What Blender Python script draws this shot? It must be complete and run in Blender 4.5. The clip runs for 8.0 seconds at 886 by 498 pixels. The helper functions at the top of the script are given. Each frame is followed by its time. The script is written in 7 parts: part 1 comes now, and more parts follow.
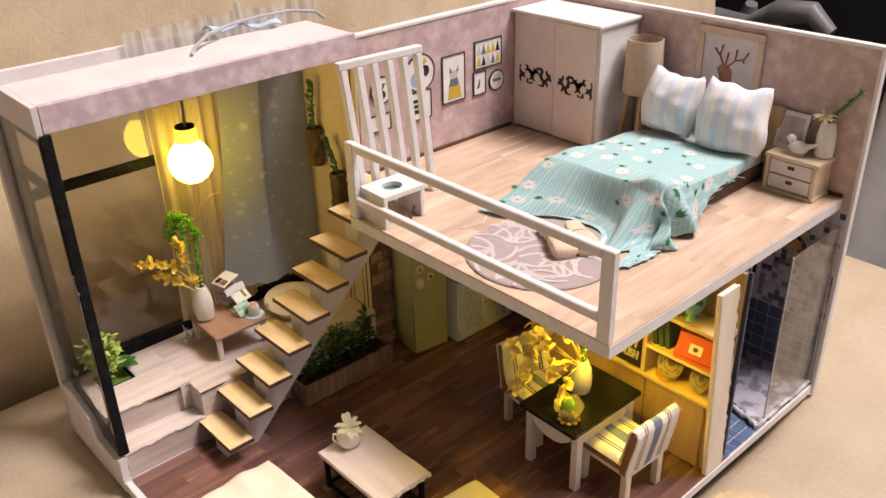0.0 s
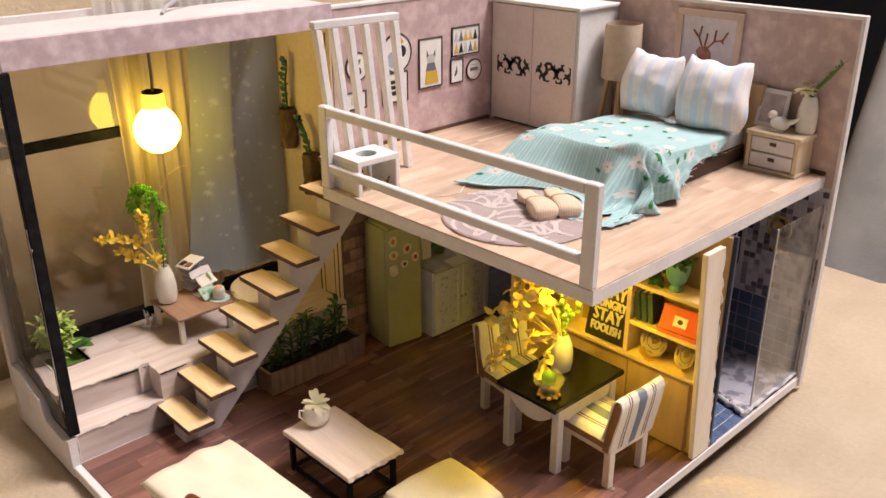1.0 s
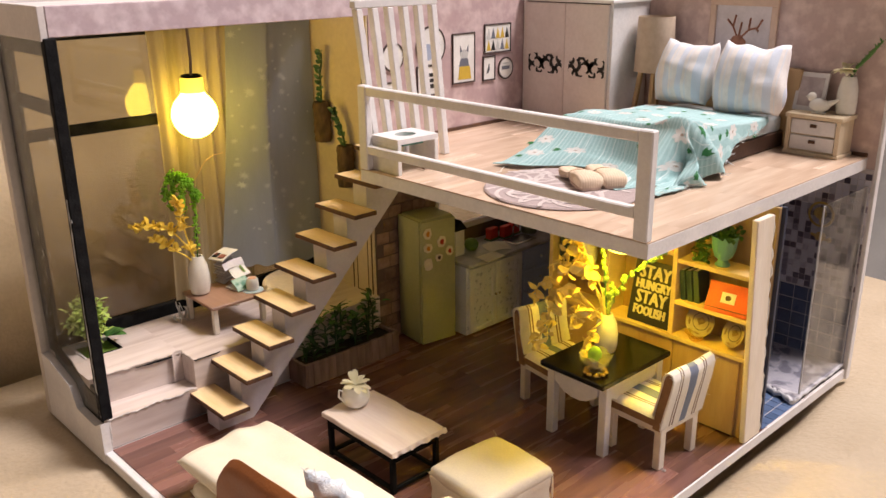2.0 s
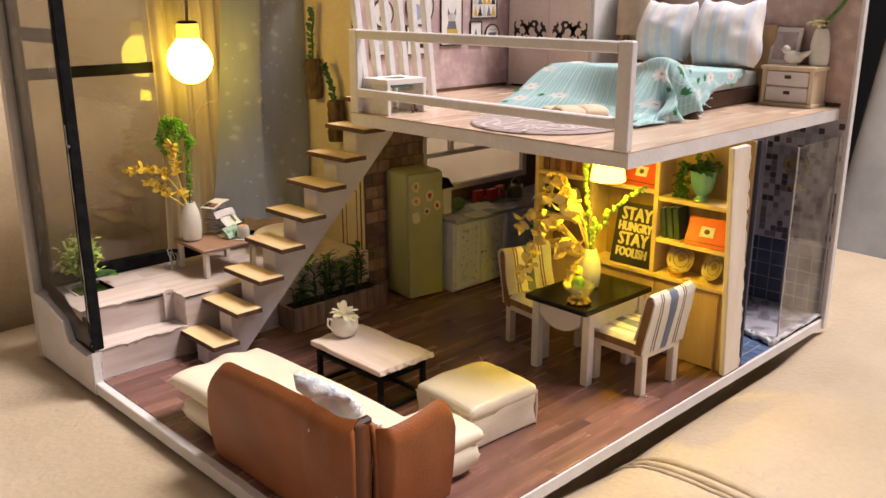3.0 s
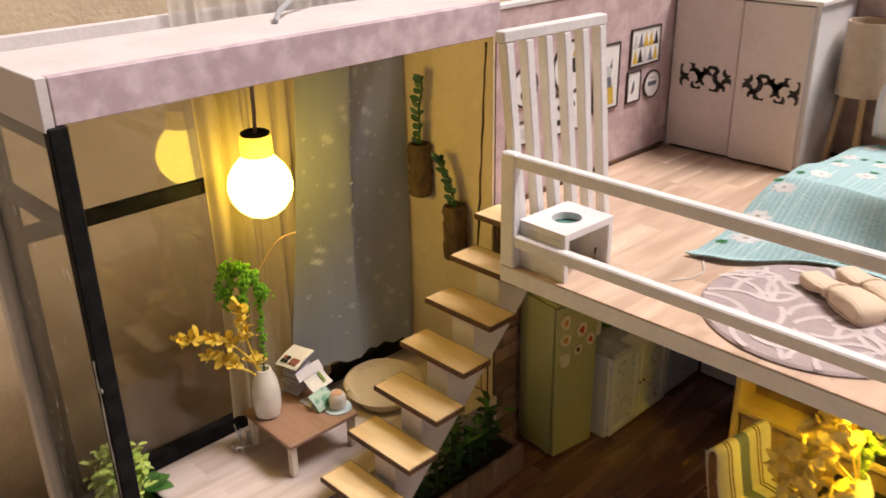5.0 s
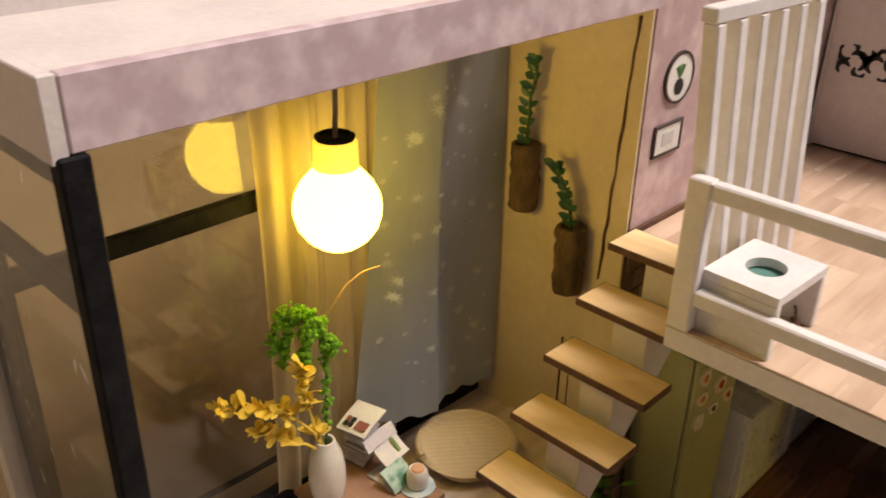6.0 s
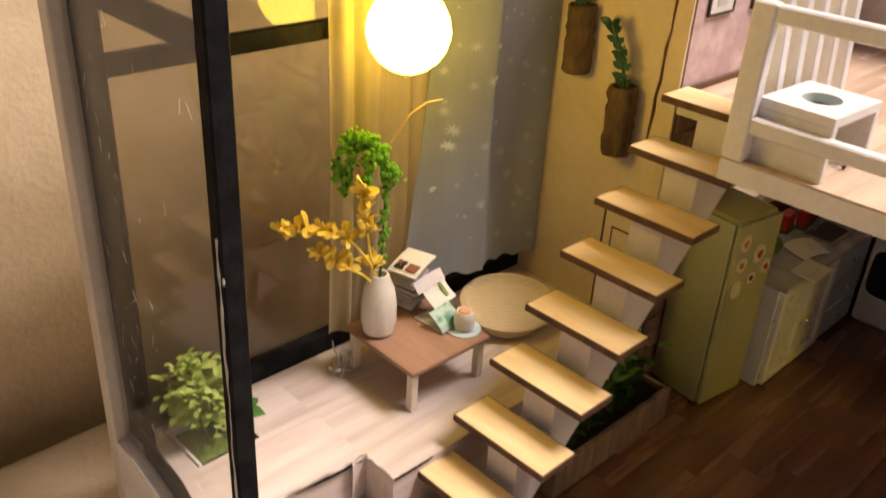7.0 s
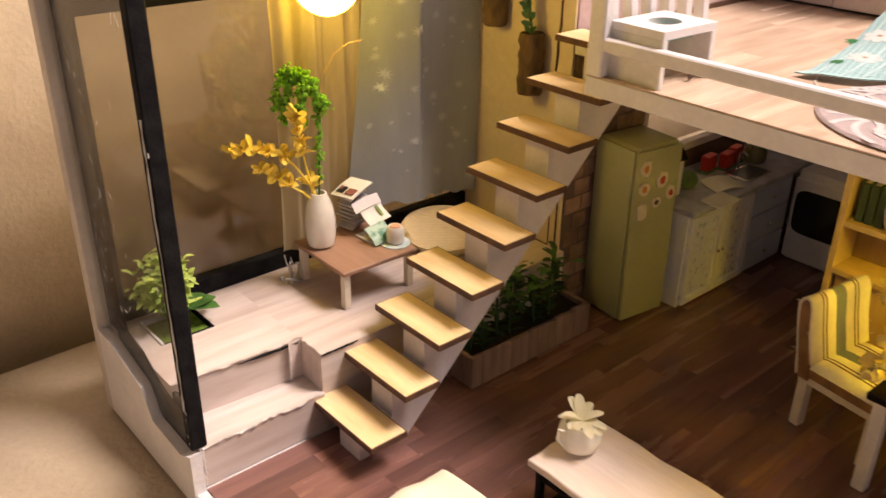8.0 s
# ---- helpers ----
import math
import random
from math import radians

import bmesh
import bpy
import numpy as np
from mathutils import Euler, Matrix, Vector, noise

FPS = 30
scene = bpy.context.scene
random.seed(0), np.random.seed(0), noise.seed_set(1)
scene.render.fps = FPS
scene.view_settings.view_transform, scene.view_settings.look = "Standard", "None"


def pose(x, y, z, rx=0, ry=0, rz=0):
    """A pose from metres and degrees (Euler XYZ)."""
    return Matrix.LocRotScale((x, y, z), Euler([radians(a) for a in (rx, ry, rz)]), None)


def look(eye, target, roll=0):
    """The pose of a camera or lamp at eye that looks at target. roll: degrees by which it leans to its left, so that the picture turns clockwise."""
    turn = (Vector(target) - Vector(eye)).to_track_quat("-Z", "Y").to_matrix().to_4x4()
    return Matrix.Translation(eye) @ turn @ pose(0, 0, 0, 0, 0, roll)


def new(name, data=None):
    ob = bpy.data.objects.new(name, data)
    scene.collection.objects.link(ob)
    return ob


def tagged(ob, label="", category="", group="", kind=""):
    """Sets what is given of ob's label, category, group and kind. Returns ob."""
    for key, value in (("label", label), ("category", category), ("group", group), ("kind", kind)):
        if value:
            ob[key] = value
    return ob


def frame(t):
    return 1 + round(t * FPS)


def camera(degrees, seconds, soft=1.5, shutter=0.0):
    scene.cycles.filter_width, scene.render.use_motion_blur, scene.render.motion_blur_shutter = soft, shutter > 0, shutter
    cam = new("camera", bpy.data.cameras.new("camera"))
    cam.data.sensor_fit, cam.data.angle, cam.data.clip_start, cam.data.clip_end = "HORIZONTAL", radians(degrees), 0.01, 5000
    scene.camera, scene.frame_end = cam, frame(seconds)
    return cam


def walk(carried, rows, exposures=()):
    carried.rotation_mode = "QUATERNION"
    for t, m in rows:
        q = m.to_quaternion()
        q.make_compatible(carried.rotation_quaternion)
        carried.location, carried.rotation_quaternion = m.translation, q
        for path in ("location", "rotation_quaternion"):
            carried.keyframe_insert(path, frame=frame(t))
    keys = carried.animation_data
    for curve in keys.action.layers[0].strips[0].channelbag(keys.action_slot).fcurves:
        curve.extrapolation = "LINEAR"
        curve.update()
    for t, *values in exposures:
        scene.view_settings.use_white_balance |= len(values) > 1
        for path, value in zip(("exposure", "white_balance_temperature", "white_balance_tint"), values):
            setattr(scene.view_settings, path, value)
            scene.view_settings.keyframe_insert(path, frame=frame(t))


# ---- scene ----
cam = camera(53.99, 8.0, shutter=0.3)
PATH = [
    (0, (-0.08641, -0.13602, 0.25177), (0.50304, 0.52259, -0.21597), -1.51),
    (0.5, (-0.08739, -0.13423, 0.23013), (0.52635, 0.52593, -0.20288), -0.96),
    (1, (-0.09124, -0.13921, 0.20902), (0.54575, 0.52441, -0.18323), -0.12),
    (1.2, (-0.0927, -0.1383, 0.19883), (0.54601, 0.52842, -0.18528), 0.06),
    (2.3, (-0.10976, -0.13504, 0.16563), (0.54814, 0.55539, -0.13514), -0.28),
    (2.5, (-0.11174, -0.13843, 0.15549), (0.5517, 0.55061, -0.13617), 0.18),
    (3, (-0.12001, -0.14947, 0.1417), (0.5502, 0.53712, -0.14011), -0.05),
    (3.5, (-0.11921, -0.14568, 0.13626), (0.55832, 0.53641, -0.13887), -0.96),
    (4, (-0.11511, -0.13087, 0.17056), (0.55762, 0.54559, -0.12917), -1.74),
    (4.2, (-0.1117, -0.11379, 0.18591), (0.55435, 0.5587, -0.13678), -1.73),
    (4.5, (-0.09858, -0.07439, 0.19495), (0.55598, 0.59267, -0.16084), -1.39),
    (4.7, (-0.08366, -0.04846, 0.19885), (0.55768, 0.61828, -0.18081), -1.69),
    (5.8, (-0.03613, 0.04918, 0.19365), (0.59317, 0.68098, -0.25892), 0.47),
    (6, (-0.03905, 0.06033, 0.19016), (0.60017, 0.67981, -0.26553), 1.21),
    (6.5, (-0.04998, 0.07161, 0.18018), (0.58355, 0.68504, -0.29135), 2.52),
    (7, (-0.06205, 0.05204, 0.16306), (0.5637, 0.6701, -0.31279), 3.53),
    (7.5, (-0.07114, 0.02983, 0.15321), (0.54223, 0.66636, -0.31435), 2.78),
    (8, (-0.06619, -0.00749, 0.15497), (0.5182, 0.66656, -0.29686), 0.73),
]
walk(cam, [(t, look(eye, target, roll)) for t, eye, target, roll in PATH], [(0, 0, 6450, 10), (2.3, 0.1, 6400, 10), (3.7, 0.06, 6400, 10), (4.7, 0, 6400, 10), (6, -0.2, 6850, 9), (6.5, -0.02, 6900, 10), (7, 0.18, 6950, 11), (7.5, 0.34, 7000, 12), (8, 0.3, 7050, 15)])


# ---- light ----
def lamp_area(name, power, size, eye, target, colour):
    data = bpy.data.lights.new(name, "AREA")
    data.energy, data.size, data.color, data.shape = power, size, colour, "DISK"
    ob = new(name, data)
    ob.matrix_world = look(eye, target)
    return ob


world = bpy.data.worlds.new("world")
scene.world = world
world.use_nodes = True
world.node_tree.nodes["Background"].inputs[0].default_value = (1.0, 0.84, 0.66, 1)
world.node_tree.nodes["Background"].inputs[1].default_value = 0.25
lamp_area("ceiling_lamp", 40.5, 0.6, (0.68, -0.36, 1.45), (0.13, 0.1, 0), (1.0, 0.885, 0.86))

# ---- materials ----
M = 0.001


def mat(name, col, col2=None, scale=150, rough=0.6, bump=0.15, bscale=900, stretch=(1, 1, 1), metal=0.0, vary=0.0, spec=0.5, lo=0.35, hi=0.65):
    """Two-colour mottled surface with fine relief; vary changes the brightness from piece to piece."""
    m = bpy.data.materials.new(name)
    m.use_nodes = True
    nt = m.node_tree
    nd, ln = nt.nodes, nt.links
    b = nd["Principled BSDF"]
    col2 = col2 or tuple(c * 0.86 for c in col)
    tc = nd.new("ShaderNodeTexCoord")
    mp = nd.new("ShaderNodeMapping")
    mp.inputs["Scale"].default_value = stretch
    oi = nd.new("ShaderNodeObjectInfo")
    ln.new(tc.outputs["Object"], mp.inputs["Vector"])
    sh = nd.new("ShaderNodeVectorMath")
    sh.operation = "ADD"
    ln.new(mp.outputs["Vector"], sh.inputs[0])
    ln.new(oi.outputs["Random"], sh.inputs[1])
    n1 = nd.new("ShaderNodeTexNoise")
    n1.inputs["Scale"].default_value, n1.inputs["Detail"].default_value = scale, 5
    ln.new(sh.outputs[0], n1.inputs["Vector"])
    cr = nd.new("ShaderNodeValToRGB")
    cr.color_ramp.elements[0].position, cr.color_ramp.elements[1].position = lo, hi
    cr.color_ramp.elements[0].color, cr.color_ramp.elements[1].color = (*col2, 1), (*col, 1)
    ln.new(n1.outputs["Fac"], cr.inputs["Fac"])
    last = cr.outputs["Color"]
    n2 = nd.new("ShaderNodeTexNoise")
    n2.inputs["Scale"].default_value, n2.inputs["Detail"].default_value = bscale, 4
    ln.new(sh.outputs[0], n2.inputs["Vector"])
    hv = nd.new("ShaderNodeHueSaturation")
    mr = nd.new("ShaderNodeMapRange")
    mr.inputs["To Min"].default_value, mr.inputs["To Max"].default_value = 0.9 - vary, 1.1 + vary
    if vary:
        add = nd.new("ShaderNodeMath")
        add.operation = "MULTIPLY_ADD"
        ln.new(n2.outputs["Fac"], add.inputs[0])
        add.inputs[1].default_value = 0.3
        mul = nd.new("ShaderNodeMath")
        mul.operation = "MULTIPLY"
        ln.new(oi.outputs["Random"], mul.inputs[0])
        mul.inputs[1].default_value = 0.7
        ln.new(mul.outputs[0], add.inputs[2])
        ln.new(add.outputs[0], mr.inputs["Value"])
    else:
        ln.new(n2.outputs["Fac"], mr.inputs["Value"])
    ln.new(mr.outputs[0], hv.inputs["Value"])
    ln.new(last, hv.inputs["Color"])
    ln.new(hv.outputs[0], b.inputs["Base Color"])
    rr = nd.new("ShaderNodeMapRange")
    rr.inputs["To Min"].default_value, rr.inputs["To Max"].default_value = max(rough - 0.1, 0.02), min(rough + 0.1, 1)
    ln.new(n1.outputs["Fac"], rr.inputs["Value"])
    ln.new(rr.outputs[0], b.inputs["Roughness"])
    b.inputs["Metallic"].default_value = metal
    b.inputs["Specular IOR Level"].default_value = spec
    if bump:
        bp = nd.new("ShaderNodeBump")
        bp.inputs["Strength"].default_value, bp.inputs["Distance"].default_value = bump, 0.0006
        ln.new(n2.outputs["Fac"], bp.inputs["Height"])
        ln.new(bp.outputs[0], b.inputs["Normal"])
    return m


def striped(name, base, bands, axis, period, rough=0.85):
    """Woven cloth with stripes across one axis: bands are (start, end, colour) as shares of the period in mm."""
    m = mat(name, base, tuple(c * 0.92 for c in base), 500, rough, 0.5, 2500)
    nd, ln = m.node_tree.nodes, m.node_tree.links
    tc = [n for n in nd if n.bl_idname == "ShaderNodeTexCoord"][0]
    hv = [n for n in nd if n.bl_idname == "ShaderNodeHueSaturation"][0]
    old = hv.inputs["Color"].links[0].from_socket
    sp = nd.new("ShaderNodeSeparateXYZ")
    ln.new(tc.outputs["Object"], sp.inputs[0])
    sc = nd.new("ShaderNodeMath")
    sc.operation, sc.inputs[1].default_value = "MULTIPLY", 1 / (period * M)
    ln.new(sp.outputs[axis], sc.inputs[0])
    fr = nd.new("ShaderNodeMath")
    fr.operation = "FRACT"
    ln.new(sc.outputs[0], fr.inputs[0])
    for a, e, c in bands:
        cmp_ = nd.new("ShaderNodeMath")
        cmp_.operation = "COMPARE"
        ln.new(fr.outputs[0], cmp_.inputs[0])
        cmp_.inputs[1].default_value, cmp_.inputs[2].default_value = (a + e) / 2, (e - a) / 2
        mx = nd.new("ShaderNodeMixRGB")
        ln.new(cmp_.outputs[0], mx.inputs[0])
        ln.new(old, mx.inputs[1])
        mx.inputs[2].default_value = (*c, 1)
        old = mx.outputs[0]
    ln.new(old, hv.inputs["Color"])
    return m


def glow(name, colour, strength):
    m = bpy.data.materials.new(name)
    m.use_nodes = True
    b = m.node_tree.nodes["Principled BSDF"]
    b.inputs["Base Color"].default_value = (0.8, 0.75, 0.6, 1)
    b.inputs["Emission Color"].default_value, b.inputs["Emission Strength"].default_value = (*colour, 1), strength
    return m


def clear(name, tint=(0.97, 0.98, 0.98), dust_sheen=0.04, dust_sheen_colour=(0.7, 0.68, 0.62)):
    """Thin acrylic: see-through, glossy at a slant, with a dusty veil that also paints one pane's reflection."""
    m = bpy.data.materials.new(name)
    m.use_nodes = True
    nd, ln = m.node_tree.nodes, m.node_tree.links
    nd.remove(nd["Principled BSDF"])
    tr, gl, df = nd.new("ShaderNodeBsdfTransparent"), nd.new("ShaderNodeBsdfGlossy"), nd.new("ShaderNodeBsdfDiffuse")
    tr.inputs[0].default_value, gl.inputs["Roughness"].default_value = (*tint, 1), 0.03
    df.inputs[0].default_value = (*dust_sheen_colour, 1)
    lw, pw, fz = nd.new("ShaderNodeLayerWeight"), nd.new("ShaderNodeMath"), nd.new("ShaderNodeMapRange")
    m1, m2 = nd.new("ShaderNodeMixShader"), nd.new("ShaderNodeMixShader")
    pw.operation, pw.inputs[1].default_value = "POWER", 4.0
    fz.inputs["To Min"].default_value, fz.inputs["To Max"].default_value = 0.052, 0.4
    ln.new(lw.outputs["Facing"], pw.inputs[0])
    ln.new(pw.outputs[0], fz.inputs["Value"])
    tc, no, rp = nd.new("ShaderNodeTexCoord"), nd.new("ShaderNodeTexNoise"), nd.new("ShaderNodeMapRange")
    no.inputs["Scale"].default_value, no.inputs["Detail"].default_value = 120, 6
    ln.new(tc.outputs["Object"], no.inputs["Vector"])
    rp.inputs["From Min"].default_value, rp.inputs["From Max"].default_value = 0.35, 0.75
    rp.inputs["To Min"].default_value, rp.inputs["To Max"].default_value = dust_sheen * 0.3, dust_sheen * 2
    ln.new(no.outputs["Fac"], rp.inputs["Value"])
    ln.new(rp.outputs[0], m1.inputs[0])
    ln.new(tr.outputs[0], m1.inputs[1])
    ln.new(df.outputs[0], m1.inputs[2])
    ln.new(fz.outputs[0], m2.inputs[0])
    ln.new(m1.outputs[0], m2.inputs[1])
    ln.new(gl.outputs[0], m2.inputs[2])
    ln.new(m2.outputs[0], nd["Material Output"].inputs[0])
    return m


def sheer(name, colour, cover):
    """Thin woven cloth that lets part of the light through."""
    m = mat(name, colour, tuple(c * 0.9 for c in colour), 260, 0.9, 0.4, 2600, (1, 1, 0.2))
    nd, ln = m.node_tree.nodes, m.node_tree.links
    tr, tl = nd.new("ShaderNodeBsdfTransparent"), nd.new("ShaderNodeBsdfTranslucent")
    tl.inputs[0].default_value = (*colour, 1)
    a, c = nd.new("ShaderNodeMixShader"), nd.new("ShaderNodeMixShader")
    a.inputs[0].default_value, c.inputs[0].default_value = 0.45, cover
    ln.new(nd["Principled BSDF"].outputs[0], a.inputs[1])
    ln.new(tl.outputs[0], a.inputs[2])
    ln.new(tr.outputs[0], c.inputs[1])
    ln.new(a.outputs[0], c.inputs[2])
    ln.new(c.outputs[0], nd["Material Output"].inputs[0])
    return m


WHITE = mat("white_painted_board", (0.77, 0.74, 0.725), (0.69, 0.665, 0.66), 90, 0.55, 0.25, 700)
IVORY = mat("ivory_painted_wood", (0.78, 0.71, 0.60), (0.70, 0.62, 0.50), 120, 0.55, 0.3, 800)
LILAC = mat("lilac_white_board", (0.70, 0.66, 0.69), (0.62, 0.58, 0.62), 90, 0.6, 0.25, 700)
PINK = mat("pink_speckled_wallpaper", (0.63, 0.49, 0.48), (0.47, 0.335, 0.335), 150, 0.75, 0.1, 420, lo=0.44, hi=0.68)
EASTPINK = mat("beige_pink_speckled_wallpaper", (0.66, 0.53, 0.485), (0.50, 0.375, 0.345), 170, 0.75, 0.1, 420, lo=0.44, hi=0.68)
FASCIA = mat("mauve_speckled_paper", (0.66, 0.55, 0.58), (0.50, 0.385, 0.42), 190, 0.7, 0.1, 320, lo=0.42, hi=0.66)
CREAM = mat("cream_card", (0.74, 0.62, 0.42), (0.66, 0.54, 0.36), 40, 0.7, 0.2, 500)
BLACK = mat("black_painted_wood", (0.008, 0.008, 0.009), (0.016, 0.016, 0.017), 200, 0.65, 0.35, 900, spec=0.06)
DARKFLOOR = mat("dark_wood_print", (0.270, 0.130, 0.104), (0.118, 0.057, 0.048), 70, 0.26, 0.05, 500, (0.22, 2.0, 1), vary=0.25, spec=0.7, lo=0.3, hi=0.72)
PALEFLOOR = mat("pale_wood_print", (0.66, 0.50, 0.375), (0.52, 0.37, 0.265), 80, 0.24, 0.03, 500, (0.3, 2.0, 1), vary=0.035)
WASHED = mat("whitewashed_wood_print", (0.66, 0.57, 0.525), (0.51, 0.41, 0.365), 120, 0.55, 0.1, 500, (0.18, 2.4, 1.5), lo=0.3, hi=0.6)
TREAD = mat("raw_plywood", (0.87, 0.67, 0.38), (0.77, 0.55, 0.28), 120, 0.6, 0.15, 900, (2.2, 0.3, 1))
BURNT = mat("laser_burnt_edge", (0.13, 0.060, 0.028), (0.06, 0.028, 0.016), 300, 0.7, 0.2, 900)
OAK = mat("oak_wood", (0.55, 0.39, 0.21), (0.46, 0.31, 0.16), 110, 0.55, 0.15, 800, (2.2, 2.2, 0.3))
SHELF = mat("cream_stained_wood", (0.70, 0.52, 0.25), (0.62, 0.44, 0.19), 110, 0.55, 0.15, 800, (2.2, 0.4, 2.0))
BRICK = mat("brown_brick_print", (0.30, 0.19, 0.155), (0.20, 0.115, 0.092), 260, 0.75, 0.2, 900, vary=0.4)
MORTAR = mat("brown_mortar", (0.155, 0.105, 0.090), None, 260, 0.85, 0.2, 900)
LEATHER = mat("tan_leather", (0.300, 0.090, 0.017), (0.205, 0.056, 0.010), 45, 0.45, 0.25, 1400)
CREAMLEATHER = mat("cream_leather", (0.86, 0.78, 0.62), (0.81, 0.72, 0.56), 60, 0.5, 0.15, 1500)
COUCH = mat("beige_couch_leather", (0.52, 0.425, 0.305), (0.44, 0.35, 0.24), 14, 0.55, 1.0, 420)
BACKREST = mat("beige_pebbled_leather", (0.60, 0.485, 0.33), (0.52, 0.41, 0.275), 60, 0.6, 0.5, 560)
FRIDGE = mat("olive_green_enamel", (0.42, 0.43, 0.25), (0.37, 0.38, 0.21), 50, 0.4, 0.06, 600)
CHARCOAL = mat("charcoal_laminate", (0.009, 0.009, 0.009), None, 90, 0.22, 0.03, 700, spec=0.3)
PORCELAIN = mat("glazed_porcelain", (0.82, 0.79, 0.72), (0.78, 0.74, 0.66), 50, 0.22, 0.02, 500)
LEAF = mat("green_leaf_plastic", (0.07, 0.20, 0.035), (0.035, 0.11, 0.022), 220, 0.5, 0.1, 900, vary=0.15)
DARKLEAF = mat("dark_green_leaf", (0.028, 0.085, 0.024), (0.014, 0.045, 0.014), 220, 0.5, 0.1, 900)
LIMELEAF = mat("yellow_green_leaf", (0.30, 0.40, 0.07), (0.16, 0.28, 0.04), 220, 0.55, 0.1, 900)
GOLD = mat("dried_yellow_petals", (0.97, 0.78, 0.15), (0.93, 0.68, 0.09), 260, 0.7, 0.2, 900)
MOSS = mat("green_moss", (0.16, 0.26, 0.03), (0.07, 0.14, 0.015), 500, 0.95, 0.9, 1400)
BARK = mat("brown_bark", (0.17, 0.105, 0.045), (0.075, 0.045, 0.020), 260, 0.9, 1.0, 500, (1.4, 1.4, 0.6))
SOIL = mat("dark_soil", (0.018, 0.014, 0.010), None, 400, 0.95, 0.8, 1200)
GLASS = clear("clear_acrylic", (0.84, 0.83, 0.80))
# Brown tint carries the shade on the couch back seen through the pane.
SHADEGLASS = clear("shade_tinted_acrylic", (0.73, 0.68, 0.555))
DUSTY = clear("dusty_acrylic", (0.94, 0.94, 0.93), 0.022)
RUGMAT = mat("grey_mauve_rug", (0.42, 0.34, 0.33), (0.37, 0.30, 0.29), 300, 0.9, 0.5, 2000)
PALEPRINT = mat("pale_print", (0.70, 0.64, 0.62), None, 300, 0.85, 0.2, 1500)
RED = mat("orange_red_card", (0.62, 0.085, 0.022), (0.55, 0.07, 0.018), 120, 0.5, 0.05, 900)
PAPER = mat("printed_white_paper", (0.80, 0.78, 0.74), None, 90, 0.7, 0.05, 900)
INK = mat("black_ink", (0.020, 0.018, 0.017), None, 200, 0.6, 0.05, 900)
CHROME = mat("polished_metal", (0.75, 0.74, 0.72), None, 200, 0.2, 0.0, 500, metal=1.0)
TURQ = striped("turquoise_seersucker", (0.35, 0.55, 0.555), [(0.0, 0.4, (0.42, 0.61, 0.615))], 1, 1.5)

# ---- building helpers, all in millimetres ----
def part(name, bm, material, parent=None, label="", smooth=True, angle=35):
    me = bpy.data.meshes.new(name)
    bmesh.ops.scale(bm, vec=(M, M, M), verts=bm.verts)
    bm.to_mesh(me)
    bm.free()
    me.materials.append(material)
    if smooth:
        me.shade_smooth()
        me.set_sharp_from_angle(angle=radians(angle))
    ob = new(name, me)
    ob.parent = parent
    if label:
        ob["label"] = label
    return ob


def thing(name, label, category, at=(0, 0, 0), turn=0.0, group="", kind="", tilt=(0, 0)):
    ob = new(name)
    ob.empty_display_size = 0.005
    ob.matrix_basis = pose(at[0] * M, at[1] * M, at[2] * M, tilt[0], tilt[1], turn)
    return tagged(ob, label, category, group, kind)


def solo(name, bm, material, label, category, at=(0, 0, 0), turn=0.0, group="", kind="", tilt=(0, 0), smooth=True, angle=35):
    ob = part(name, bm, material, None, "", smooth, angle)
    ob.matrix_basis = pose(at[0] * M, at[1] * M, at[2] * M, tilt[0], tilt[1], turn)
    return tagged(ob, label, category, group, kind)


def B():
    return bmesh.new()


def box(bm, x0, x1, y0, y1, z0, z1, bev=0.25, seg=1):
    got = bmesh.ops.create_cube(bm, size=1, matrix=Matrix.Translation(((x0 + x1) / 2, (y0 + y1) / 2, (z0 + z1) / 2)) @ Matrix.Diagonal((x1 - x0, y1 - y0, z1 - z0, 1)))
    if bev:
        edges = list({e for v in got["verts"] for e in v.link_edges})
        bmesh.ops.bevel(bm, geom=edges, offset=bev, segments=seg, affect="EDGES", profile=0.6)
    return bm


def prism(bm, pts, axis, a, b):
    """A polygon in the plane across the axis, drawn out from a to b."""
    put = {"x": lambda p, q: (q, p[0], p[1]), "y": lambda p, q: (p[0], q, p[1]), "z": lambda p, q: (p[0], p[1], q)}[axis]
    lo = [bm.verts.new(put(p, a)) for p in pts]
    hi = [bm.verts.new(put(p, b)) for p in pts]
    made = [bm.faces.new(lo), bm.faces.new(hi)]
    for i in range(len(pts)):
        j = (i + 1) % len(pts)
        made.append(bm.faces.new((lo[i], lo[j], hi[j], hi[i])))
    bmesh.ops.recalc_face_normals(bm, faces=made)
    return bm


def lathe(bm, prof, cx=0, cy=0, seg=20, close=True):
    rings = []
    for r, z in prof:
        rings.append([bm.verts.new((cx + r * math.cos(2 * math.pi * k / seg), cy + r * math.sin(2 * math.pi * k / seg), z)) for k in range(seg)])
    for p, q in zip(rings, rings[1:]):
        for k in range(seg):
            bm.faces.new((p[k], p[(k + 1) % seg], q[(k + 1) % seg], q[k]))
    if close:
        bm.faces.new(rings[0][::-1])
        bm.faces.new(rings[-1])
    return bm


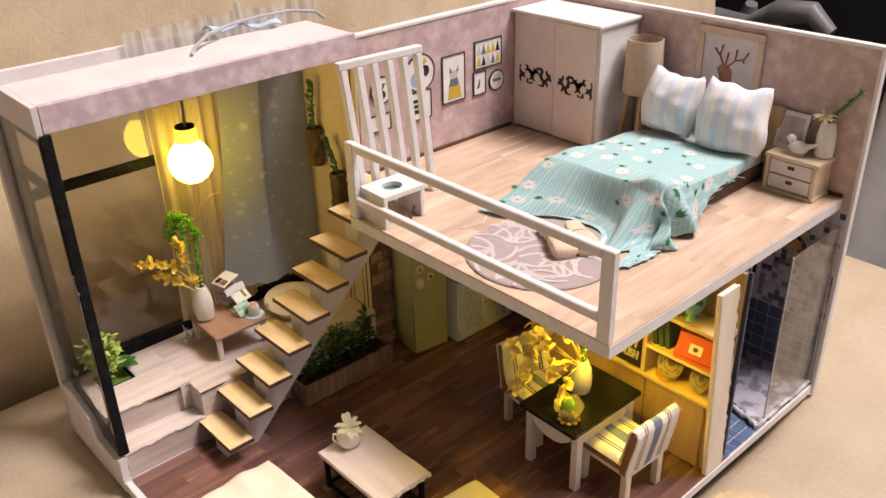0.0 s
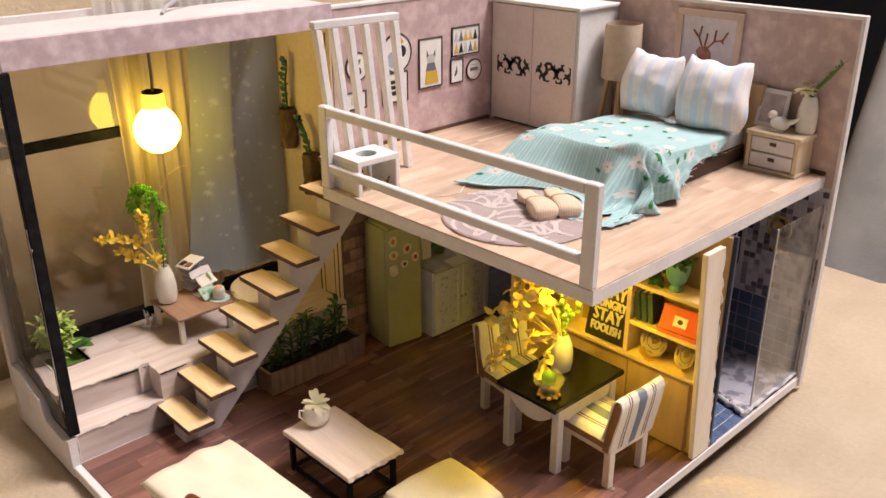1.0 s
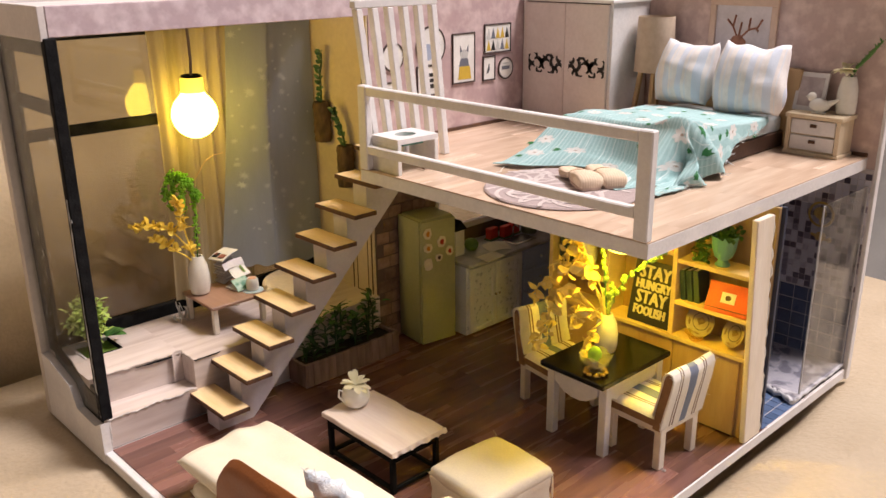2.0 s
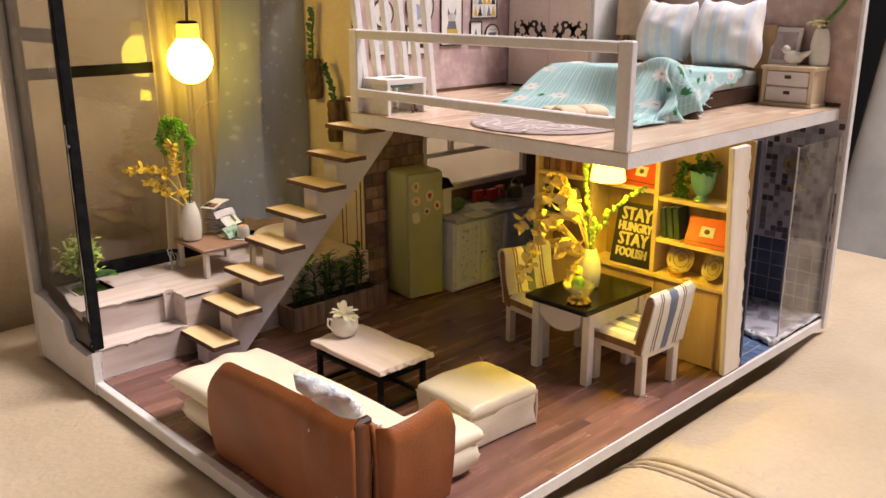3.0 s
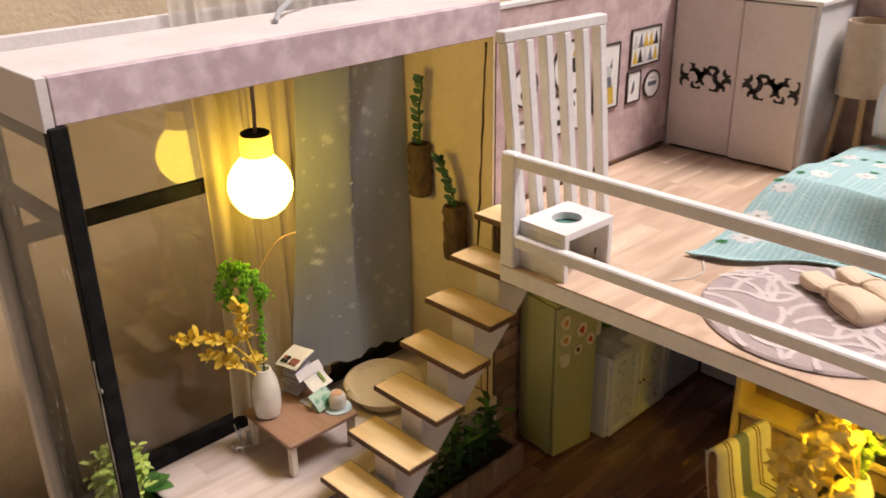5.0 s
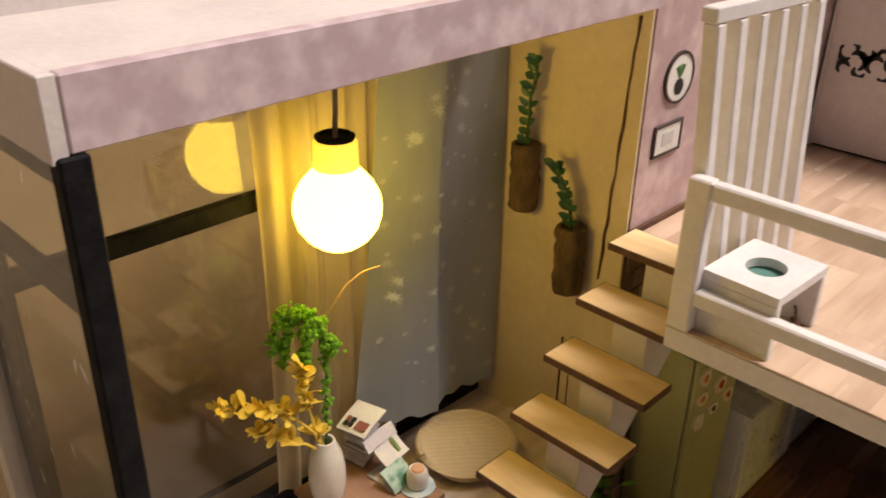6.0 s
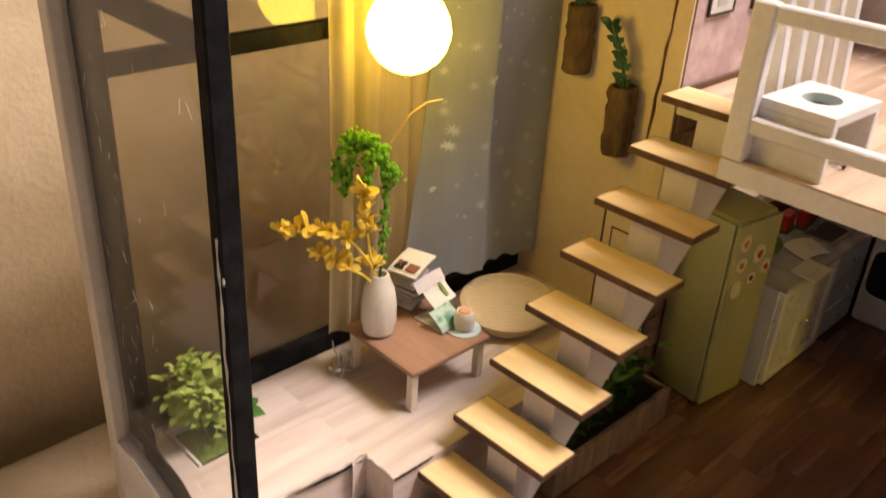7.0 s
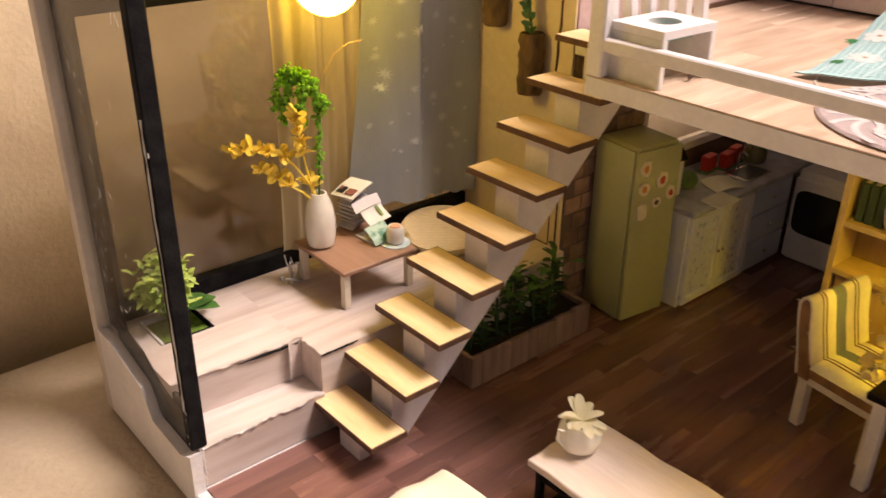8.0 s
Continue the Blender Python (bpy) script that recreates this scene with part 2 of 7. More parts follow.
def tube(bm, pts, r, seg=8):
    """A rod along points; r is one radius or one for each point."""
    pts = [Vector(p) for p in pts]
    rr = r if isinstance(r, (list, tuple)) else [r] * len(pts)
    rings, side = [], None
    for i, p in enumerate(pts):
        d = (pts[min(i + 1, len(pts) - 1)] - pts[max(i - 1, 0)]).normalized()
        side = d.orthogonal().normalized() if side is None else (side - d * side.dot(d)).normalized()
        up = d.cross(side)
        rings.append([bm.verts.new(p + rr[i] * (side * math.cos(2 * math.pi * k / seg) + up * math.sin(2 * math.pi * k / seg))) for k in range(seg)])
    for p, q in zip(rings, rings[1:]):
        for k in range(seg):
            bm.faces.new((p[k], p[(k + 1) % seg], q[(k + 1) % seg], q[k]))
    bm.faces.new(rings[0][::-1])
    bm.faces.new(rings[-1])
    return bm


def ball(bm, c, r, sx=1.0, sy=1.0, sz=1.0, seg=16):
    bmesh.ops.create_uvsphere(bm, u_segments=seg, v_segments=max(6, seg // 2), radius=r, matrix=Matrix.Translation(c) @ Matrix.Diagonal((sx, sy, sz, 1)))
    return bm


def bead(bm, c, r):
    """A small round bead of twenty faces."""
    c = Vector(c)
    top, bot = bm.verts.new(c + Vector((0, 0, r))), bm.verts.new(c - Vector((0, 0, r)))
    up = [bm.verts.new(c + Vector((0.894 * r * math.cos(1.2566 * k), 0.894 * r * math.sin(1.2566 * k), 0.447 * r))) for k in range(5)]
    dn = [bm.verts.new(c + Vector((0.894 * r * math.cos(1.2566 * k + 0.6283), 0.894 * r * math.sin(1.2566 * k + 0.6283), -0.447 * r))) for k in range(5)]
    for k in range(5):
        j = (k + 1) % 5
        bm.faces.new((top, up[k], up[j]))
        bm.faces.new((up[k], dn[k], up[j]))
        bm.faces.new((up[j], dn[k], dn[j]))
        bm.faces.new((dn[k], bot, dn[j]))


def leaf(bm, base, way, length, width, up=(0, 0, 1), bend=0.25, blunt=False):
    """A folded pointed leaf with some thickness."""
    base, way, up = Vector(base), Vector(way).normalized(), Vector(up)
    side = way.cross(up)
    side = side.normalized() if side.length > 1e-4 else way.orthogonal().normalized()
    nor = side.cross(way)
    row = []
    for s, w in ((0, 0.3), (0.25, 0.8), (0.6, 1.05), (0.85, 0.9), (1, 0.4)) if blunt else ((0, 0.12), (0.3, 0.85), (0.6, 1.0), (0.85, 0.6), (1, 0.05)):
        mid = base + way * length * s - nor * bend * length * s * s
        h = side * width * 0.5 * w
        lift = nor * width * 0.16 * w
        row.append([bm.verts.new(mid - h + lift), bm.verts.new(mid), bm.verts.new(mid + h + lift)])
    for p, q in zip(row, row[1:]):
        bm.faces.new((p[0], p[1], q[1], q[0]))
        bm.faces.new((p[1], p[2], q[2], q[1]))
    return bm


def sheet(bm, f, nu, nv, thick=0.4):
    """A cloth: f(u, v) for u, v in 0..1 gives the place; it gets its thickness along its normals."""
    g = [[Vector(f(i / nu, j / nv)) for j in range(nv + 1)] for i in range(nu + 1)]
    nrm = [[None] * (nv + 1) for _ in range(nu + 1)]
    for i in range(nu + 1):
        for j in range(nv + 1):
            a = g[min(i + 1, nu)][j] - g[max(i - 1, 0)][j]
            b = g[i][min(j + 1, nv)] - g[i][max(j - 1, 0)]
            n = a.cross(b)
            nrm[i][j] = n.normalized() if n.length > 1e-9 else Vector((0, 0, 1))
    top = [[bm.verts.new(g[i][j]) for j in range(nv + 1)] for i in range(nu + 1)]
    bot = [[bm.verts.new(g[i][j] - nrm[i][j] * thick) for j in range(nv + 1)] for i in range(nu + 1)]
    for i in range(nu):
        for j in range(nv):
            bm.faces.new((top[i][j], top[i + 1][j], top[i + 1][j + 1], top[i][j + 1]))
            bm.faces.new((bot[i][j], bot[i][j + 1], bot[i + 1][j + 1], bot[i + 1][j]))
    for i in range(nu):
        bm.faces.new((top[i][0], bot[i][0], bot[i + 1][0], top[i + 1][0]))
        bm.faces.new((top[i + 1][nv], bot[i + 1][nv], bot[i][nv], top[i][nv]))
    for j in range(nv):
        bm.faces.new((top[0][j + 1], bot[0][j + 1], bot[0][j], top[0][j]))
        bm.faces.new((top[nu][j], bot[nu][j], bot[nu][j + 1], top[nu][j + 1]))
    return bm


def print_on(bm, f, u, v, shape, lift=0.12):
    """A flat printed figure, given as corners in shares (du, dv), laid on the cloth f."""
    def at(a, b):
        p = Vector(f(a, b))
        n = (Vector(f(a + 0.01, b)) - p).cross(Vector(f(a, b + 0.01)) - p)
        return p + (n.normalized() * lift if n.length > 1e-9 else Vector((0, 0, lift)))
    mid = bm.verts.new(at(u, v))
    rim = [bm.verts.new(at(u + a, v + b)) for a, b in shape]
    for p, q in zip(rim, rim[1:] + rim[:1]):
        bm.faces.new((mid, p, q))


def star(n, r0, r1, su=1.0, sv=1.0, turn=0.0):
    return [((r0 if k % 2 else r1) * math.cos(math.pi * k / n + turn) * su, (r0 if k % 2 else r1) * math.sin(math.pi * k / n + turn) * sv) for k in range(2 * n)]


def cushion(bm, sx, sy, sz, seg=14, power=0.42, puff=0.5, crease=0.0, seed=0):
    """A stuffed cushion with pinched seams, its base at z = 0."""
    def side(sign):
        def f(u, v):
            a, b = 2 * u - 1, 2 * v - 1
            h = max(0.0, (1 - a * a) * (1 - b * b)) ** power
            wob = noise.noise(Vector((a * 2.2 + seed, b * 2.2, sign * 3.0 + seed))) * crease
            return (a * sx / 2 * (1 - 0.05 * (1 - h)), b * sy / 2 * (1 - 0.05 * (1 - h)), sz / 2 + sign * (sz / 2) * (h * (1 + wob) * (1 - puff) + h * puff))
        return f
    vv = {}
    for sign in (1, -1):
        f = side(sign)
        for i in range(seg + 1):
            for j in range(seg + 1):
                rim = i in (0, seg) or j in (0, seg)
                key = (i, j, 0 if rim else sign)
                if key not in vv:
                    vv[key] = bm.verts.new(f(i / seg, j / seg))
        for i in range(seg):
            for j in range(seg):
                q = [vv[(a, b, 0 if (a in (0, seg) or b in (0, seg)) else sign)] for a, b in ((i, j), (i + 1, j), (i + 1, j + 1), (i, j + 1))]
                bm.faces.new(q if sign > 0 else q[::-1])
    return bm


def letters(text, size, material, parent, at, rot, name="lettering", depth=0.1, squeeze=1.0):
    cu = bpy.data.curves.new(name, "FONT")
    cu.body, cu.size, cu.extrude, cu.align_x, cu.align_y, cu.resolution_u = text, size * M, depth * M, "CENTER", "CENTER", 2
    tmp = new(name, cu)
    me = bpy.data.meshes.new_from_object(tmp.evaluated_get(bpy.context.evaluated_depsgraph_get()))
    bpy.data.objects.remove(tmp)
    me.materials.clear()
    me.materials.append(material)
    ob = new(name, me)
    ob.parent = parent
    ob.matrix_basis = pose(at[0] * M, at[1] * M, at[2] * M, *rot) @ Matrix.Diagonal((squeeze, 1, 1, 1))
    return ob


def fray(points, length, seed, thick=0.11):
    """Short loose fibres standing off a frayed seam."""
    rnd = random.Random(seed)
    bm = B()
    for p in points:
        p = Vector(p)
        d = Vector((rnd.uniform(-1, 1), rnd.uniform(-1, 1), rnd.uniform(-0.4, 1))).normalized()
        e = Vector((rnd.uniform(-1, 1), rnd.uniform(-1, 1), rnd.uniform(-1, 1))) * 0.35
        n = length * rnd.uniform(0.4, 1.2)
        tube(bm, [p, p + (d + e * 0.4) * n * 0.5, p + (d + e) * n], thick, 4)
    return bm


# ---- the shell of the model house ----
W, YB, YW, LOFT = 262, 163, 214, 95  # room width, back wall, balcony window, loft floor height

base = solo("floor", box(B(), -3, 265, -5, 166, -5, -0.4, 0.3), WHITE, "white-edged baseboard of the model house with dark wood planks", "floor", kind="structure")
solo("platform", prism(prism(B(), [(0, 173.5), (37, 171), (37, 161), (133, 161), (133, YW), (0, YW)], "z", -5, 21), [(37, 161), (133, 161), (133, YW), (37, YW)], "z", 21, 24), WASHED, "raised balcony floor of whitewashed wood print", "platform", kind="structure", smooth=False)
bm = B()
prism(bm, [(0, 173.5), (7, 173), (7, YW), (0, YW)], "z", 21, 24)
prism(bm, [(7, 173), (22, 172), (22, 192), (7, 192)], "z", 21, 24)
prism(bm, [(7, 207), (22, 207), (22, YW), (7, YW)], "z", 21, 24)
prism(bm, [(22, 172), (37, 171), (37, YW), (22, YW)], "z", 21, 24)
solo("platform_deck", bm, WASHED, "whitewashed deck boards round the plant hole", "platform", kind="structure", smooth=False)
rnd = random.Random(41)
bm = tube(B(), [(0.3 + 2.0 * k, 173.2 - 0.065 * 2.0 * k + rnd.uniform(-0.25, 0.25), 24.0 + rnd.uniform(-0.2, 0.35)) for k in range(19)], [rnd.uniform(0.15, 0.5) for _ in range(19)], 6)
tube(bm, [(37.0, 171 - 0.55 * k, 24.0 + rnd.uniform(-0.2, 0.3)) for k in range(19)], [rnd.uniform(0.15, 0.4) for _ in range(19)], 6)
solo("deck_trim", bm, mat("torn_card_edge", (0.30, 0.25, 0.22), (0.62, 0.55, 0.50), 300, 0.9, 0.4, 900), "torn dark card edge of the deck", "trim", kind="structure")


bm = tube(B(), [(0.4 + 1.2 * k, 160 + rnd.uniform(-0.3, 0.1), 12.0 + 0.3 * math.sin(0.5 * k) + rnd.uniform(-0.25, 0.3)) for k in range(31)], [rnd.uniform(0.12, 0.5) for _ in range(31)], 6)
tube(bm, [(0.3 + rnd.uniform(-0.2, 0.2), 159.9, 0.4 + 0.8 * k) for k in range(15)], [rnd.uniform(0.15, 0.6) for _ in range(15)], 6)
solo("step_trim", bm, mat("torn_paper_edge", (0.72, 0.68, 0.66), (0.45, 0.40, 0.37), 300, 0.9, 0.4, 900), "torn white paper edge of the step", "trim", kind="structure")
bm = tube(B(), [(18 + 1.2 * k, 171.9 - 0.065 * 1.2 * k, 23.3 + rnd.uniform(-0.1, 0.1)) for k in range(16)], [0.12 + 0.3 * math.sin(k / 5) ** 2 for k in range(16)], 6)
tube(bm, [(37.2 + 0.9 * k, 160.85, 23.6 + rnd.uniform(-0.1, 0.15)) for k in range(14)], [rnd.uniform(0.15, 0.4) for _ in range(14)], 6)
solo("deck_gap", bm, BLACK, "dark gap under the deck paper", "trim", kind="structure")


def curl(u, v):
    a = 2.6 * u
    return (35.2 - 2.6 * math.cos(a), 169.6 + 1.2 * math.sin(a * 0.8), 13.0 + (11.6 + 0.8 * math.sin(3 * u)) * v)


solo("paper_flap", sheet(B(), curl, 14, 4, 0.35), WASHED, "curled flap of the printed deck paper", "paper", kind="structure", angle=80)
solo("balcony_step", prism(B(), [(0, 160), (37, 160), (37, 172), (0, 174)], "z", 0, 12), WASHED, "low whitewashed step up to the balcony", "step", kind="structure", smooth=False)
bm = prism(B(), [(159, -5), (217, -5), (217, 23), (205, 22.5), (186, 18), (181, 10), (165, 9), (159, 12)], "x", -3.3, -0.2)
solo("wall_west_low", bm, WHITE, "low white side board under the glazing", "wall", kind="structure", smooth=False)
solo("window_post_back", box(B(), -3.5, 0.5, 213, 217, -5, 150.4, 0.3), mat("dusty_white_board", (0.70, 0.645, 0.575), (0.60, 0.545, 0.48), 60, 0.6, 0.25, 700), "dusty white corner post behind the glazing", "post", kind="structure")

# cream side wall of the balcony, with a printed door
solo("wall_cream", box(B(), 133, 136, 166.2, 217, -5, 152, 0), CREAM, "cream card wall beside the balcony", "wall", kind="structure", smooth=False)
panel = thing("door_panel", "cream panelled door printed on the card wall", "door", (132.7, 172, 24))
part("slab", box(B(), -0.2, 0.3, -7, 7, -22, 34, 0.15), CREAM, panel)
for y0, z0, y1, z1 in ((-7.4, -22, -6.8, 34), (6.8, -22, 7.4, 34), (-4.2, 0, -3.9, 28), (3.9, 0, 4.2, 28), (-4, 27.6, 4, 28), (-4, 0, 4, 0.4)):
    part("moulding", box(B(), -0.5, -0.2, y0, y1, z0, z1, 0.05), BURNT, panel)

rnd = random.Random(9)
bm = tube(B(), [(132.8, 170.2 - 3.4 * k / 16 + rnd.uniform(-0.25, 0.25), 80 + 4.3 * k) for k in range(17)], [rnd.uniform(0.2, 0.5) for _ in range(17)], 6)
solo("trim_crack", bm, BURNT, "crooked dark joint in the card wall", "trim", kind="structure")

# back wall, upper pink half and lower kitchen half with its window
solo("wall_corner", box(B(), 132.6, 133.4, 163.4, 166, -5, 152, 0), CREAM, "cream end of the card wall", "wall", kind="structure", smooth=False)
solo("wall_north_upper", box(B(), 133.6, 265, YB, 166, LOFT - 5, 158.5, 0), PINK, "pink speckled bedroom wallpaper", "wall", kind="structure", smooth=False)
bm = B()
box(bm, 133.6, 171, YB, 166, -5, LOFT - 5, 0)
box(bm, 171, 250, YB, 166, -5, 44, 0)
box(bm, 171, 250, YB, 166, 76, LOFT - 5, 0)
box(bm, 250, 265, YB, 166, -5, LOFT - 5, 0)
solo("wall_north_lower", bm, MORTAR, "kitchen wall with a window opening", "wall", kind="structure", smooth=False)
solo("trim_north", box(B(), 133, 265, YB - 0.4, 166.4, 158.5, 160, 0.2), WHITE, "white top edge of the wall", "trim", kind="structure")
kw = thing("window_1", "white kitchen window with a narrow upper light", "window", (171, YB, 44), kind="structure")
for x0, x1, z0, z1 in ((0, 79, 0, 3), (0, 79, 29, 32), (0, 2.5, 3, 29), (76, 79, 3, 29), (2.5, 76, 18.5, 20.5), (19.5, 21.5, 20.5, 29), (40, 42, 20.5, 29)):
    part("window_frame", box(B(), x0, x1, -0.6, 2.6, z0, z1, 0.25), LILAC, kw)
pane = part("pane", box(B(), 2.5, 76.5, 0.8, 1.1, 3, 29, 0), GLASS, kw)
pane.visible_shadow = False

# right-hand wall, upper and lower
solo("wall_east_upper", box(B(), W, 265, -4.5, 166, LOFT - 5, 158.5, 0), EASTPINK, "beige-pink speckled wallpaper behind the bed", "wall", kind="structure", smooth=False)
solo("wall_east_lower", box(B(), W, 265, -4.5, 166, -5, LOFT - 5, 0), LILAC, "bathroom wall board", "wall", kind="structure", smooth=False)
bm = box(B(), W - 0.3, 265.3, -6, -4.5, -5, 160, 0.2)
box(bm, W - 0.3, 265.3, -4.5, 162.6, 158.5, 160, 0.2)
solo("trim_east", bm, WHITE, "white painted edge of the wall board", "trim", kind="structure")

# loft floor
bm = prism(B(), [(104, -1), (W, -1), (W, YB), (133, YB), (133, 134), (104, 134)], "z", LOFT - 5.2, LOFT - 0.5)
loft = solo("floor_loft", bm, WHITE, "white-edged loft floor with pale wood planks", "floor", kind="structure", smooth=False)
bm = box(B(), 133, 231, YB - 1, YB, LOFT, LOFT + 1.6, 0.1)
box(bm, W - 1, W, -1, 108, LOFT, LOFT + 1.6, 0.1)
solo("baseboard", bm, BURNT, "thin red-brown baseboard", "baseboard", kind="structure")

# roof over the balcony: mauve front board, white top, open tray behind
bm = box(B(), 0.1, 133, 163.6, 197, 157.5, 161.2, 0.3)
box(bm, -2.4, 0, 161.2, 217, 150.5, 161.6, 0.2)
box(bm, 0.1, 133, 214, 217, 150.5, 161.6, 0.2)
box(bm, 0.1, 132.9, 197.1, 213.9, 152, 154, 0)
solo("ceiling_balcony", bm, mat("pinkish_white_board", (0.70, 0.655, 0.64), (0.63, 0.585, 0.575), 60, 0.6, 0.25, 600), "white tray roof over the balcony", "roof", kind="structure")
solo("fascia", box(B(), 0.1, 133, 161, 163.5, 151.5, 161.5, 0.25), FASCIA, "mauve speckled front board of the roof", "fascia", kind="structure")

# black window frames of the balcony
win = thing("window_2", "black-framed tall balcony window", "window", (0, 0, 0), kind="structure")
for x0, x1, y0, y1, z0, z1 in ((0.3, 133, 209.9, 213.8, 24, 29.5), (0.3, 133, 211.5, 213.8, 109, 113.5), (0.3, 133, 211.5, 213.8, 146, 151), (0.3, 5, 211.5, 213.8, 29, 146), (66, 70, 211.5, 213.8, 29, 146), (128, 132.6, 211.5, 213.8, 29, 146)):
    part("window_frame", box(B(), x0, x1, y0, y1, z0, z1, 0.25), BLACK, win)
pane = part("pane", box(B(), 0.5, 132.5, 212.4, 212.9, 26, 150, 0), SHADEGLASS, win)
pane.visible_shadow = False
win = thing("window_3", "dusty acrylic side window with black frame bars", "window", (0, 0, 0), kind="structure")
part("window_frame", box(B(), -1.9, 2.3, 160.4, 163.5, 12, 151.4, 0.35), BLACK, win, "thick black corner post")
for y0, y1, z0, z1 in ((164, 213, 145, 150.5), (164, 213, 125, 130), (202, 213, 22, 145), (164, 213, 17, 22)):
    part("window_frame", box(B(), 0.2, 1.4, y0, y1, z0, z1, 0.2), BLACK, win)
part("window_frame", prism(B(), [(164, 9.5), (181, 10.3), (186, 18.3), (205, 22.8), (205, 30), (188, 27), (178, 21), (164, 19)], "x", -0.5, -0.08), BLACK, win, "black sill strip along the glazing", smooth=False)
rnd = random.Random(17)
bm = B()
ball(bm, (-1.7, 160.6, 90), 0.4, 0.7, 0.7, 1.8, 8)
for k in range(9):
    ball(bm, (-1.9 + rnd.uniform(-0.3, 0.3), 161 + rnd.uniform(-0.5, 0.5), 14 + 2.4 * k), rnd.uniform(0.08, 0.22), 0.7, 0.7, 2.6, 8)
tube(bm, [(-2.0 + rnd.uniform(-0.12, 0.12), 161.4 + rnd.uniform(-0.3, 0.3), 24 + 3.2 * k) for k in range(24)], [rnd.uniform(0.08, 0.34) for _ in range(24)], 6)
part("glue_smear", bm, mat("dried_glue", (0.55, 0.54, 0.52), None, 300, 0.25, 0.3, 900), win, "whitish dried glue on the post", angle=80)
bm = B()
for k in range(90):
    y, z, a, n = rnd.uniform(196, 215) if k % 2 else rnd.uniform(166, 214), rnd.uniform(20, 148) if k % 3 else rnd.uniform(20, 70), rnd.gauss(1.5, 0.5), rnd.uniform(0.4, 3.2)
    tube(bm, [(-1.16, y, z), (-1.16, y + 0.5 * n * math.cos(a) + rnd.uniform(-0.2, 0.2), z + 0.5 * n * math.sin(a)), (-1.16, y + n * math.cos(a), z + n * math.sin(a))], rnd.uniform(0.02, 0.06), 4)
ob = part("scratches", bm, mat("pale_scratch", (0.62, 0.60, 0.56)), win, "pale scratches on the acrylic")
ob["kind"] = "stuff"
pane = part("pane", box(B(), -1.1, -0.6, 163.6, 216, 12, 151, 0), DUSTY, win)
pane.visible_shadow = False

# ---- stairs ----
stairs = thing("staircase", "open model staircase with plywood treads on a lilac stringer", "staircase", (33.5, 134, 0))
poly = [(2.5, 0)] + [p for n in range(9) for p in ((11.05 * n + 2.5, 10.85 * (n + 1) - 1.7), (11.05 * n + 13.55, 10.85 * (n + 1) - 1.7))] + [(101, 82), (18, 0)]
part("stringer", prism(B(), poly, "y", 9, 18), LILAC, stairs, "lilac white saw-tooth stringer", smooth=False)
for n in range(9):
    x0, z1 = 11.05 * n, 10.85 * (n + 1)
    part("tread", box(B(), x0 + 0.32, x0 + 11.28, 0.32, 27.18, z1 - 0.15, z1, 0), TREAD, stairs, smooth=False)
    part("tread_edge", box(B(), x0, x0 + 11.6, 0, 27.5, z1 - 1.85, z1 - 0.06, 0.08), BURNT, stairs, "dark laser-burnt plywood edge", smooth=False)

# ---- loft railing and slatted screen ----
rail = thing("railing", "white painted wooden loft railing", "railing", (103.5, -0.5, LOFT))
part("post", box(B(), 0, 3.2, 0, 5, 0, 33.2, 0.4), WHITE, rail)
part("post", box(B(), 0, 3.2, 129.5, 134.5, 0, 33.2, 0.4), WHITE, rail)
part("top_rail", box(B(), 0.1, 3.1, 5, 129.5, 29.4, 33, 0.4), WHITE, rail)
part("bottom_rail", box(B(), 0.1, 3.1, 5, 129.5, 6.5, 10, 0.4), WHITE, rail)


def leaning(bm, foot, head):
    """Shears an upright piece so that it runs from its foot to its head."""
    for v in bm.verts:
        k = v.co.z / 64
        v.co.x += foot[0] + (head[0] - foot[0]) * k
        v.co.y += foot[1] + (head[1] - foot[1]) * k
    return bm


screen = thing("slatted_screen", "white slatted screen leaning beside the stairs", "screen", (0, 0, LOFT))
for i in range(6):
    k = i / 5
    part("slat", leaning(box(B(), -1.5, 1.5, -1.6, 1.6, 0.1, 61.6, 0.3), (111.5 + 34.5 * k, 132.3 - 3 * k), (105.5 + 36.5 * k, 134.8 - 2.4 * k)), WHITE, screen)
bm = box(B(), 103.6, 143.9, -1.7, 1.7, 61.7, 64.6, 0.3)
for v in bm.verts:
    v.co.y += 134.8 - 2.4 * (v.co.x - 105.5) / 36.5
part("top_bar", bm, WHITE, screen)

# ---- the couch on which the house stands, and the dark room ----
def seat(u, v):
    x, y = -700 + 1160 * u, -900 + 1190 * v
    near = -40 < x < 300 and -40 < y < 230
    z = -7.1 + 3.0 * noise.noise(Vector((x * 0.006, y * 0.006, 0.3))) * (0.15 if near else 1)
    z += 0.5 * noise.noise(Vector((x * 0.03, y * 0.03, 2.3))) * (0.2 if near else 1)
    z -= 40 * (max(0.0, x - 395) / 65) ** 2
    # the cushion sinks along the front of the model
    k = min(1.0, max(0.0, (x - 40) / 70)) * min(1.0, max(0.0, (285 - x) / 60))
    z -= 22 * k * math.exp(-((y - 12) / 15) ** 2)
    z += 2.6 * k * math.exp(-((y + 40) / 26) ** 2)
    # two cushions meet beside the seam
    if y < 12:
        e = (x - 112) / 5
        z += 1.8 * (1 / (1 + math.exp(-max(-30, min(30, e))))) - 1.6 * math.exp(-e * e)
    if y > 254:
        z -= 20 * ((y - 254) / 14) ** 2
    return (x, y, z)


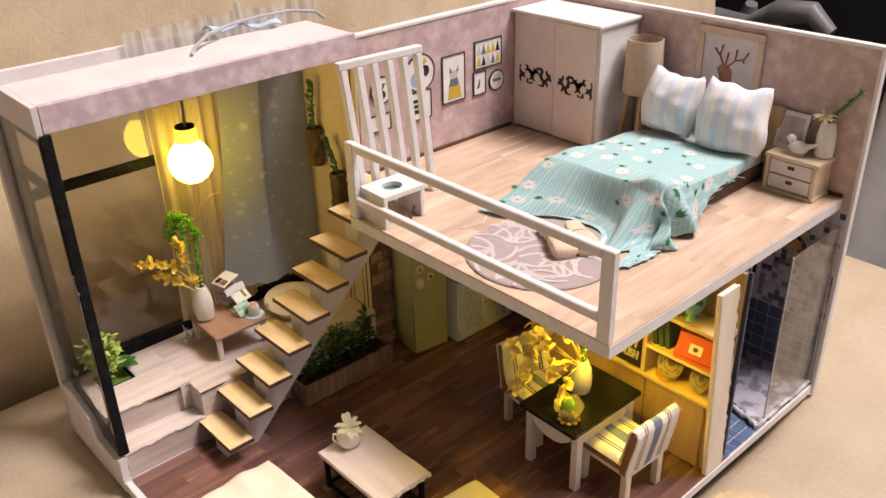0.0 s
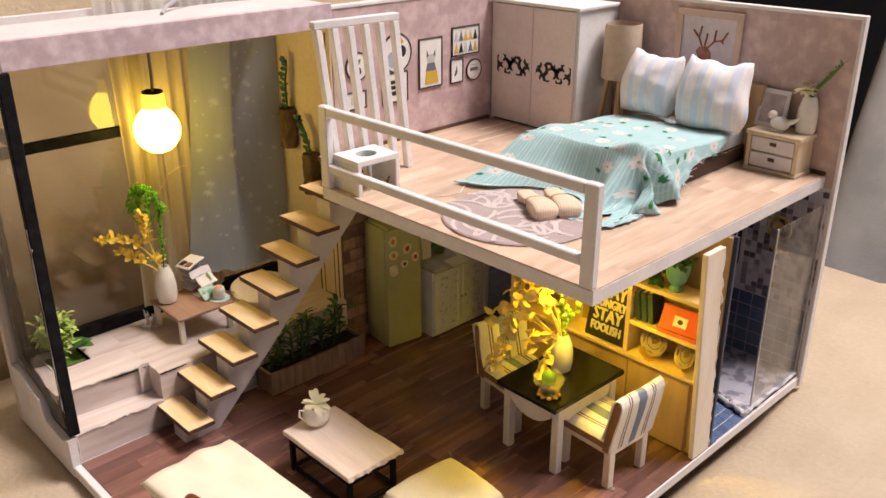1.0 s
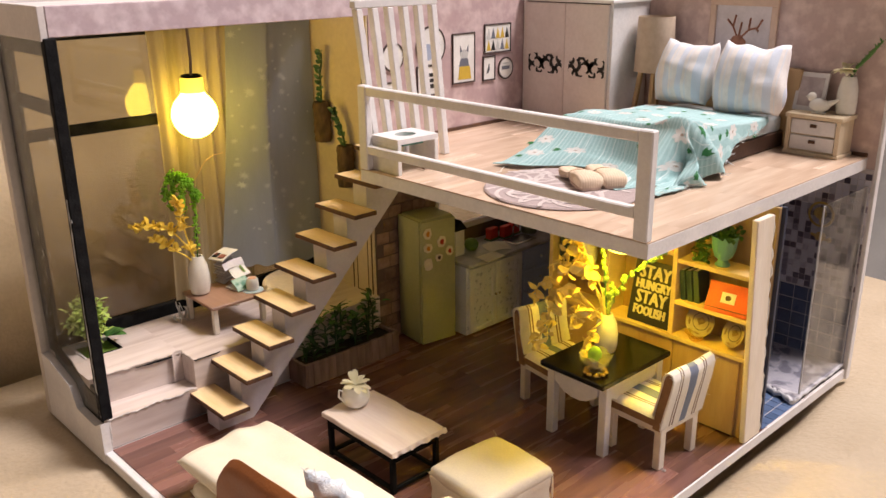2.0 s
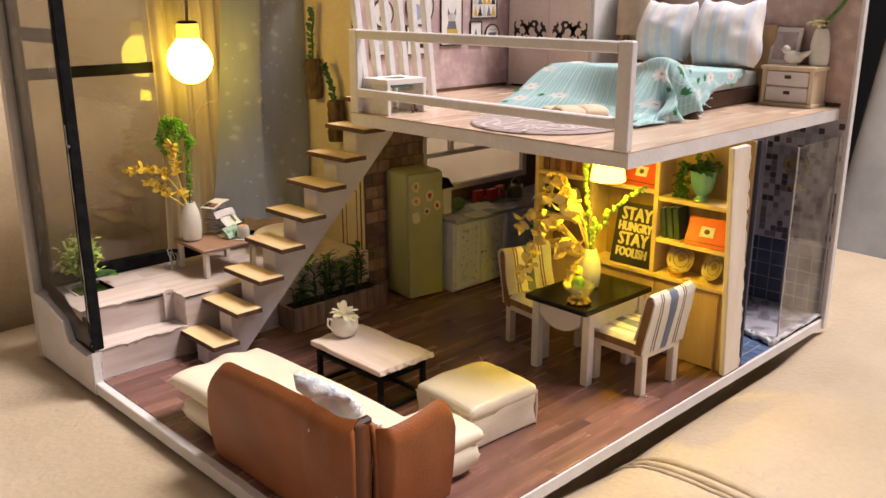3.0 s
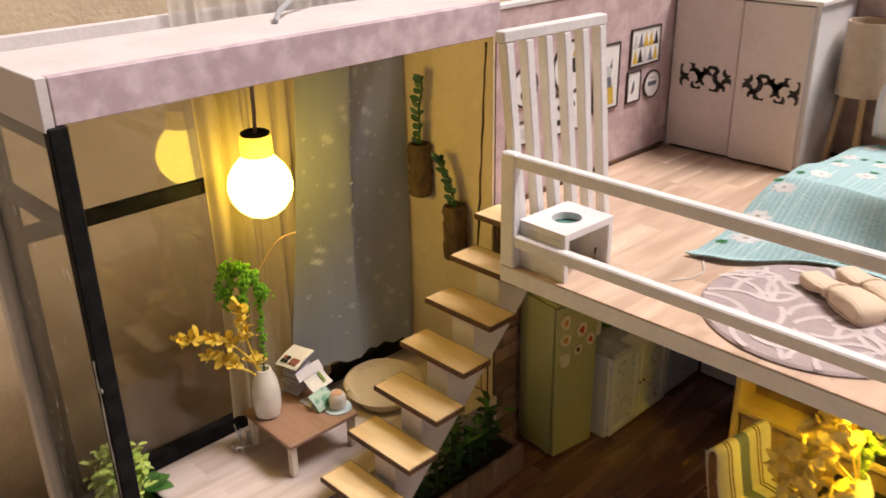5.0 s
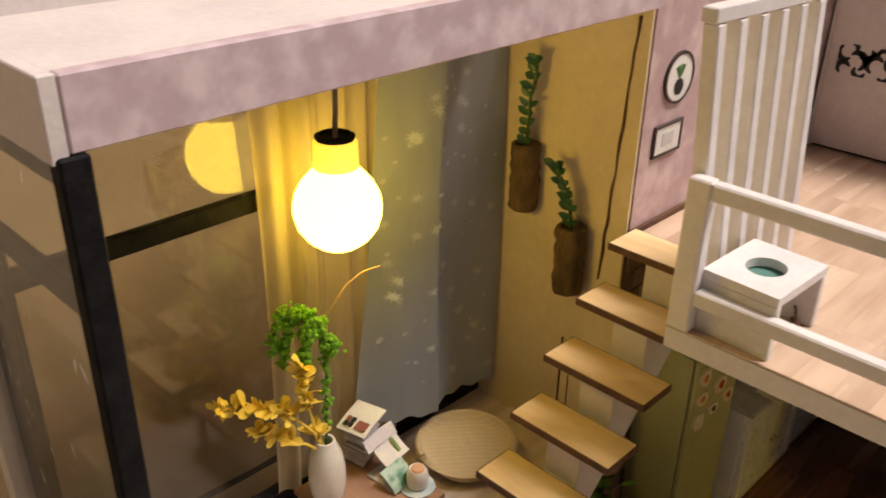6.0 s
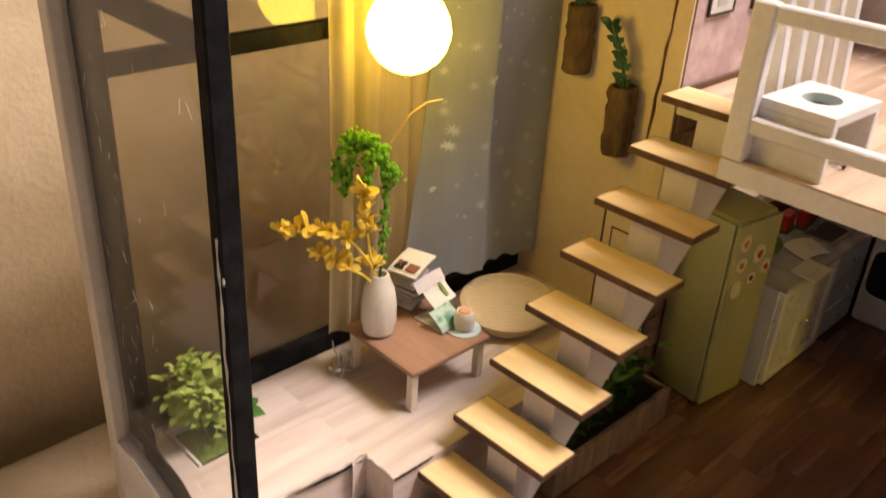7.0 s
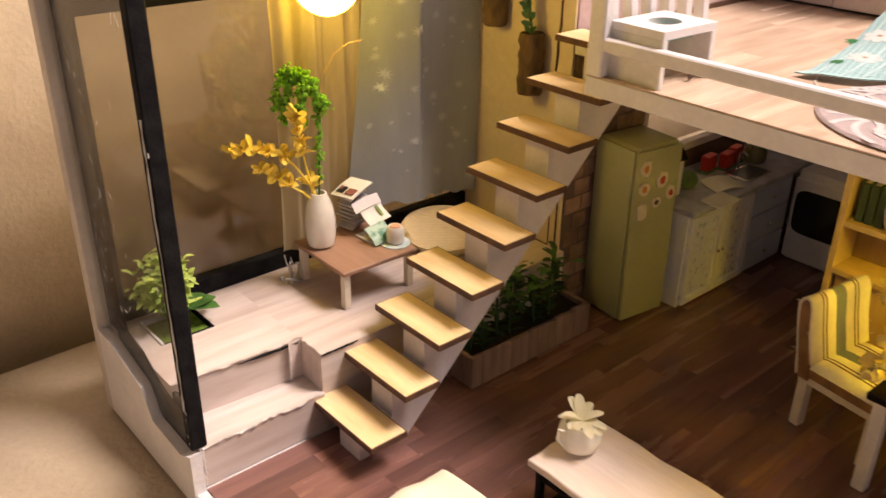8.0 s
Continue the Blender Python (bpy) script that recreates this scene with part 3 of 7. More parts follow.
def seat_at(x, y, up=0.0):
    p = seat((x + 700) / 1160, (y + 900) / 1190)
    return (p[0], p[1], p[2] + up)


couch = thing("couch", "beige leather couch on which the model house stands", "couch", (0, 0, 0))
part("seat_cushion", sheet(B(), seat, 200, 200, 60), COUCH, couch, angle=80)


def backrest(u, v):
    x, h = -900 + 1500 * u, 480 * v
    bulge = 6 - 12 * math.sin(min(h, 70) / 70 * math.pi / 2) + 0.15 * max(0, h - 60)
    return (x, 270 + bulge + 6 * noise.noise(Vector((x * 0.008, h * 0.008, 5))) + 2.2 * noise.noise(Vector((x * 0.03, h * 0.018, 2))), -24 + h)


SEAM = mat("beige_seam", (0.40, 0.30, 0.185), (0.30, 0.22, 0.13), 200, 0.7, 0.5, 900)
line = [(108.5 - 0.02 * d + 0.8 * noise.noise(Vector((d * 0.05, 1, 2))), 4 - d) for d in [6.0 * k for k in range(60)]]
for off, r in ((-4.6, 0.9), (-1.6, 1.4), (3.6, 1.9)):
    part("seam", tube(B(), [seat_at(x + off + 0.5 * noise.noise(Vector((y * 0.22, off, 5))), y, -0.3) for x, y in line], [r * (1 + 0.25 * noise.noise(Vector((y * 0.3, off, 8)))) for x, y in line], 10), COUCH, couch, "raised leather seam", angle=80)
bm = B()
for (x0, y0), (x1, y1) in zip(line, line[1:]):
    for s in (0.05, 0.55):
        a, b = (x0 + (x1 - x0) * s, y0 + (y1 - y0) * s), (x0 + (x1 - x0) * (s + 0.3), y0 + (y1 - y0) * (s + 0.3))
        tube(bm, [seat_at(a[0] + 4.6, a[1] + 1, 0.02), seat_at(b[0] + 4.6, b[1] + 1, 0.02)], 0.22, 5)
ob = part("stitching", bm, SEAM, couch, "stitches along the seam")
ob["kind"] = "stuff"
part("backrest", sheet(B(), backrest, 120, 90, 60), BACKREST, couch, angle=80)
bm = B()
box(bm, -1900, 1900, -1500, 1900, -520, -500, 0)
solo("floor_room", bm, mat("dark_carpet", (0.05, 0.045, 0.04)), "dark carpet of the room", "floor", kind="structure")
# Unseen south wall, set near and blue-white to bounce cool light in.
BOUNCEM = mat("cool_bounce_wall", (0.64, 0.69, 0.82))
# Unseen west wall, toned down to dim the sides that face it.
WESTDIM = mat("dimmed_bounce_wall", (0.30, 0.27, 0.23))
# North and east walls are near-black: the unlit background painted in.
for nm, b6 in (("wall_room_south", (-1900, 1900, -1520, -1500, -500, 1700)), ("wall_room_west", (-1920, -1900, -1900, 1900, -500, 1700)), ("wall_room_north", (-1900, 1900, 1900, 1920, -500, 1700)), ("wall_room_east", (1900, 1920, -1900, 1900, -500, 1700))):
    solo(nm, box(B(), *b6, 0), BOUNCEM if "south" in nm else WESTDIM if "west" in nm else mat("unlit_background_black", (0.006, 0.006, 0.007)), "added room wall, toned for bounced light and the unlit background", "wall", kind="structure")
solo("ceiling_room", box(B(), -1900, 1900, -1900, 1900, 1700, 1720, 0), mat("ceiling_paint", (0.75, 0.72, 0.68)), "plain room ceiling", "ceiling", kind="structure")


# ---- living corner ----
def corner_drop(d, r):
    """How far a rounded corner of radius r lies below the edge, at the distance d from its side."""
    k = max(0.0, 1 - d / r)
    return r * (1 - math.sqrt(max(0.0, 1 - k * k)))


def sofa():
    t = thing("sofa", "tan leather corner sofa with cream leather seats", "sofa", (0, 0, 0))
    FOLDSHADE = mat("fold_shade_leather", (0.060, 0.019, 0.008), (0.035, 0.012, 0.006), 60, 0.5, 0.2, 1600)

    def back(u, v):
        y = 80.5 - 68 * u
        d = 80.5 - y
        top = 34.0 + 2.6 * math.sin(min(1.0, d / 60) * 1.6) - corner_drop(d, 13) - 1.2 * max(0.0, d - 50) / 18
        low = 0.5 + corner_drop(d, 7) * 0.3
        z = low + (top - low) * v
        x = 2.2 - 3.2 * math.sin(v * math.pi * 0.62) + 2.0 * v + 2.6 * (max(0.0, v - 0.88) / 0.12) ** 2
        x += 0.5 * noise.noise(Vector((y * 0.06, z * 0.08, 3))) + 3.4 * max(0.0, (d - 62) / 6) ** 2 - 0.5 * math.exp(-((d - 55) / 2.5) ** 2)
        return (x, y, z)

    part("backrest", sheet(B(), back, 68, 26, 3.0), LEATHER, t, "curved tan leather back", angle=80)

    def arm(u, v):
        x = 13.2 + 25.6 * u
        d = 25.6 * (1 - u)
        top = 30.6 + 3.6 * max(0.0, u - 0.15) ** 1.5 - corner_drop(d, 7) - 0.8 * max(0.0, 1 - u / 0.1)
        low = 0.3
        z = low + (top - low) * v
        y = 10.2 + 4.0 * max(0.0, 1 - u / 0.12) ** 2 - 2.0 * math.sin(v * math.pi * 0.6) + 2.2 * (max(0.0, v - 0.86) / 0.14) ** 2
        y += 0.9 * math.sin(u * 7 + 2.2 * v) * (0.3 + 0.7 * v) * u + 0.4 * noise.noise(Vector((x * 0.1, z * 0.1, 9)))
        return (x + 0.7 * math.sin(v * 3.0) * u ** 2, y, z)

    part("armrest", sheet(B(), arm, 36, 24, 3.4), LEATHER, t, "folded tan leather side", angle=80)
    # the fold between back and side: its shade painted as dark leather, a narrow folded tongue standing in it
    part("fold_strip", box(B(), 3.4, 14.6, 15.2, 18.0, 1.0, 32.6, 0.8), FOLDSHADE, t, "leather strip darkened for the shade inside the fold")

    def tongue(u, v):
        a = (u - 0.5) * 2
        top = 32.8 - 3.4 * abs(a) ** 3
        return (8.9 + 3.4 * a, 12.6 + 1.7 * a * a - 0.5 * math.sin(v * 3), 1.0 + (top - 1.0) * v)

    # Tongue colour is darker than the back's, for the shade of the recess.
    part("fold_panel", sheet(B(), tongue, 14, 16, 1.6), mat("brown_leather", (0.19, 0.062, 0.016), (0.13, 0.040, 0.011), 60, 0.5, 0.2, 1500), t, "narrow folded leather tongue", angle=80)
    part("rolled_edge", tube(B(), [(5.0, 13.2, 1.6), (4.6, 12.6, 12), (4.8, 12.7, 24), (4.9, 13.0, 31), (5.4, 14.4, 33.8), (6.6, 16.6, 33.2)], [0.8, 1.0, 1.0, 1.1, 1.2, 0.9], 10), LEATHER, t, "rolled leather edge", angle=80)
    part("rolled_edge", tube(B(), [(13.6, 13.6, 1.6), (13.2, 13.0, 10), (13.6, 13.2, 20), (13.3, 13.4, 27), (13.6, 14.6, 30), (13.9, 16.8, 30.4)], [0.8, 1.0, 1.0, 1.0, 1.2, 0.9], 10), LEATHER, t, "rolled leather edge", angle=80)
    bm = B()
    for y, z, ry, rz in ((15.5, 11.5, 1.0, 2.0), (15.0, 6.5, 0.6, 3.8), (25.0, 30.0, 0.35, 0.6)):
        ball(bm, (back((80.5 - y) / 68, z / 35)[0] - 0.1, y, z), 1, 0.3, ry, rz, 12)
    part("glue_smear", bm, mat("milky_glue", (0.46, 0.30, 0.20), (0.60, 0.46, 0.36), 300, 0.3, 0.2, 900), t, "milky dried glue on the leather", angle=80)
    for cx, cy, sx, sy, sz, z, tn, sd in ((21, 60, 37, 94, 13.5, 0.3, 0, 1), (23, 69, 38, 94, 8.2, 10.2, 1.5, 2), (37, 24, 37, 23, 12.4, 0.3, -1, 3), (38.5, 24.6, 38, 24, 7, 9.0, -3, 4)):
        ob = part("seat_cushion", cushion(B(), sx, sy, sz, 30, 0.22, 0.35, 0.75, sd), CREAMLEATHER, t, "soft cream leather seat pad", angle=80)
        ob.matrix_basis = pose(cx * M, cy * M, z * M, 0, 0, tn)
    return t


sofa()
tp = thing("throw_pillow", "frayed pale blue and white pillow on the sofa", "pillow", (18.5, 45, 23.6), 4, tilt=(0, 62))
part("cushion", cushion(B(), 11.5, 27, 7, 18, 0.38, 0.3, 1.4, 8), mat("pale_blue_cotton", (0.62, 0.70, 0.80), (0.82, 0.83, 0.84), 90, 0.9, 0.8, 1800, lo=0.42, hi=0.56), tp, angle=80)
rnd = random.Random(2)
ob = part("frayed_edge", fray([(sx_ * 5.5 if k % 2 else rnd.uniform(-5.5, 5.5), rnd.uniform(-13, 13) if k % 2 else sy_ * 13.2, 3.5) for k in range(150) for sx_, sy_ in ((rnd.choice((-1, 1)), rnd.choice((-1, 1))),)], 2.2, 5, 0.09), mat("white_lint", (0.78, 0.78, 0.78)), tp, "loose white threads")
ob["kind"] = "stuff"

tuft = fray([(0.6 * math.cos(2.4 * k), 0.6 * math.sin(2.4 * k), 0.4) for k in range(70)], 2.0, 12, 0.3)
ob = solo("stuffing_tuft", tuft, mat("white_stuffing", (0.80, 0.79, 0.76)), "small tuft of white stuffing on the sofa seat", "tuft", (28, 30, 16.6))

ott = thing("ottoman", "square cream leather ottoman", "ottoman", (76.6, 35.6, 0), -3)
bm = box(B(), -15.2, 15.2, -13.6, 13.6, 0.2, 12.4, 1.3, 3)
bmesh.ops.subdivide_edges(bm, edges=bm.edges[:], cuts=3, use_grid_fill=True)
for v in bm.verts:
    v.co += Vector((noise.noise(v.co * 0.22), noise.noise(v.co * 0.22 + Vector((7, 0, 0))), 0)) * 0.8
part("body", bm, CREAMLEATHER, ott, angle=60)
for x in (-15.2, 15.2):
    part("piping", tube(B(), [(x, -13.4, 0.4), (x * 1.01, -13.6, 7), (x, -13.4, 11.8)], 0.45, 6), CREAMLEATHER, ott)
ob = part("top_pad", cushion(B(), 32.8, 29.6, 7.6, 26, 0.2, 0.5, 0.3, 5), CREAMLEATHER, ott, angle=80)
ob.location = (0, 0, 8.9 * M)
for x, y in ((16.2, 14.4), (-16.2, -14.4)):
    part("loose_thread", tube(B(), [(x, y, 12.4), (x * 1.02, y * 1.03, 14.2), (x * 0.98, y * 1.08, 15.6)], 0.1, 4), mat("pale_cream_thread", (0.75, 0.68, 0.52)), ott, "loose thread at the corner")


ct = thing("coffee_table", "pale wood coffee table on a black metal frame", "table", (67.5, 81, 0))
bm = box(B(), -12.3, 12.3, -20, 20, 15.6, 17.8, 0.3)
bmesh.ops.subdivide_edges(bm, edges=bm.edges[:], cuts=5, use_grid_fill=True)
for v in bm.verts:
    # the veneer curls and buckles a little along its edges
    e = max(abs(v.co.x) / 12.3, abs(v.co.y) / 20)
    v.co.z += (0.9 * noise.noise(v.co * 0.2) - 0.4 * (v.co.x < 0 and v.co.y < -15)) * max(0.0, e - 0.75) * 4 * (v.co.z > 16)
    v.co.x += 0.35 * noise.noise(v.co * 0.25 + Vector((3, 0, 0))) * (abs(v.co.x) > 11)
part("tabletop", bm, mat("pale_ash_print", (0.78, 0.67, 0.59), (0.70, 0.57, 0.49), 120, 0.5, 0.1, 600, (2.2, 0.2, 1)), ct, "pale wood printed top")


def skirt(u, v):
    """The printed paper folded over the end of the table, pleated and torn."""
    tear = 1.6 + 0.9 * noise.noise(Vector((u * 9, 4, 0))) + 0.5 * noise.noise(Vector((u * 31, 9, 0)))
    return (-12.5 + 25.0 * u, -20.1 - 0.5 * v - 0.35 * v * math.sin(u * 40), 17.9 - v * tear)


part("paper_edge", sheet(B(), skirt, 60, 3, 0.2), bpy.data.materials["pale_ash_print"], ct, "pleated torn paper edge", angle=80)
for x in (-10, 10):
    for y in (-17.5, 17.5):
        part("leg", box(B(), x - 0.9, x + 0.9, y - 0.9, y + 0.9, 0, 15.6, 0.15), BLACK, ct)
for x in (-10, 10):
    for z in (1.6, 12.8):
        part("rail", box(B(), x - 0.7, x + 0.7, -16.6, 16.6, z - 0.7, z + 0.7, 0.15), BLACK, ct)
for y in (-17.5, 17.5):
    for z in (1.6, 12.8):
        part("rail", box(B(), -9.1, 9.1, y - 0.7, y + 0.7, z - 0.7, z + 0.7, 0.15), BLACK, ct)

pot = thing("flower_pot", "round white teapot holding a white flower", "flower pot", (67.6, 96, 17.8))
pot.scale = (1.08, 1.08, 1.08)
part("pot", lathe(B(), [(2.8, 0), (4.3, 1.2), (5, 3.6), (4.6, 6), (3.6, 7.4), (3.3, 7.4), (4.0, 5.5), (4.0, 2)], seg=22), PORCELAIN, pot)
bm = tube(B(), [(-4.6, 0.5, 6.4), (-6.2, 0.9, 7.5), (-6.4, 1, 5), (-4.6, 0.5, 2.6)], 0.4, 6)
part("handle", bm, PORCELAIN, pot)
CREAMPETAL = sheer("cream_petals", (0.86, 0.81, 0.58), 1.0)
bm = B()
rnd = random.Random(4)
for k in range(13):
    a = k * 2.4
    el = 0.12 + 0.95 * rnd.random() * (0.5 + 0.5 * (k % 2))
    leaf(bm, (0, 0, 7.4), (math.cos(a) * math.cos(el), math.sin(a) * math.cos(el), math.sin(el)), 4.6 + 1.4 * rnd.random(), 2.3, bend=0.35, blunt=True)
part("flower", bm, CREAMPETAL, pot, "white flower with drooping petals", angle=80)

# ---- dining corner ----
STRIPE = striped("striped_cotton", (0.80, 0.75, 0.66), [(0.0, 0.085, (0.17, 0.20, 0.27)), (0.915, 1.0, (0.17, 0.20, 0.27)), (0.222, 0.248, (0.18, 0.11, 0.07)), (0.275, 0.30, (0.18, 0.11, 0.07)), (0.70, 0.725, (0.18, 0.11, 0.07)), (0.752, 0.778, (0.18, 0.11, 0.07))], 0, 26)
SEATBASE = mat("brown_seat_board", (0.30, 0.16, 0.06), (0.20, 0.10, 0.04), 200, 0.6, 0.3, 900)


def along(pts, v):
    """The place at the share v of a line of (y, z) points."""
    k = min(v, 0.9999) * (len(pts) - 1)
    i = int(k)
    f = k - i
    return pts[i][0] + (pts[i + 1][0] - pts[i][0]) * f, pts[i][1] + (pts[i + 1][1] - pts[i][1]) * f


def chair(at, turn):
    t = thing("dining_chair", "ivory wooden dining chair with striped cotton upholstery", "chair", at, turn, "chairs round the dining table")
    for x in (-9.7, 9.7):
        for y in (-10.4, 10.8):
            part("leg", box(B(), x - 1.6, x + 1.6, y - 1.5, y + 1.5, 0, 15.2, 0.25), IVORY, t)
    part("seat_frame", box(B(), -11.4, 11.4, -12, 12.4, 14.6, 17.2, 0.3), IVORY, t)
    rim = [(-9.5, 17.2), (12.4, 17.2), (13.2, 18.0), (13.2, 19.2), (12.4, 20.0), (-9.5, 20.0)]
    part("seat_board", prism(B(), rim, "x", -11.9, 11.9), SEATBASE, t, "brown curved seat board", angle=40)

    def pad(u, v):
        a, b = 2 * u - 1, 2 * v - 1
        h = max(0.0, (1 - a ** 8) * (1 - b ** 8)) ** 0.5
        return (12.0 * a, 1.9 + 11.4 * b, 20.0 + 2.3 * h + 0.25 * math.sin(u * 9 + v * 4) * h)
    part("seat", sheet(B(), pad, 22, 22, 0.5), STRIPE, t, "striped cotton seat pad", angle=80)
    lean = [(-8.6, 16.2), (-11.7, 16.2), (-12.8, 22), (-14.6, 31), (-15.3, 36.5), (-14.8, 38.6), (-13.6, 39.2), (-12.4, 38.4), (-11.6, 34), (-10.0, 26), (-9.0, 20)]
    part("backrest", prism(B(), lean, "x", -12.2, 12.2), SEATBASE, t, "brown leaning back board", angle=40)
    cover = [(-8.0, 21.6), (-9.0, 25.5), (-10.2, 30), (-11.0, 34), (-11.7, 37.4), (-12.4, 39.2), (-13.6, 40.0), (-15.0, 39.4), (-15.9, 37.4), (-15.3, 32), (-14.2, 26.5), (-13.1, 21), (-12.3, 16.8)]

    def roll(u, v):
        y, z = along(cover, v)
        w = 0.22 * math.sin(u * 11 + v * 7)
        return (-12.5 + 25.0 * u + 0.3 * math.sin(v * 13), y + w * (0.3 if v < 0.5 else 1), z + 0.25 * math.sin(u * 8) * (v > 0.4))
    part("backrest_cover", sheet(B(), roll, 14, 36, -0.6), STRIPE, t, "striped cotton back cover", angle=80)
    edge = [roll(u, 1.0) for u in [k / 30 for k in range(31)]] + [roll(1.0, k / 24) for k in range(25)] + [roll(0.0, k / 24) for k in range(25)]
    ob = part("frayed_edge", fray(edge, 1.3, 31, 0.08), mat("pale_cotton_thread", (0.74, 0.70, 0.62)), t, "loose cotton threads")
    ob["kind"] = "stuff"
    return t


def glue_drops(t, spots, seed):
    """Shiny hot-glue drops where the legs meet the floor."""
    rnd = random.Random(seed)
    for x, y in spots:
        bm = B()
        for k in range(4):
            ball(bm, (x + rnd.uniform(-1.6, 1.6), y + rnd.uniform(-1.6, 1.6), 0.3), rnd.uniform(0.5, 1.1), 1, 1, 0.6, 8)
        part("glue_drop", bm, clear("clear_glue" if seed < 2 else "clear_hot_glue", (0.95, 0.94, 0.92), 0.12, (0.8, 0.78, 0.74)), t, "clear hot-glue drop", angle=80)


glue_drops(chair((145.8, 18.8, 0), -3), ((11.0, -11.6), (-10.6, -11.8), (11.2, 9.4)), 1)
chair((149, 65.2, 0), 171)

dt = thing("dining_table", "ivory dining table with a charcoal top", "table", (144.5, 40, 0), -1)
part("tabletop", box(B(), -21, 21, -14.8, 14.8, 28.8, 31, 0.35), CHARCOAL, dt, "charcoal laminate top")
for x in (-15.8, 15.8):
    for y in (-12.2, 12.2):
        part("leg", box(B(), x - 1.7, x + 1.7, y - 1.7, y + 1.7, 0, 28.8, 0.25), WHITE, dt)
for s in (-1, 1):
    cur = [(-14.9, 28.8), (-14.9, 23.4), (-12, 22.0), (-8, 20.2), (-3, 19.3), (3, 19.3), (8, 20.2), (12, 22.0), (14.9, 23.4), (14.9, 28.8)]
    part("apron", prism(B(), cur, "y", s * 12.4 - 0.5, s * 12.4 + 0.5), WHITE, dt, "curved white apron", smooth=False)
    cur = [(p[0] * 0.66, p[1]) for p in cur]
    part("apron", prism(B(), cur, "x", s * 17.2 - 0.5, s * 17.2 + 0.5), WHITE, dt, "curved white apron", smooth=False)


def vase(name, label, at, h, r, turn=0):
    prof = [(r * 0.62, 0), (r * 0.86, h * 0.04), (r, h * 0.25), (r, h * 0.5), (r * 0.86, h * 0.76), (r * 0.6, h * 0.93), (r * 0.52, h), (r * 0.40, h), (r * 0.46, h * 0.9), (r * 0.5, h * 0.6)]
    t = thing(name, label, "vase", at, turn)
    part("vase", lathe(B(), prof, seg=22), PORCELAIN, t, "matt white bottle vase")
    return t


def spray(t, name, material, stem_mat, paths, size, count, seed, droop=0.3, blunt=False, first=0.15):
    """Stems with many petals or leaves set along them."""
    rnd = random.Random(seed)
    stems, leaves = B(), B()
    for pts in paths:
        pts = [Vector(p) for p in pts]
        tube(stems, pts, [0.42 - 0.22 * i / max(1, len(pts) - 1) for i in range(len(pts))], 5)
        for k in range(count):
            s = (first + (1 - first) * (k + rnd.random()) / count) * (len(pts) - 1)
            i = min(int(s), len(pts) - 2)
            p = pts[i].lerp(pts[i + 1], s - i)
            a, el = rnd.random() * 6.283, rnd.uniform(-0.5 - droop, 0.8 - droop)
            leaf(leaves, p, (math.cos(a) * math.cos(el), math.sin(a) * math.cos(el), math.sin(el)), size * rnd.uniform(0.7, 1.2), size * rnd.uniform(0.55, 0.85), up=(rnd.uniform(-1, 1), rnd.uniform(-1, 1), rnd.uniform(-0.5, 1)), bend=rnd.uniform(0, 0.5), blunt=blunt)
    part("stem", stems, stem_mat, t)
    ob = part(name, leaves, material, t, angle=80)
    ob["kind"] = "stuff"


v2 = vase("vase", "matt white vase with dried yellow sprays on the dining table", (147.4, 42.6, 31), 15.6, 4.5)
DULLGOLD = mat("dried_dull_gold_leaves", (0.72, 0.58, 0.20), (0.58, 0.44, 0.13), 260, 0.7, 0.2, 900)
spray(v2, "yellow_spray", DULLGOLD, DULLGOLD, [[(0, 0, 12), (-5, 0, 24), (-12, 2, 36), (-17, 3, 40), (-22, 3, 37)], [(0, 0, 12), (-8, 1, 18), (-18, 1, 22), (-24, -1, 18)], [(0, 0, 12), (-5, 3, 28), (-9, 7, 42), (-13, 9, 46)], [(0, 0, 14), (-9, 0, 12), (-15, -4, 7), (-18, -7, 6)], [(0, 0, 12), (-14, 4, 28), (-23, 6, 30), (-27, 6, 22), (-28, 6, 12)], [(0, 0, 12), (-3, 1, 26), (-8, 5, 40), (-16, 7, 44), (-21, 8, 38)], [(0, 0, 12), (-10, 4, 22), (-18, 9, 30), (-24, 12, 32), (-30, 13, 27)], [(0, 0, 12), (-12, 6, 26), (-20, 10, 24), (-25, 11, 14), (-27, 11, 6)]], 4.3, 28, 11, 0.35, False, 0.34)
bm, stemb = B(), B()
rnd = random.Random(5)
for pts in ([(0, 0, 14), (2, -2, 24), (5, -6, 32), (9, -12, 38), (12, -16, 41)], [(0, 0, 14), (-1, 1, 28), (0, 3, 44), (1, 4, 50)], [(0, 0, 14), (1, 0, 22), (2, -1, 27)]):
    pts = [Vector(p) for p in pts]
    tube(stemb, pts, 0.35, 5)
    for k in range(26):
        s = (0.15 + 0.85 * k / 26) * (len(pts) - 1)
        i = min(int(s), len(pts) - 2)
        p = pts[i].lerp(pts[i + 1], s - i) + Vector((rnd.uniform(-1, 1), rnd.uniform(-1, 1), rnd.uniform(-1, 1)))
        bead(bm, p, rnd.uniform(0.7, 1.3))
part("stem", stemb, LEAF, v2)
part("bead_sprig", bm, LIMELEAF, v2, "yellow-green bead sprigs")

bowl = thing("glass_bowl", "gold-rimmed clear glass bowl holding a green fruit", "bowl", (129.4, 33.6, 31), 20)
bowl.scale = (1.25, 1.25, 1.25)
prof = [(2.6, 0), (3.0, 0.3), (1.6, 1.2), (2.6, 2.2), (3.7, 3.8), (4.9, 6), (4.6, 6.1), (3.3, 4.0), (2.2, 2.7), (0.2, 2.0)]
gb = lathe(B(), prof, seg=18)
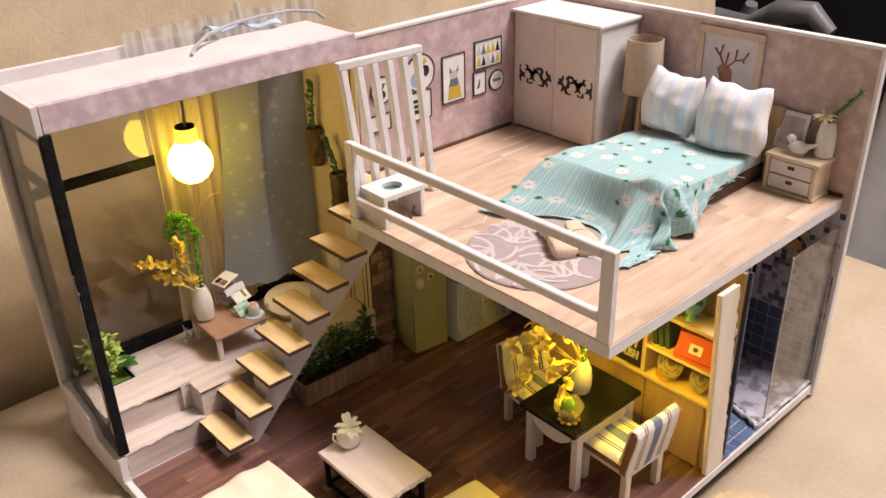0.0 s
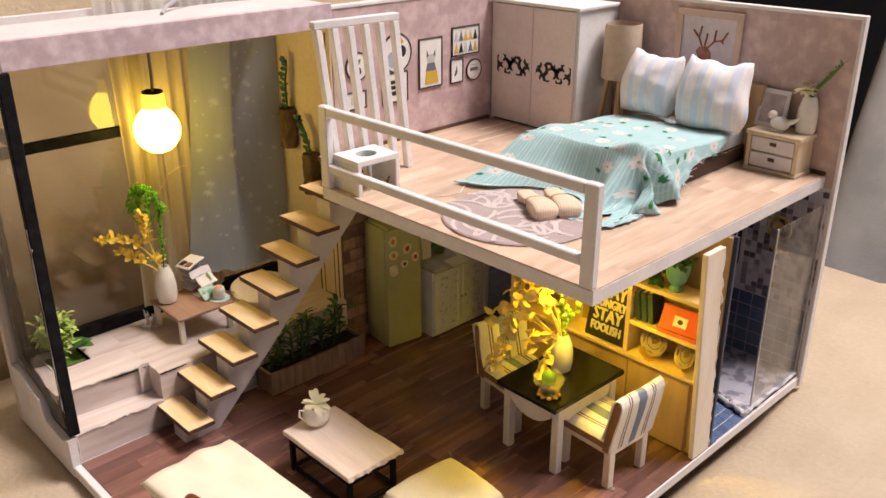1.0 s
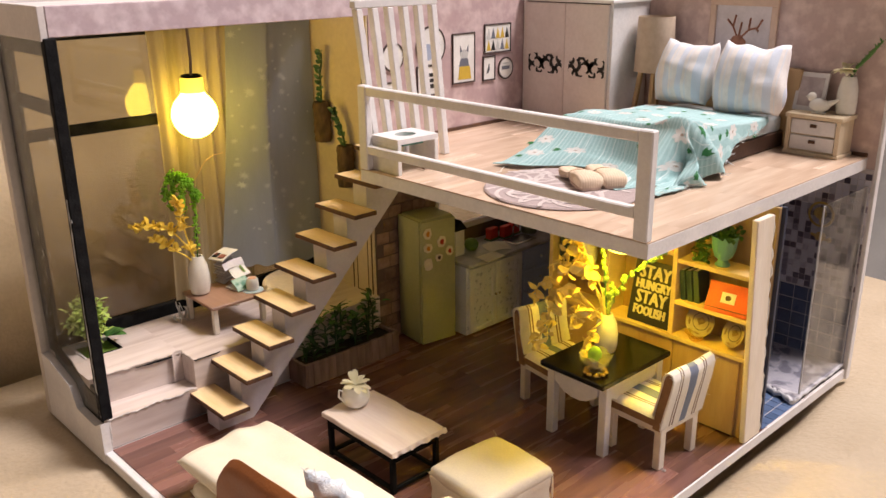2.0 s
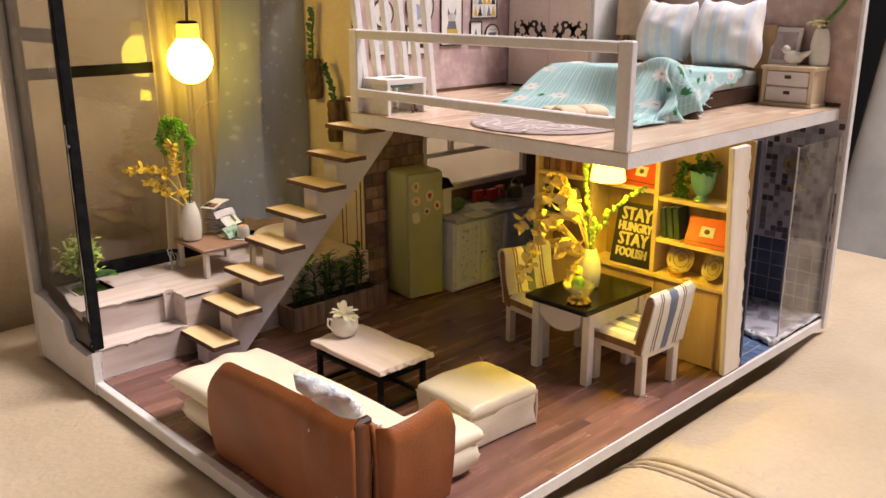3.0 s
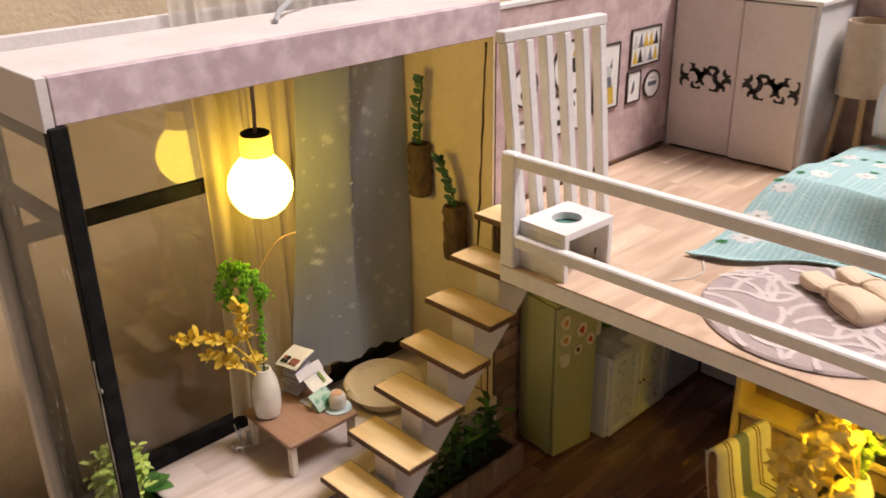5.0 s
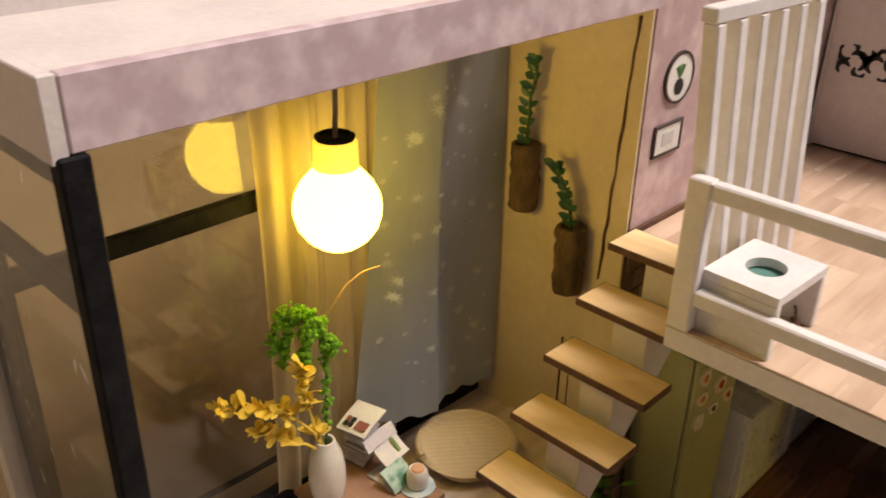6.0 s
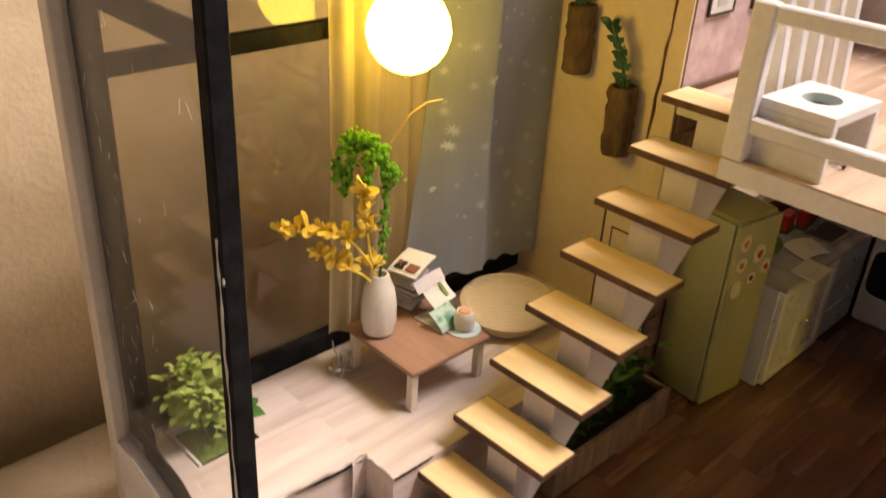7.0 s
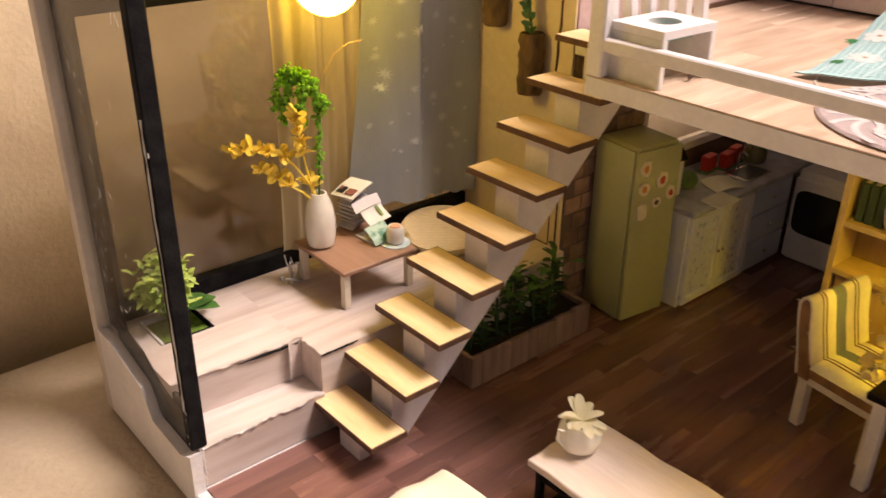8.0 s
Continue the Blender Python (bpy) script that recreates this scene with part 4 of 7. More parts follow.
for v in gb.verts:
    if v.co.z > 4:
        v.co.z += 1.0 * math.cos(4 * math.atan2(v.co.y, v.co.x))
ob = part("bowl", gb, clear("cut_glass", (0.96, 0.95, 0.88), 0.2, (0.88, 0.83, 0.64)), bowl)
bm = B()
for k in range(9):
    ball(bm, (2.9 * math.cos(k * 0.698), 2.9 * math.sin(k * 0.698), 0.75), 0.95, 1, 1, 0.75, 10)
part("base_ring", bm, mat("gold_metal", (0.8, 0.56, 0.16), None, 200, 0.25, 0, 500, metal=1.0), bowl, "scalloped gold foot ring", angle=80)
part("fruit", ball(B(), (0.3, 0.6, 6.0), 2.1, 1, 1, 1.15, 14), mat("lime_green_skin", (0.25, 0.48, 0.05)), bowl, "bright green fruit")

# pendant lamp under the loft
pl = thing("pendant_lamp", "small glowing lamp hanging under the loft", "lamp", (143, 33, 0))
part("shade", lathe(B(), [(5.0, 86.5), (5.7, 81), (6.4, 76.4), (6.4, 75.8), (6.0, 75.8)], seg=28, close=False), glow("lit_shade", (1.0, 0.70, 0.03), 16), pl, "glowing warm lamp shade")
part("bulb", ball(B(), (0, 0, 80.4), 2.3, seg=14), glow("lit_bulb", (1.0, 0.70, 0.03), 700), pl, "lit bulb")
part("cord", tube(B(), [(0, 0, 82.6), (0, 0, 89.9)], 0.4, 6), BLACK, pl)

# ---- bookcase ----
bc = thing("bookcase", "cream-stained bookcase with cupboards below", "bookcase", (172, 0, 0))
bm = box(B(), 0.2, 12, -4.9, -2.7, 0.1, 89.6, 0.3)
bmesh.ops.subdivide_edges(bm, edges=bm.edges[:], cuts=2, use_grid_fill=True)
for v in bm.verts:
    v.co.x -= 8.5 * v.co.z / 90 + 0.25 * noise.noise(v.co * 0.08)
part("end_panel", bm, mat("pale_end_board", (0.78, 0.69, 0.58), (0.70, 0.60, 0.48), 60, 0.65, 0.3, 500, (2, 2, 0.4)), bc, "pale unfinished end board, leaning")
rnd = random.Random(6)
part("torn_edge", tube(B(), [(12.3 - 0.21 * k + rnd.uniform(-0.5, 0.6), -4.4 + rnd.uniform(-0.4, 0.3), 1 + 2.2 * k) for k in range(41)], [rnd.uniform(0.15, 0.6) for _ in range(41)], 6), PAPER, bc, "torn white card edge")
part("back_panel", box(B(), 12.2, 14, -2.5, 92, 0.1, 89.5, 0.1), mat("brown_back_board", (0.38, 0.25, 0.12), (0.30, 0.19, 0.085), 110, 0.55, 0.15, 800, (2.2, 2.2, 0.3)), bc)
part("side_panel", box(B(), 0.4, 12.2, 90, 92, 0.1, 89.5, 0.2), SHELF, bc)
for y in (29.5, 60.5):
    part("divider", box(B(), 0.4, 12.2, y, y + 2.0, 34.2, 89.5, 0.2), SHELF, bc)
part("shelf", box(B(), 0, 12.2, -2.6, 90, 32.4, 34.2, 0.2), SHELF, bc)
for y0, y1, zs in ((-2.6, 29.5, (47, 63.8)), (31.5, 60.5, (66,)), (62.5, 90, (47.5, 66))):
    for z in zs:
        part("shelf", box(B(), 0.6, 12.2, y0, y1, z, z + 1.8, 0.2), SHELF, bc)
DOORWOOD = mat("brown_door_board", (0.50, 0.34, 0.18), (0.41, 0.26, 0.13), 110, 0.5, 0.1, 700, (1.5, 1.5, 0.25))
for y0, y1 in ((1, 29), (29.4, 60), (60.4, 89)):
    part("door", box(B(), 1.4, 2.6, y0, y1, 0.6, 32.2, 0.25), DOORWOOD, bc, "brown cupboard door")
part("plinth", box(B(), 2.7, 12, -2.6, 90, 0.1, 32.3, 0), DOORWOOD, bc, smooth=False)


def book(at, sx, sy, sz, colour, label, turn=0, tilt=(0, 0)):
    t = thing("book", label, "book", at, turn, "things in the bookcase", tilt=tilt)
    part("cover", box(B(), 0, sx, 0, sy, 0, sz, 0.2), colour, t)
    part("pages", box(B(), 0.5, sx - 0.3, 0.35, sy - 0.35, 0.4, sz + 0.05, 0.05), PAPER, t)
    return t


GREENB = mat("dark_green_cloth", (0.035, 0.062, 0.035), (0.025, 0.045, 0.03), 200, 0.7, 0.3, 1500)
BROWNB = mat("brown_leather_cloth", (0.22, 0.085, 0.03), (0.14, 0.05, 0.02), 200, 0.6, 0.3, 1500)
TANB = mat("tan_cloth", (0.42, 0.22, 0.08), (0.33, 0.16, 0.06), 200, 0.6, 0.3, 1500)
for i in range(3):
    book((174.6 + 0.3 * i, 25.8 - 2.7 * i, 48.8), 8, 2.3, 12 + 0.4 * i, GREENB, "dark green cloth-bound book leaning on a shelf", tilt=(-9 + 0.5 * i, 0))
for i in range(3):
    book((175, 86 - 2.8 * i, 49.3), 8, 2.4, 12, GREENB, "dark green cloth-bound book on a shelf")
for i in range(8):
    book((175 + 0.2 * (i % 3), 86.6 - 2.9 * i, 67.8), 8, 2.5, 15.5 - (i % 3), TANB if i % 2 else BROWNB, "brown leather-bound book on the top shelf")


def red_box(at, turn, tilt):
    t = thing("gift_box", "orange-red box with a cream label", "box", at, turn, "things in the bookcase", tilt=tilt)
    part("box", box(B(), 0, 4, -8.5, 8.5, 0, 11.5, 0.3), RED, t)
    part("label_plate", box(B(), -0.12, 0, -2.8, 2.8, 4, 8, 0.04), PAPER, t, "cream rounded label")
    part("emblem", ball(B(), (-0.16, 0, 6), 1.2, 0.06, 1, 0.8, 10), BURNT, t)
    part("band", box(B(), -0.1, 4.1, -8.6, 8.6, 1.4, 1.8, 0.05), BURNT, t)
    return t


red_box((172.6, 8.6, 48.95), 4, (0, 24)).scale = (0.95, 0.98, 1.0)
red_box((173.6, 39.8, 67.9), -5, (0, 20))
red_box((180.0, 40.5, 67.9), 0, (0, 4))

urn = thing("urn_planter", "turquoise footed urn with a trailing plant", "planter", (177.6, 13.8, 65.6))
urn.scale = (0.92, 0.92, 0.95)
ub = lathe(B(), [(2.9, 0), (3.1, 0.5), (2.2, 1.6), (2.0, 2.4), (3.6, 4), (4.6, 7), (5.0, 10.8), (5.4, 11.6), (5.4, 12.2), (4.8, 12.2), (4.4, 9)], seg=24)
for v in ub.verts:
    if 2.5 < v.co.z < 11:
        k = 1 + 0.05 * math.cos(10 * math.atan2(v.co.y, v.co.x))
        v.co.x *= k
        v.co.y *= k
part("urn", ub, mat("turquoise_glaze", (0.16, 0.36, 0.29), (0.12, 0.30, 0.24), 80, 0.35, 0.1, 700), urn)
bm = B()
rnd = random.Random(9)
for k in range(260):
    if k < 110:
        p = Vector((rnd.gauss(0, 2.4), rnd.gauss(0, 3), 12 + abs(rnd.gauss(0, 2.6))))
    else:
        p = Vector((rnd.uniform(-3, 0), rnd.uniform(4.5, 11.5), rnd.uniform(0.8, 14)))
        if p.y > 9 and p.z > 10:
            continue
    leaf(bm, p, (rnd.uniform(-1, 0.3), rnd.uniform(-1, 1), rnd.uniform(-0.6, 0.9)), rnd.uniform(1.9, 3.2), rnd.uniform(1.6, 2.6))
part("foliage", bm, LEAF, urn, "trailing round green leaves", angle=80)


# Brownish plate glaze, darkened further for the shade under the upper shelf.
SHADEDGLAZE = mat("shelf_shaded_cream_glaze", (0.33, 0.265, 0.185), (0.24, 0.18, 0.12), 120, 0.3, 0.05, 500)


def plate(at, r, turn, tilt):
    t = thing("plate", "white porcelain plate with a dark ring pattern", "plate", at, turn, "things in the bookcase", tilt=tilt)
    part("plate", lathe(B(), [(0.2, 0), (r * 0.6, 0), (r, 1.0), (r, 1.3), (r * 0.6, 0.4), (0.2, 0.4)], seg=24), SHADEDGLAZE, t)
    part("ring", lathe(B(), [(r * 0.54, 0.45), (r * 0.58, 0.45), (r * 0.58, 0.5), (r * 0.54, 0.5)], seg=24, close=False), INK, t, "thin dark printed ring")
    bm = B()
    for k in range(5):
        a = 0.5 + k * 1.2566
        prism(bm, [(r * (0.80 + 0.07 * math.cos(b)) * math.cos(a) - r * 0.27 * math.sin(b) * math.sin(a), r * (0.80 + 0.11 * math.cos(b)) * math.sin(a) + r * 0.27 * math.sin(b) * math.cos(a)) for b in (0, 1.05, 2.1, 3.14, 4.2, 5.25)], "z", 0.75, 0.95)
    prism(bm, [(r * 0.1, -r * 0.35), (r * 0.3, -r * 0.05), (r * 0.1, r * 0.3), (-r * 0.25, r * 0.1), (-r * 0.1, -r * 0.2)], "z", 0.41, 0.5)
    part("motif", bm, mat("brown_glaze_print", (0.10, 0.062, 0.032), (0.22, 0.14, 0.07), 260, 0.4, 0, 500), t, "brown printed spots", smooth=False)


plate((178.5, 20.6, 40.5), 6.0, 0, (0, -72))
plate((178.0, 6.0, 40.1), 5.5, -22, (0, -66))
cup = thing("glass_dish", "fluted glass dish with gold specks on the shelf", "dish", (174.6, 20, 34.2))
part("dish", lathe(B(), [(2, 0), (2.4, 0.3), (3.6, 2.2), (4.6, 3.2), (4.3, 3.3), (3.2, 2.4), (1.6, 0.8)], seg=18), clear("amber_glass", (0.95, 0.85, 0.6), 0.15, (0.7, 0.55, 0.3)), cup)

sg = thing("slogan_sign", "black framed poster with bold cream lettering", "sign", (173.5, 41.6, 34.4), 0, tilt=(0, 11))
part("board", box(B(), 0, 1.2, -9.7, 9.7, 0, 25.5, 0.15), INK, sg)
part("rim", box(B(), -0.1, 1.3, -10.1, -9.7, 0, 25.5, 0.1), BLACK, sg)
SIGNINK = mat("cream_print", (0.80, 0.72, 0.48))
for text, z, size, sq in (("STAY", 20.6, 7.5, 0.80), ("HUNGRY", 15.4, 5.3, 0.72), ("STAY", 10.2, 7.5, 0.80), ("FOOLISH", 4.8, 5.3, 0.69)):
    for dy, dz in ((-0.34, 0.12), (0, -0.12), (0.34, 0.12), (0, 0.2)):
        letters(text, size, SIGNINK, sg, (-0.16, dy, z + dz), (90, 0, -90), "lettering", 0.05, sq)

# left column clutter
jar = thing("storage_jar", "round cream jar on a shelf", "jar", (177, 76, 49.3))
part("jar", lathe(B(), [(3.4, 0), (4.6, 2), (5.2, 6), (4.6, 10), (3.4, 11.5), (3.2, 11.5)], seg=18), PORCELAIN, jar)


# ---- balcony ----
lt = thing("low_table", "low square wooden tea table", "table", (68.1, 188, 24), -1)
TABLEW = mat("rosy_wood_print", (0.40, 0.24, 0.16), (0.31, 0.175, 0.115), 120, 0.45, 0.1, 600, (2.2, 0.25, 1))
part("tabletop", box(B(), -13.4, 13.4, -13.5, 13.5, 11.4, 12.8, 0.25), TABLEW, lt)
for x in (-11.4, 11.4):
    for y in (-11.4, 11.4):
        part("leg", box(B(), x - 1.1, x + 1.1, y - 1.1, y + 1.1, 0, 11.4, 0.2), IVORY, lt, "pale square leg")

rnd = random.Random(23)
bm = B()
for k in range(11):
    a, b = Vector((-14 + rnd.uniform(-5, 2), 12 + rnd.uniform(-3, 3), 0.3)), Vector((-15 + rnd.uniform(-5, 2), 12 + rnd.uniform(-3, 3), rnd.uniform(3, 10)))
    tube(bm, [a, (a + b) / 2 + Vector((rnd.uniform(-1.5, 1.5), rnd.uniform(-1, 1), 0.6)), b], rnd.uniform(0.15, 0.45), 5)
part("glue_strings", bm, mat("clear_white_glue", (0.60, 0.58, 0.55), None, 300, 0.2, 0.3, 900), lt, "whitish hot-glue strings", angle=80)
v1 = vase("vase", "matt white vase with yellow and green sprays on the tea table", (60, 194.2, 36.8), 17.2, 4.6)
stemb, bm = B(), B()
rnd = random.Random(21)
twigs = [[(0, 0, 13), (-3, 0, 21), (-8, -0.6, 28), (-12, -0.5, 32.5), (-17, 4.5, 33.5), (-21.4, 10, 32.5)],
         [(0, 0, 13), (-3, 0, 23), (-6, -2, 33), (-8, -3.6, 43)],
         [(0, 0, 13), (-5, 0.5, 18.5), (-11, 1, 23), (-16, 2, 27)],
         [(0, 0, 14), (-1.5, 0.3, 18), (-2.6, 0.4, 21)]]
knots = [(0, 0.46), (0, 0.54), (0, 0.62), (0, 0.69), (0, 0.76), (0, 0.84), (0, 0.92), (0, 1.0), (1, 0.60), (1, 0.72), (1, 0.82), (1, 0.92), (1, 1.0), (2, 0.55), (2, 0.76), (2, 0.88), (2, 1.0), (3, 0.8), (3, 1.0)]
for pts in twigs:
    tube(stemb, pts, [0.42 - 0.2 * i / (len(pts) - 1) for i in range(len(pts))], 5)
for which, share in knots:
    pts = [Vector(p) for p in twigs[which]]
    k = min(share, 0.999) * (len(pts) - 1)
    p = pts[int(k)].lerp(pts[int(k) + 1], k - int(k))
    ahead = (pts[int(k) + 1] - pts[int(k)]).normalized()
    for j in range(8):
        a, el = rnd.random() * 6.283, rnd.uniform(-0.6, 1.0)
        way = Vector((math.cos(a) * math.cos(el), math.sin(a) * math.cos(el), math.sin(el))) + ahead * 0.7
        leaf(bm, p + ahead * rnd.uniform(-0.8, 0.8), way, rnd.uniform(2.4, 4.2), rnd.uniform(1.6, 2.6), up=(rnd.uniform(-1, 1), rnd.uniform(-1, 1), rnd.uniform(-0.4, 1)), bend=rnd.uniform(-0.2, 0.45), blunt=j % 3 > 0)
part("stem", stemb, GOLD, v1)
ob = part("yellow_spray", bm, GOLD, v1, "dried yellow blossoms", angle=80)
ob["kind"] = "stuff"
bm, stemb = B(), B()
rnd = random.Random(15)
droops = [[(0, 0, 13), (0.6, -0.2, 25), (1.1, -0.4, 38), (1.0, -0.3, 46), (-0.4, 0.6, 51), (-2.5, 2.2, 52.6), (-4.8, 4, 51), (-6.2, 5, 45), (-6.6, 5.4, 39)],
          [(1.2, -0.6, 44), (0, 0.4, 49.6), (-1.9, 1.8, 49), (-2.7, 2.4, 43), (-2.9, 2.6, 37)],
          [(0, 0.6, 49), (-2.6, 2.2, 53), (-6, 5, 53.2), (-7.8, 6, 49), (-8.4, 6.6, 42)],
          [(0.6, -0.4, 47), (-1, -1, 51.4), (-3.4, -0.6, 50), (-4.2, 0, 44), (-4.4, 0.4, 37)],
          [(0, 0.5, 49), (-2, 3, 52), (-4.5, 5.5, 50), (-5.2, 6.5, 44), (-5.5, 7, 38)],
          [(0.9, -0.5, 43), (2.0, -1.6, 46), (2.5, -2, 42)]]
for n_, pts in enumerate(droops):
    pts = [Vector(p) for p in pts]
    tube(stemb, pts, 0.32, 5)
    n = (44 if n_ else 34) * (len(pts) - 1)
    for k in range(n):
        s = (0.10 + 0.90 * (k + rnd.random()) / n) * (len(pts) - 1)
        i = min(int(s), len(pts) - 2)
        w = (0.62 + 0.3 * math.sin(5.3 * s + n_)) * (1 if n_ or i > 2 else 0.9)
        p = pts[i].lerp(pts[i + 1], s - i) + Vector((rnd.gauss(0, w), rnd.gauss(0, w), rnd.gauss(0, 0.7)))
        bead(bm, p, rnd.uniform(0.34, 0.78))
part("stem", stemb, LEAF, v1)
part("dry_twig", tube(B(), [(0, 0, 13), (2, 1, 34), (3.6, 1.8, 50), (7.6, -0.9, 57.5), (11, -2.4, 60), (14.7, -4, 60.6)], [0.3, 0.28, 0.26, 0.24, 0.22, 0.2], 5), OAK, v1, "thin bent dry twig")
ob = part("green_spray", bm, sheer("bright_green_beads", (0.34, 0.70, 0.08), 1.0), v1, "drooping sprays of bright green beads", angle=80)
ob["kind"] = "stuff"

PHOTOINK = mat("brown_print", (0.28, 0.10, 0.07))
GREENPH = mat("green_photo_print", (0.05, 0.20, 0.12), (0.35, 0.5, 0.4), 240, 0.5, 0.0, 500, lo=0.45, hi=0.6)
PAGEGREY = mat("grey_white_pages", (0.62, 0.60, 0.60), (0.50, 0.48, 0.50), 240, 0.7, 0.2, 900)
bk = thing("open_book", "small booklet with a raised printed page on the tea table", "book", (74.4, 198, 36.8), 10)
for k in range(7):
    part("page_block", sheet(B(), lambda u, v, k=k: (-2.6 + 0.5 * math.sin(2 * k) + 6.6 * u, -2.8 + 0.4 * math.cos(3 * k) + 6.6 * v, 0.5 + 1.7 * k + 1.0 * u + 0.7 * math.sin(2.6 * u + k)), 8, 3, -0.5), PAGEGREY, bk, "curled grey-white pages", angle=80)
ob = part("page", sheet(B(), lambda u, v: (-4.9 + 9.8 * u, -4.6 + 9.2 * v, 0.35 * math.sin(u * 3.1)), 8, 4, 0.4), PAPER, bk, "white printed page", angle=80)
ob.matrix_basis = pose(0, 0, 13.6 * M, -4, -16, 2)
for i in range(2):
    for j in range(2):
        part("picture", box(B(), -3.6 + 1.6 * j, -2.3 + 1.6 * j, 0.6 + 1.5 * i, 1.7 + 1.5 * i, 0.3, 0.75, 0), INK if i + j < 2 else PHOTOINK, ob, smooth=False)
part("picture", box(B(), -3.6, -1.0, -3.6, -0.4, 0.3, 0.7, 0), PHOTOINK, ob, "brown photograph", smooth=False)
bk = thing("open_book", "small open magazine with a green photograph", "book", (76, 188.6, 36.8), 4)


def standing_page(u, v):
    """A page that leans back and curls at its foot."""
    return (-2.4 + 8.0 * u - 0.8 * v, -1.2 + 5.4 * v + 0.5 * math.sin(3.1 * v), 4.6 + 5.2 * v + 1.0 * u - 0.5 * math.sin(3.1 * v))


part("page", sheet(B(), standing_page, 6, 8, 0.4), PAPER, bk, "white leaning page", angle=80)
bm = B()
print_on(bm, standing_page, 0.72, 0.45, [(-0.05, -0.28), (0.05, -0.28), (0.05, 0.28), (-0.05, 0.28)], 0.45)
part("band", bm, LIMELEAF, bk, "green printed band", smooth=False)
part("page", sheet(B(), lambda u, v: (-5.0 + 7.4 * u, -6.2 + 5.2 * v, 0.6 + 3.9 * v ** 0.7 + 0.8 * u), 6, 8, 0.4), GREENPH, bk, "page with a green photograph", angle=80)
part("page", sheet(B(), lambda u, v: (-4.8 + 10.2 * u, 2.9 + 2.2 * v, 8.0 + 2.6 * v + 0.9 * u + 0.5 * math.sin(3 * u)), 6, 6, 0.35), LILAC, bk, "lilac-grey page behind", angle=80)
part("cover", box(B(), -4.6, 3.6, -5.4, 4.4, 0, 0.7, 0.15), PAGEGREY, bk, "grey-white cover")
cd = thing("candle", "white candle cup on a pale blue doily", "candle", (78, 181, 36.85))
part("doily", lathe(B(), [(0.2, 0), (4.6, 0), (4.6, 0.3), (0.2, 0.4)], seg=24), mat("pale_blue_lace", (0.42, 0.55, 0.60), (0.6, 0.68, 0.7), 500, 0.8, 0.4, 2000), cd, "pale blue lace doily")
part("cup", lathe(B(), [(2.3, 0.4), (2.75, 0.9), (2.8, 3.5), (2.5, 5.2), (2.1, 5.8), (1.9, 5.5), (0.2, 5.2)], seg=20), PORCELAIN, cd)
part("wax", lathe(B(), [(1.9, 5.3), (1.5, 6.0), (0.2, 6.3)], seg=14), mat("peach_wax", (0.7, 0.40, 0.25)), cd, "peach wax")

WICKER = striped("woven_rattan", (0.70, 0.57, 0.36), [(0.0, 0.35, (0.63, 0.505, 0.315))], 1, 1.3)


def shell(u, v):
    a, r = 2 * math.pi * u, v
    x, y = 13.6 * r * math.cos(a), 10.6 * r * math.sin(a)
    return (x, y, 6.6 + 2.6 * y / 11 + 0.6 * (1 - r * r) + 1.6 * math.exp(-((r - 0.93) / 0.06) ** 2) * (y > -6))


bs = thing("wicker_seat", "woven rattan rocking seat tilted on the balcony", "seat", (103.5, 188, 24), -40)
part("seat", sheet(B(), shell, 44, 14, 0.5), WICKER, bs, "rounded woven rattan seat", angle=80)
part("rim", tube(B(), [Vector(shell(-0.06 + 0.62 * k / 30, 0.97)) for k in range(31)], 1.1, 8), WICKER, bs, "rolled rattan rim")
part("base", lathe(B(), [(5, 0), (8, 0.4), (9.6, 2.0), (9.8, 3.4), (6, 4.6)], seg=24), WICKER, bs, "rounded woven base", angle=80)

# plant in the deck hole
wp = thing("balcony_plant", "yellow-green leafy plant in a mossy hole of the deck", "plant", (14.5, 199.5, 21))
for b6, m_ in (((-8.3, -7.5, -7.5, 7.5, 0, 3.6), WHITE), ((-7.5, 7.5, 6.8, 7.5, 0, 3.5), WHITE), ((6.9, 7.5, -7.5, 6.8, 0, 3.25), BLACK), ((-7.5, 6.9, -7.5, -6.9, 0, 3.25), BLACK)):
    part("tray_wall", box(B(), *b6, 0.1), m_, wp)
part("moss_bed", box(B(), -6.8, 6.8, -6.8, 6.7, 0, 2.2, 0.6, 2), MOSS, wp, "bright green moss")
bm, stemb = B(), B()
rnd = random.Random(31)
for k in range(13):
    a = k * 2.4
    r = 1.2 + 3.6 * (k / 13) ** 0.5
    top = Vector((-1.6 + math.cos(a) * r, 1 + math.sin(a) * r, 10.5 + 10.5 * rnd.random() + (7 if k == 2 else 0)))
    tube(stemb, [(0, 1, 1), top * 0.6, top], 0.35, 5)
    for j in range(64):
        el = rnd.uniform(-0.4, 1.1)
        a2 = rnd.random() * 6.28
        leaf(bm, top + Vector((rnd.gauss(0, 1.7), rnd.gauss(0, 1.7), rnd.gauss(0, 2.4))), (math.cos(a2) * math.cos(el), math.sin(a2) * math.cos(el), math.sin(el)), rnd.uniform(1.7, 3.2), rnd.uniform(1.2, 2.1))
part("stem", stemb, LEAF, wp)
part("foliage", bm, mat("light_green_leaf", (0.54, 0.65, 0.18), (0.36, 0.50, 0.10), 200, 0.5, 0.1, 900), wp, angle=80)
bm = B()
for a in (-0.7, 0.1, 0.8):
    leaf(bm, (4, -1, 7), (math.cos(a), math.sin(a), 0.35), 8, 6)
part("broad_leaf", bm, LEAF, wp, "broad darker leaf", angle=80)

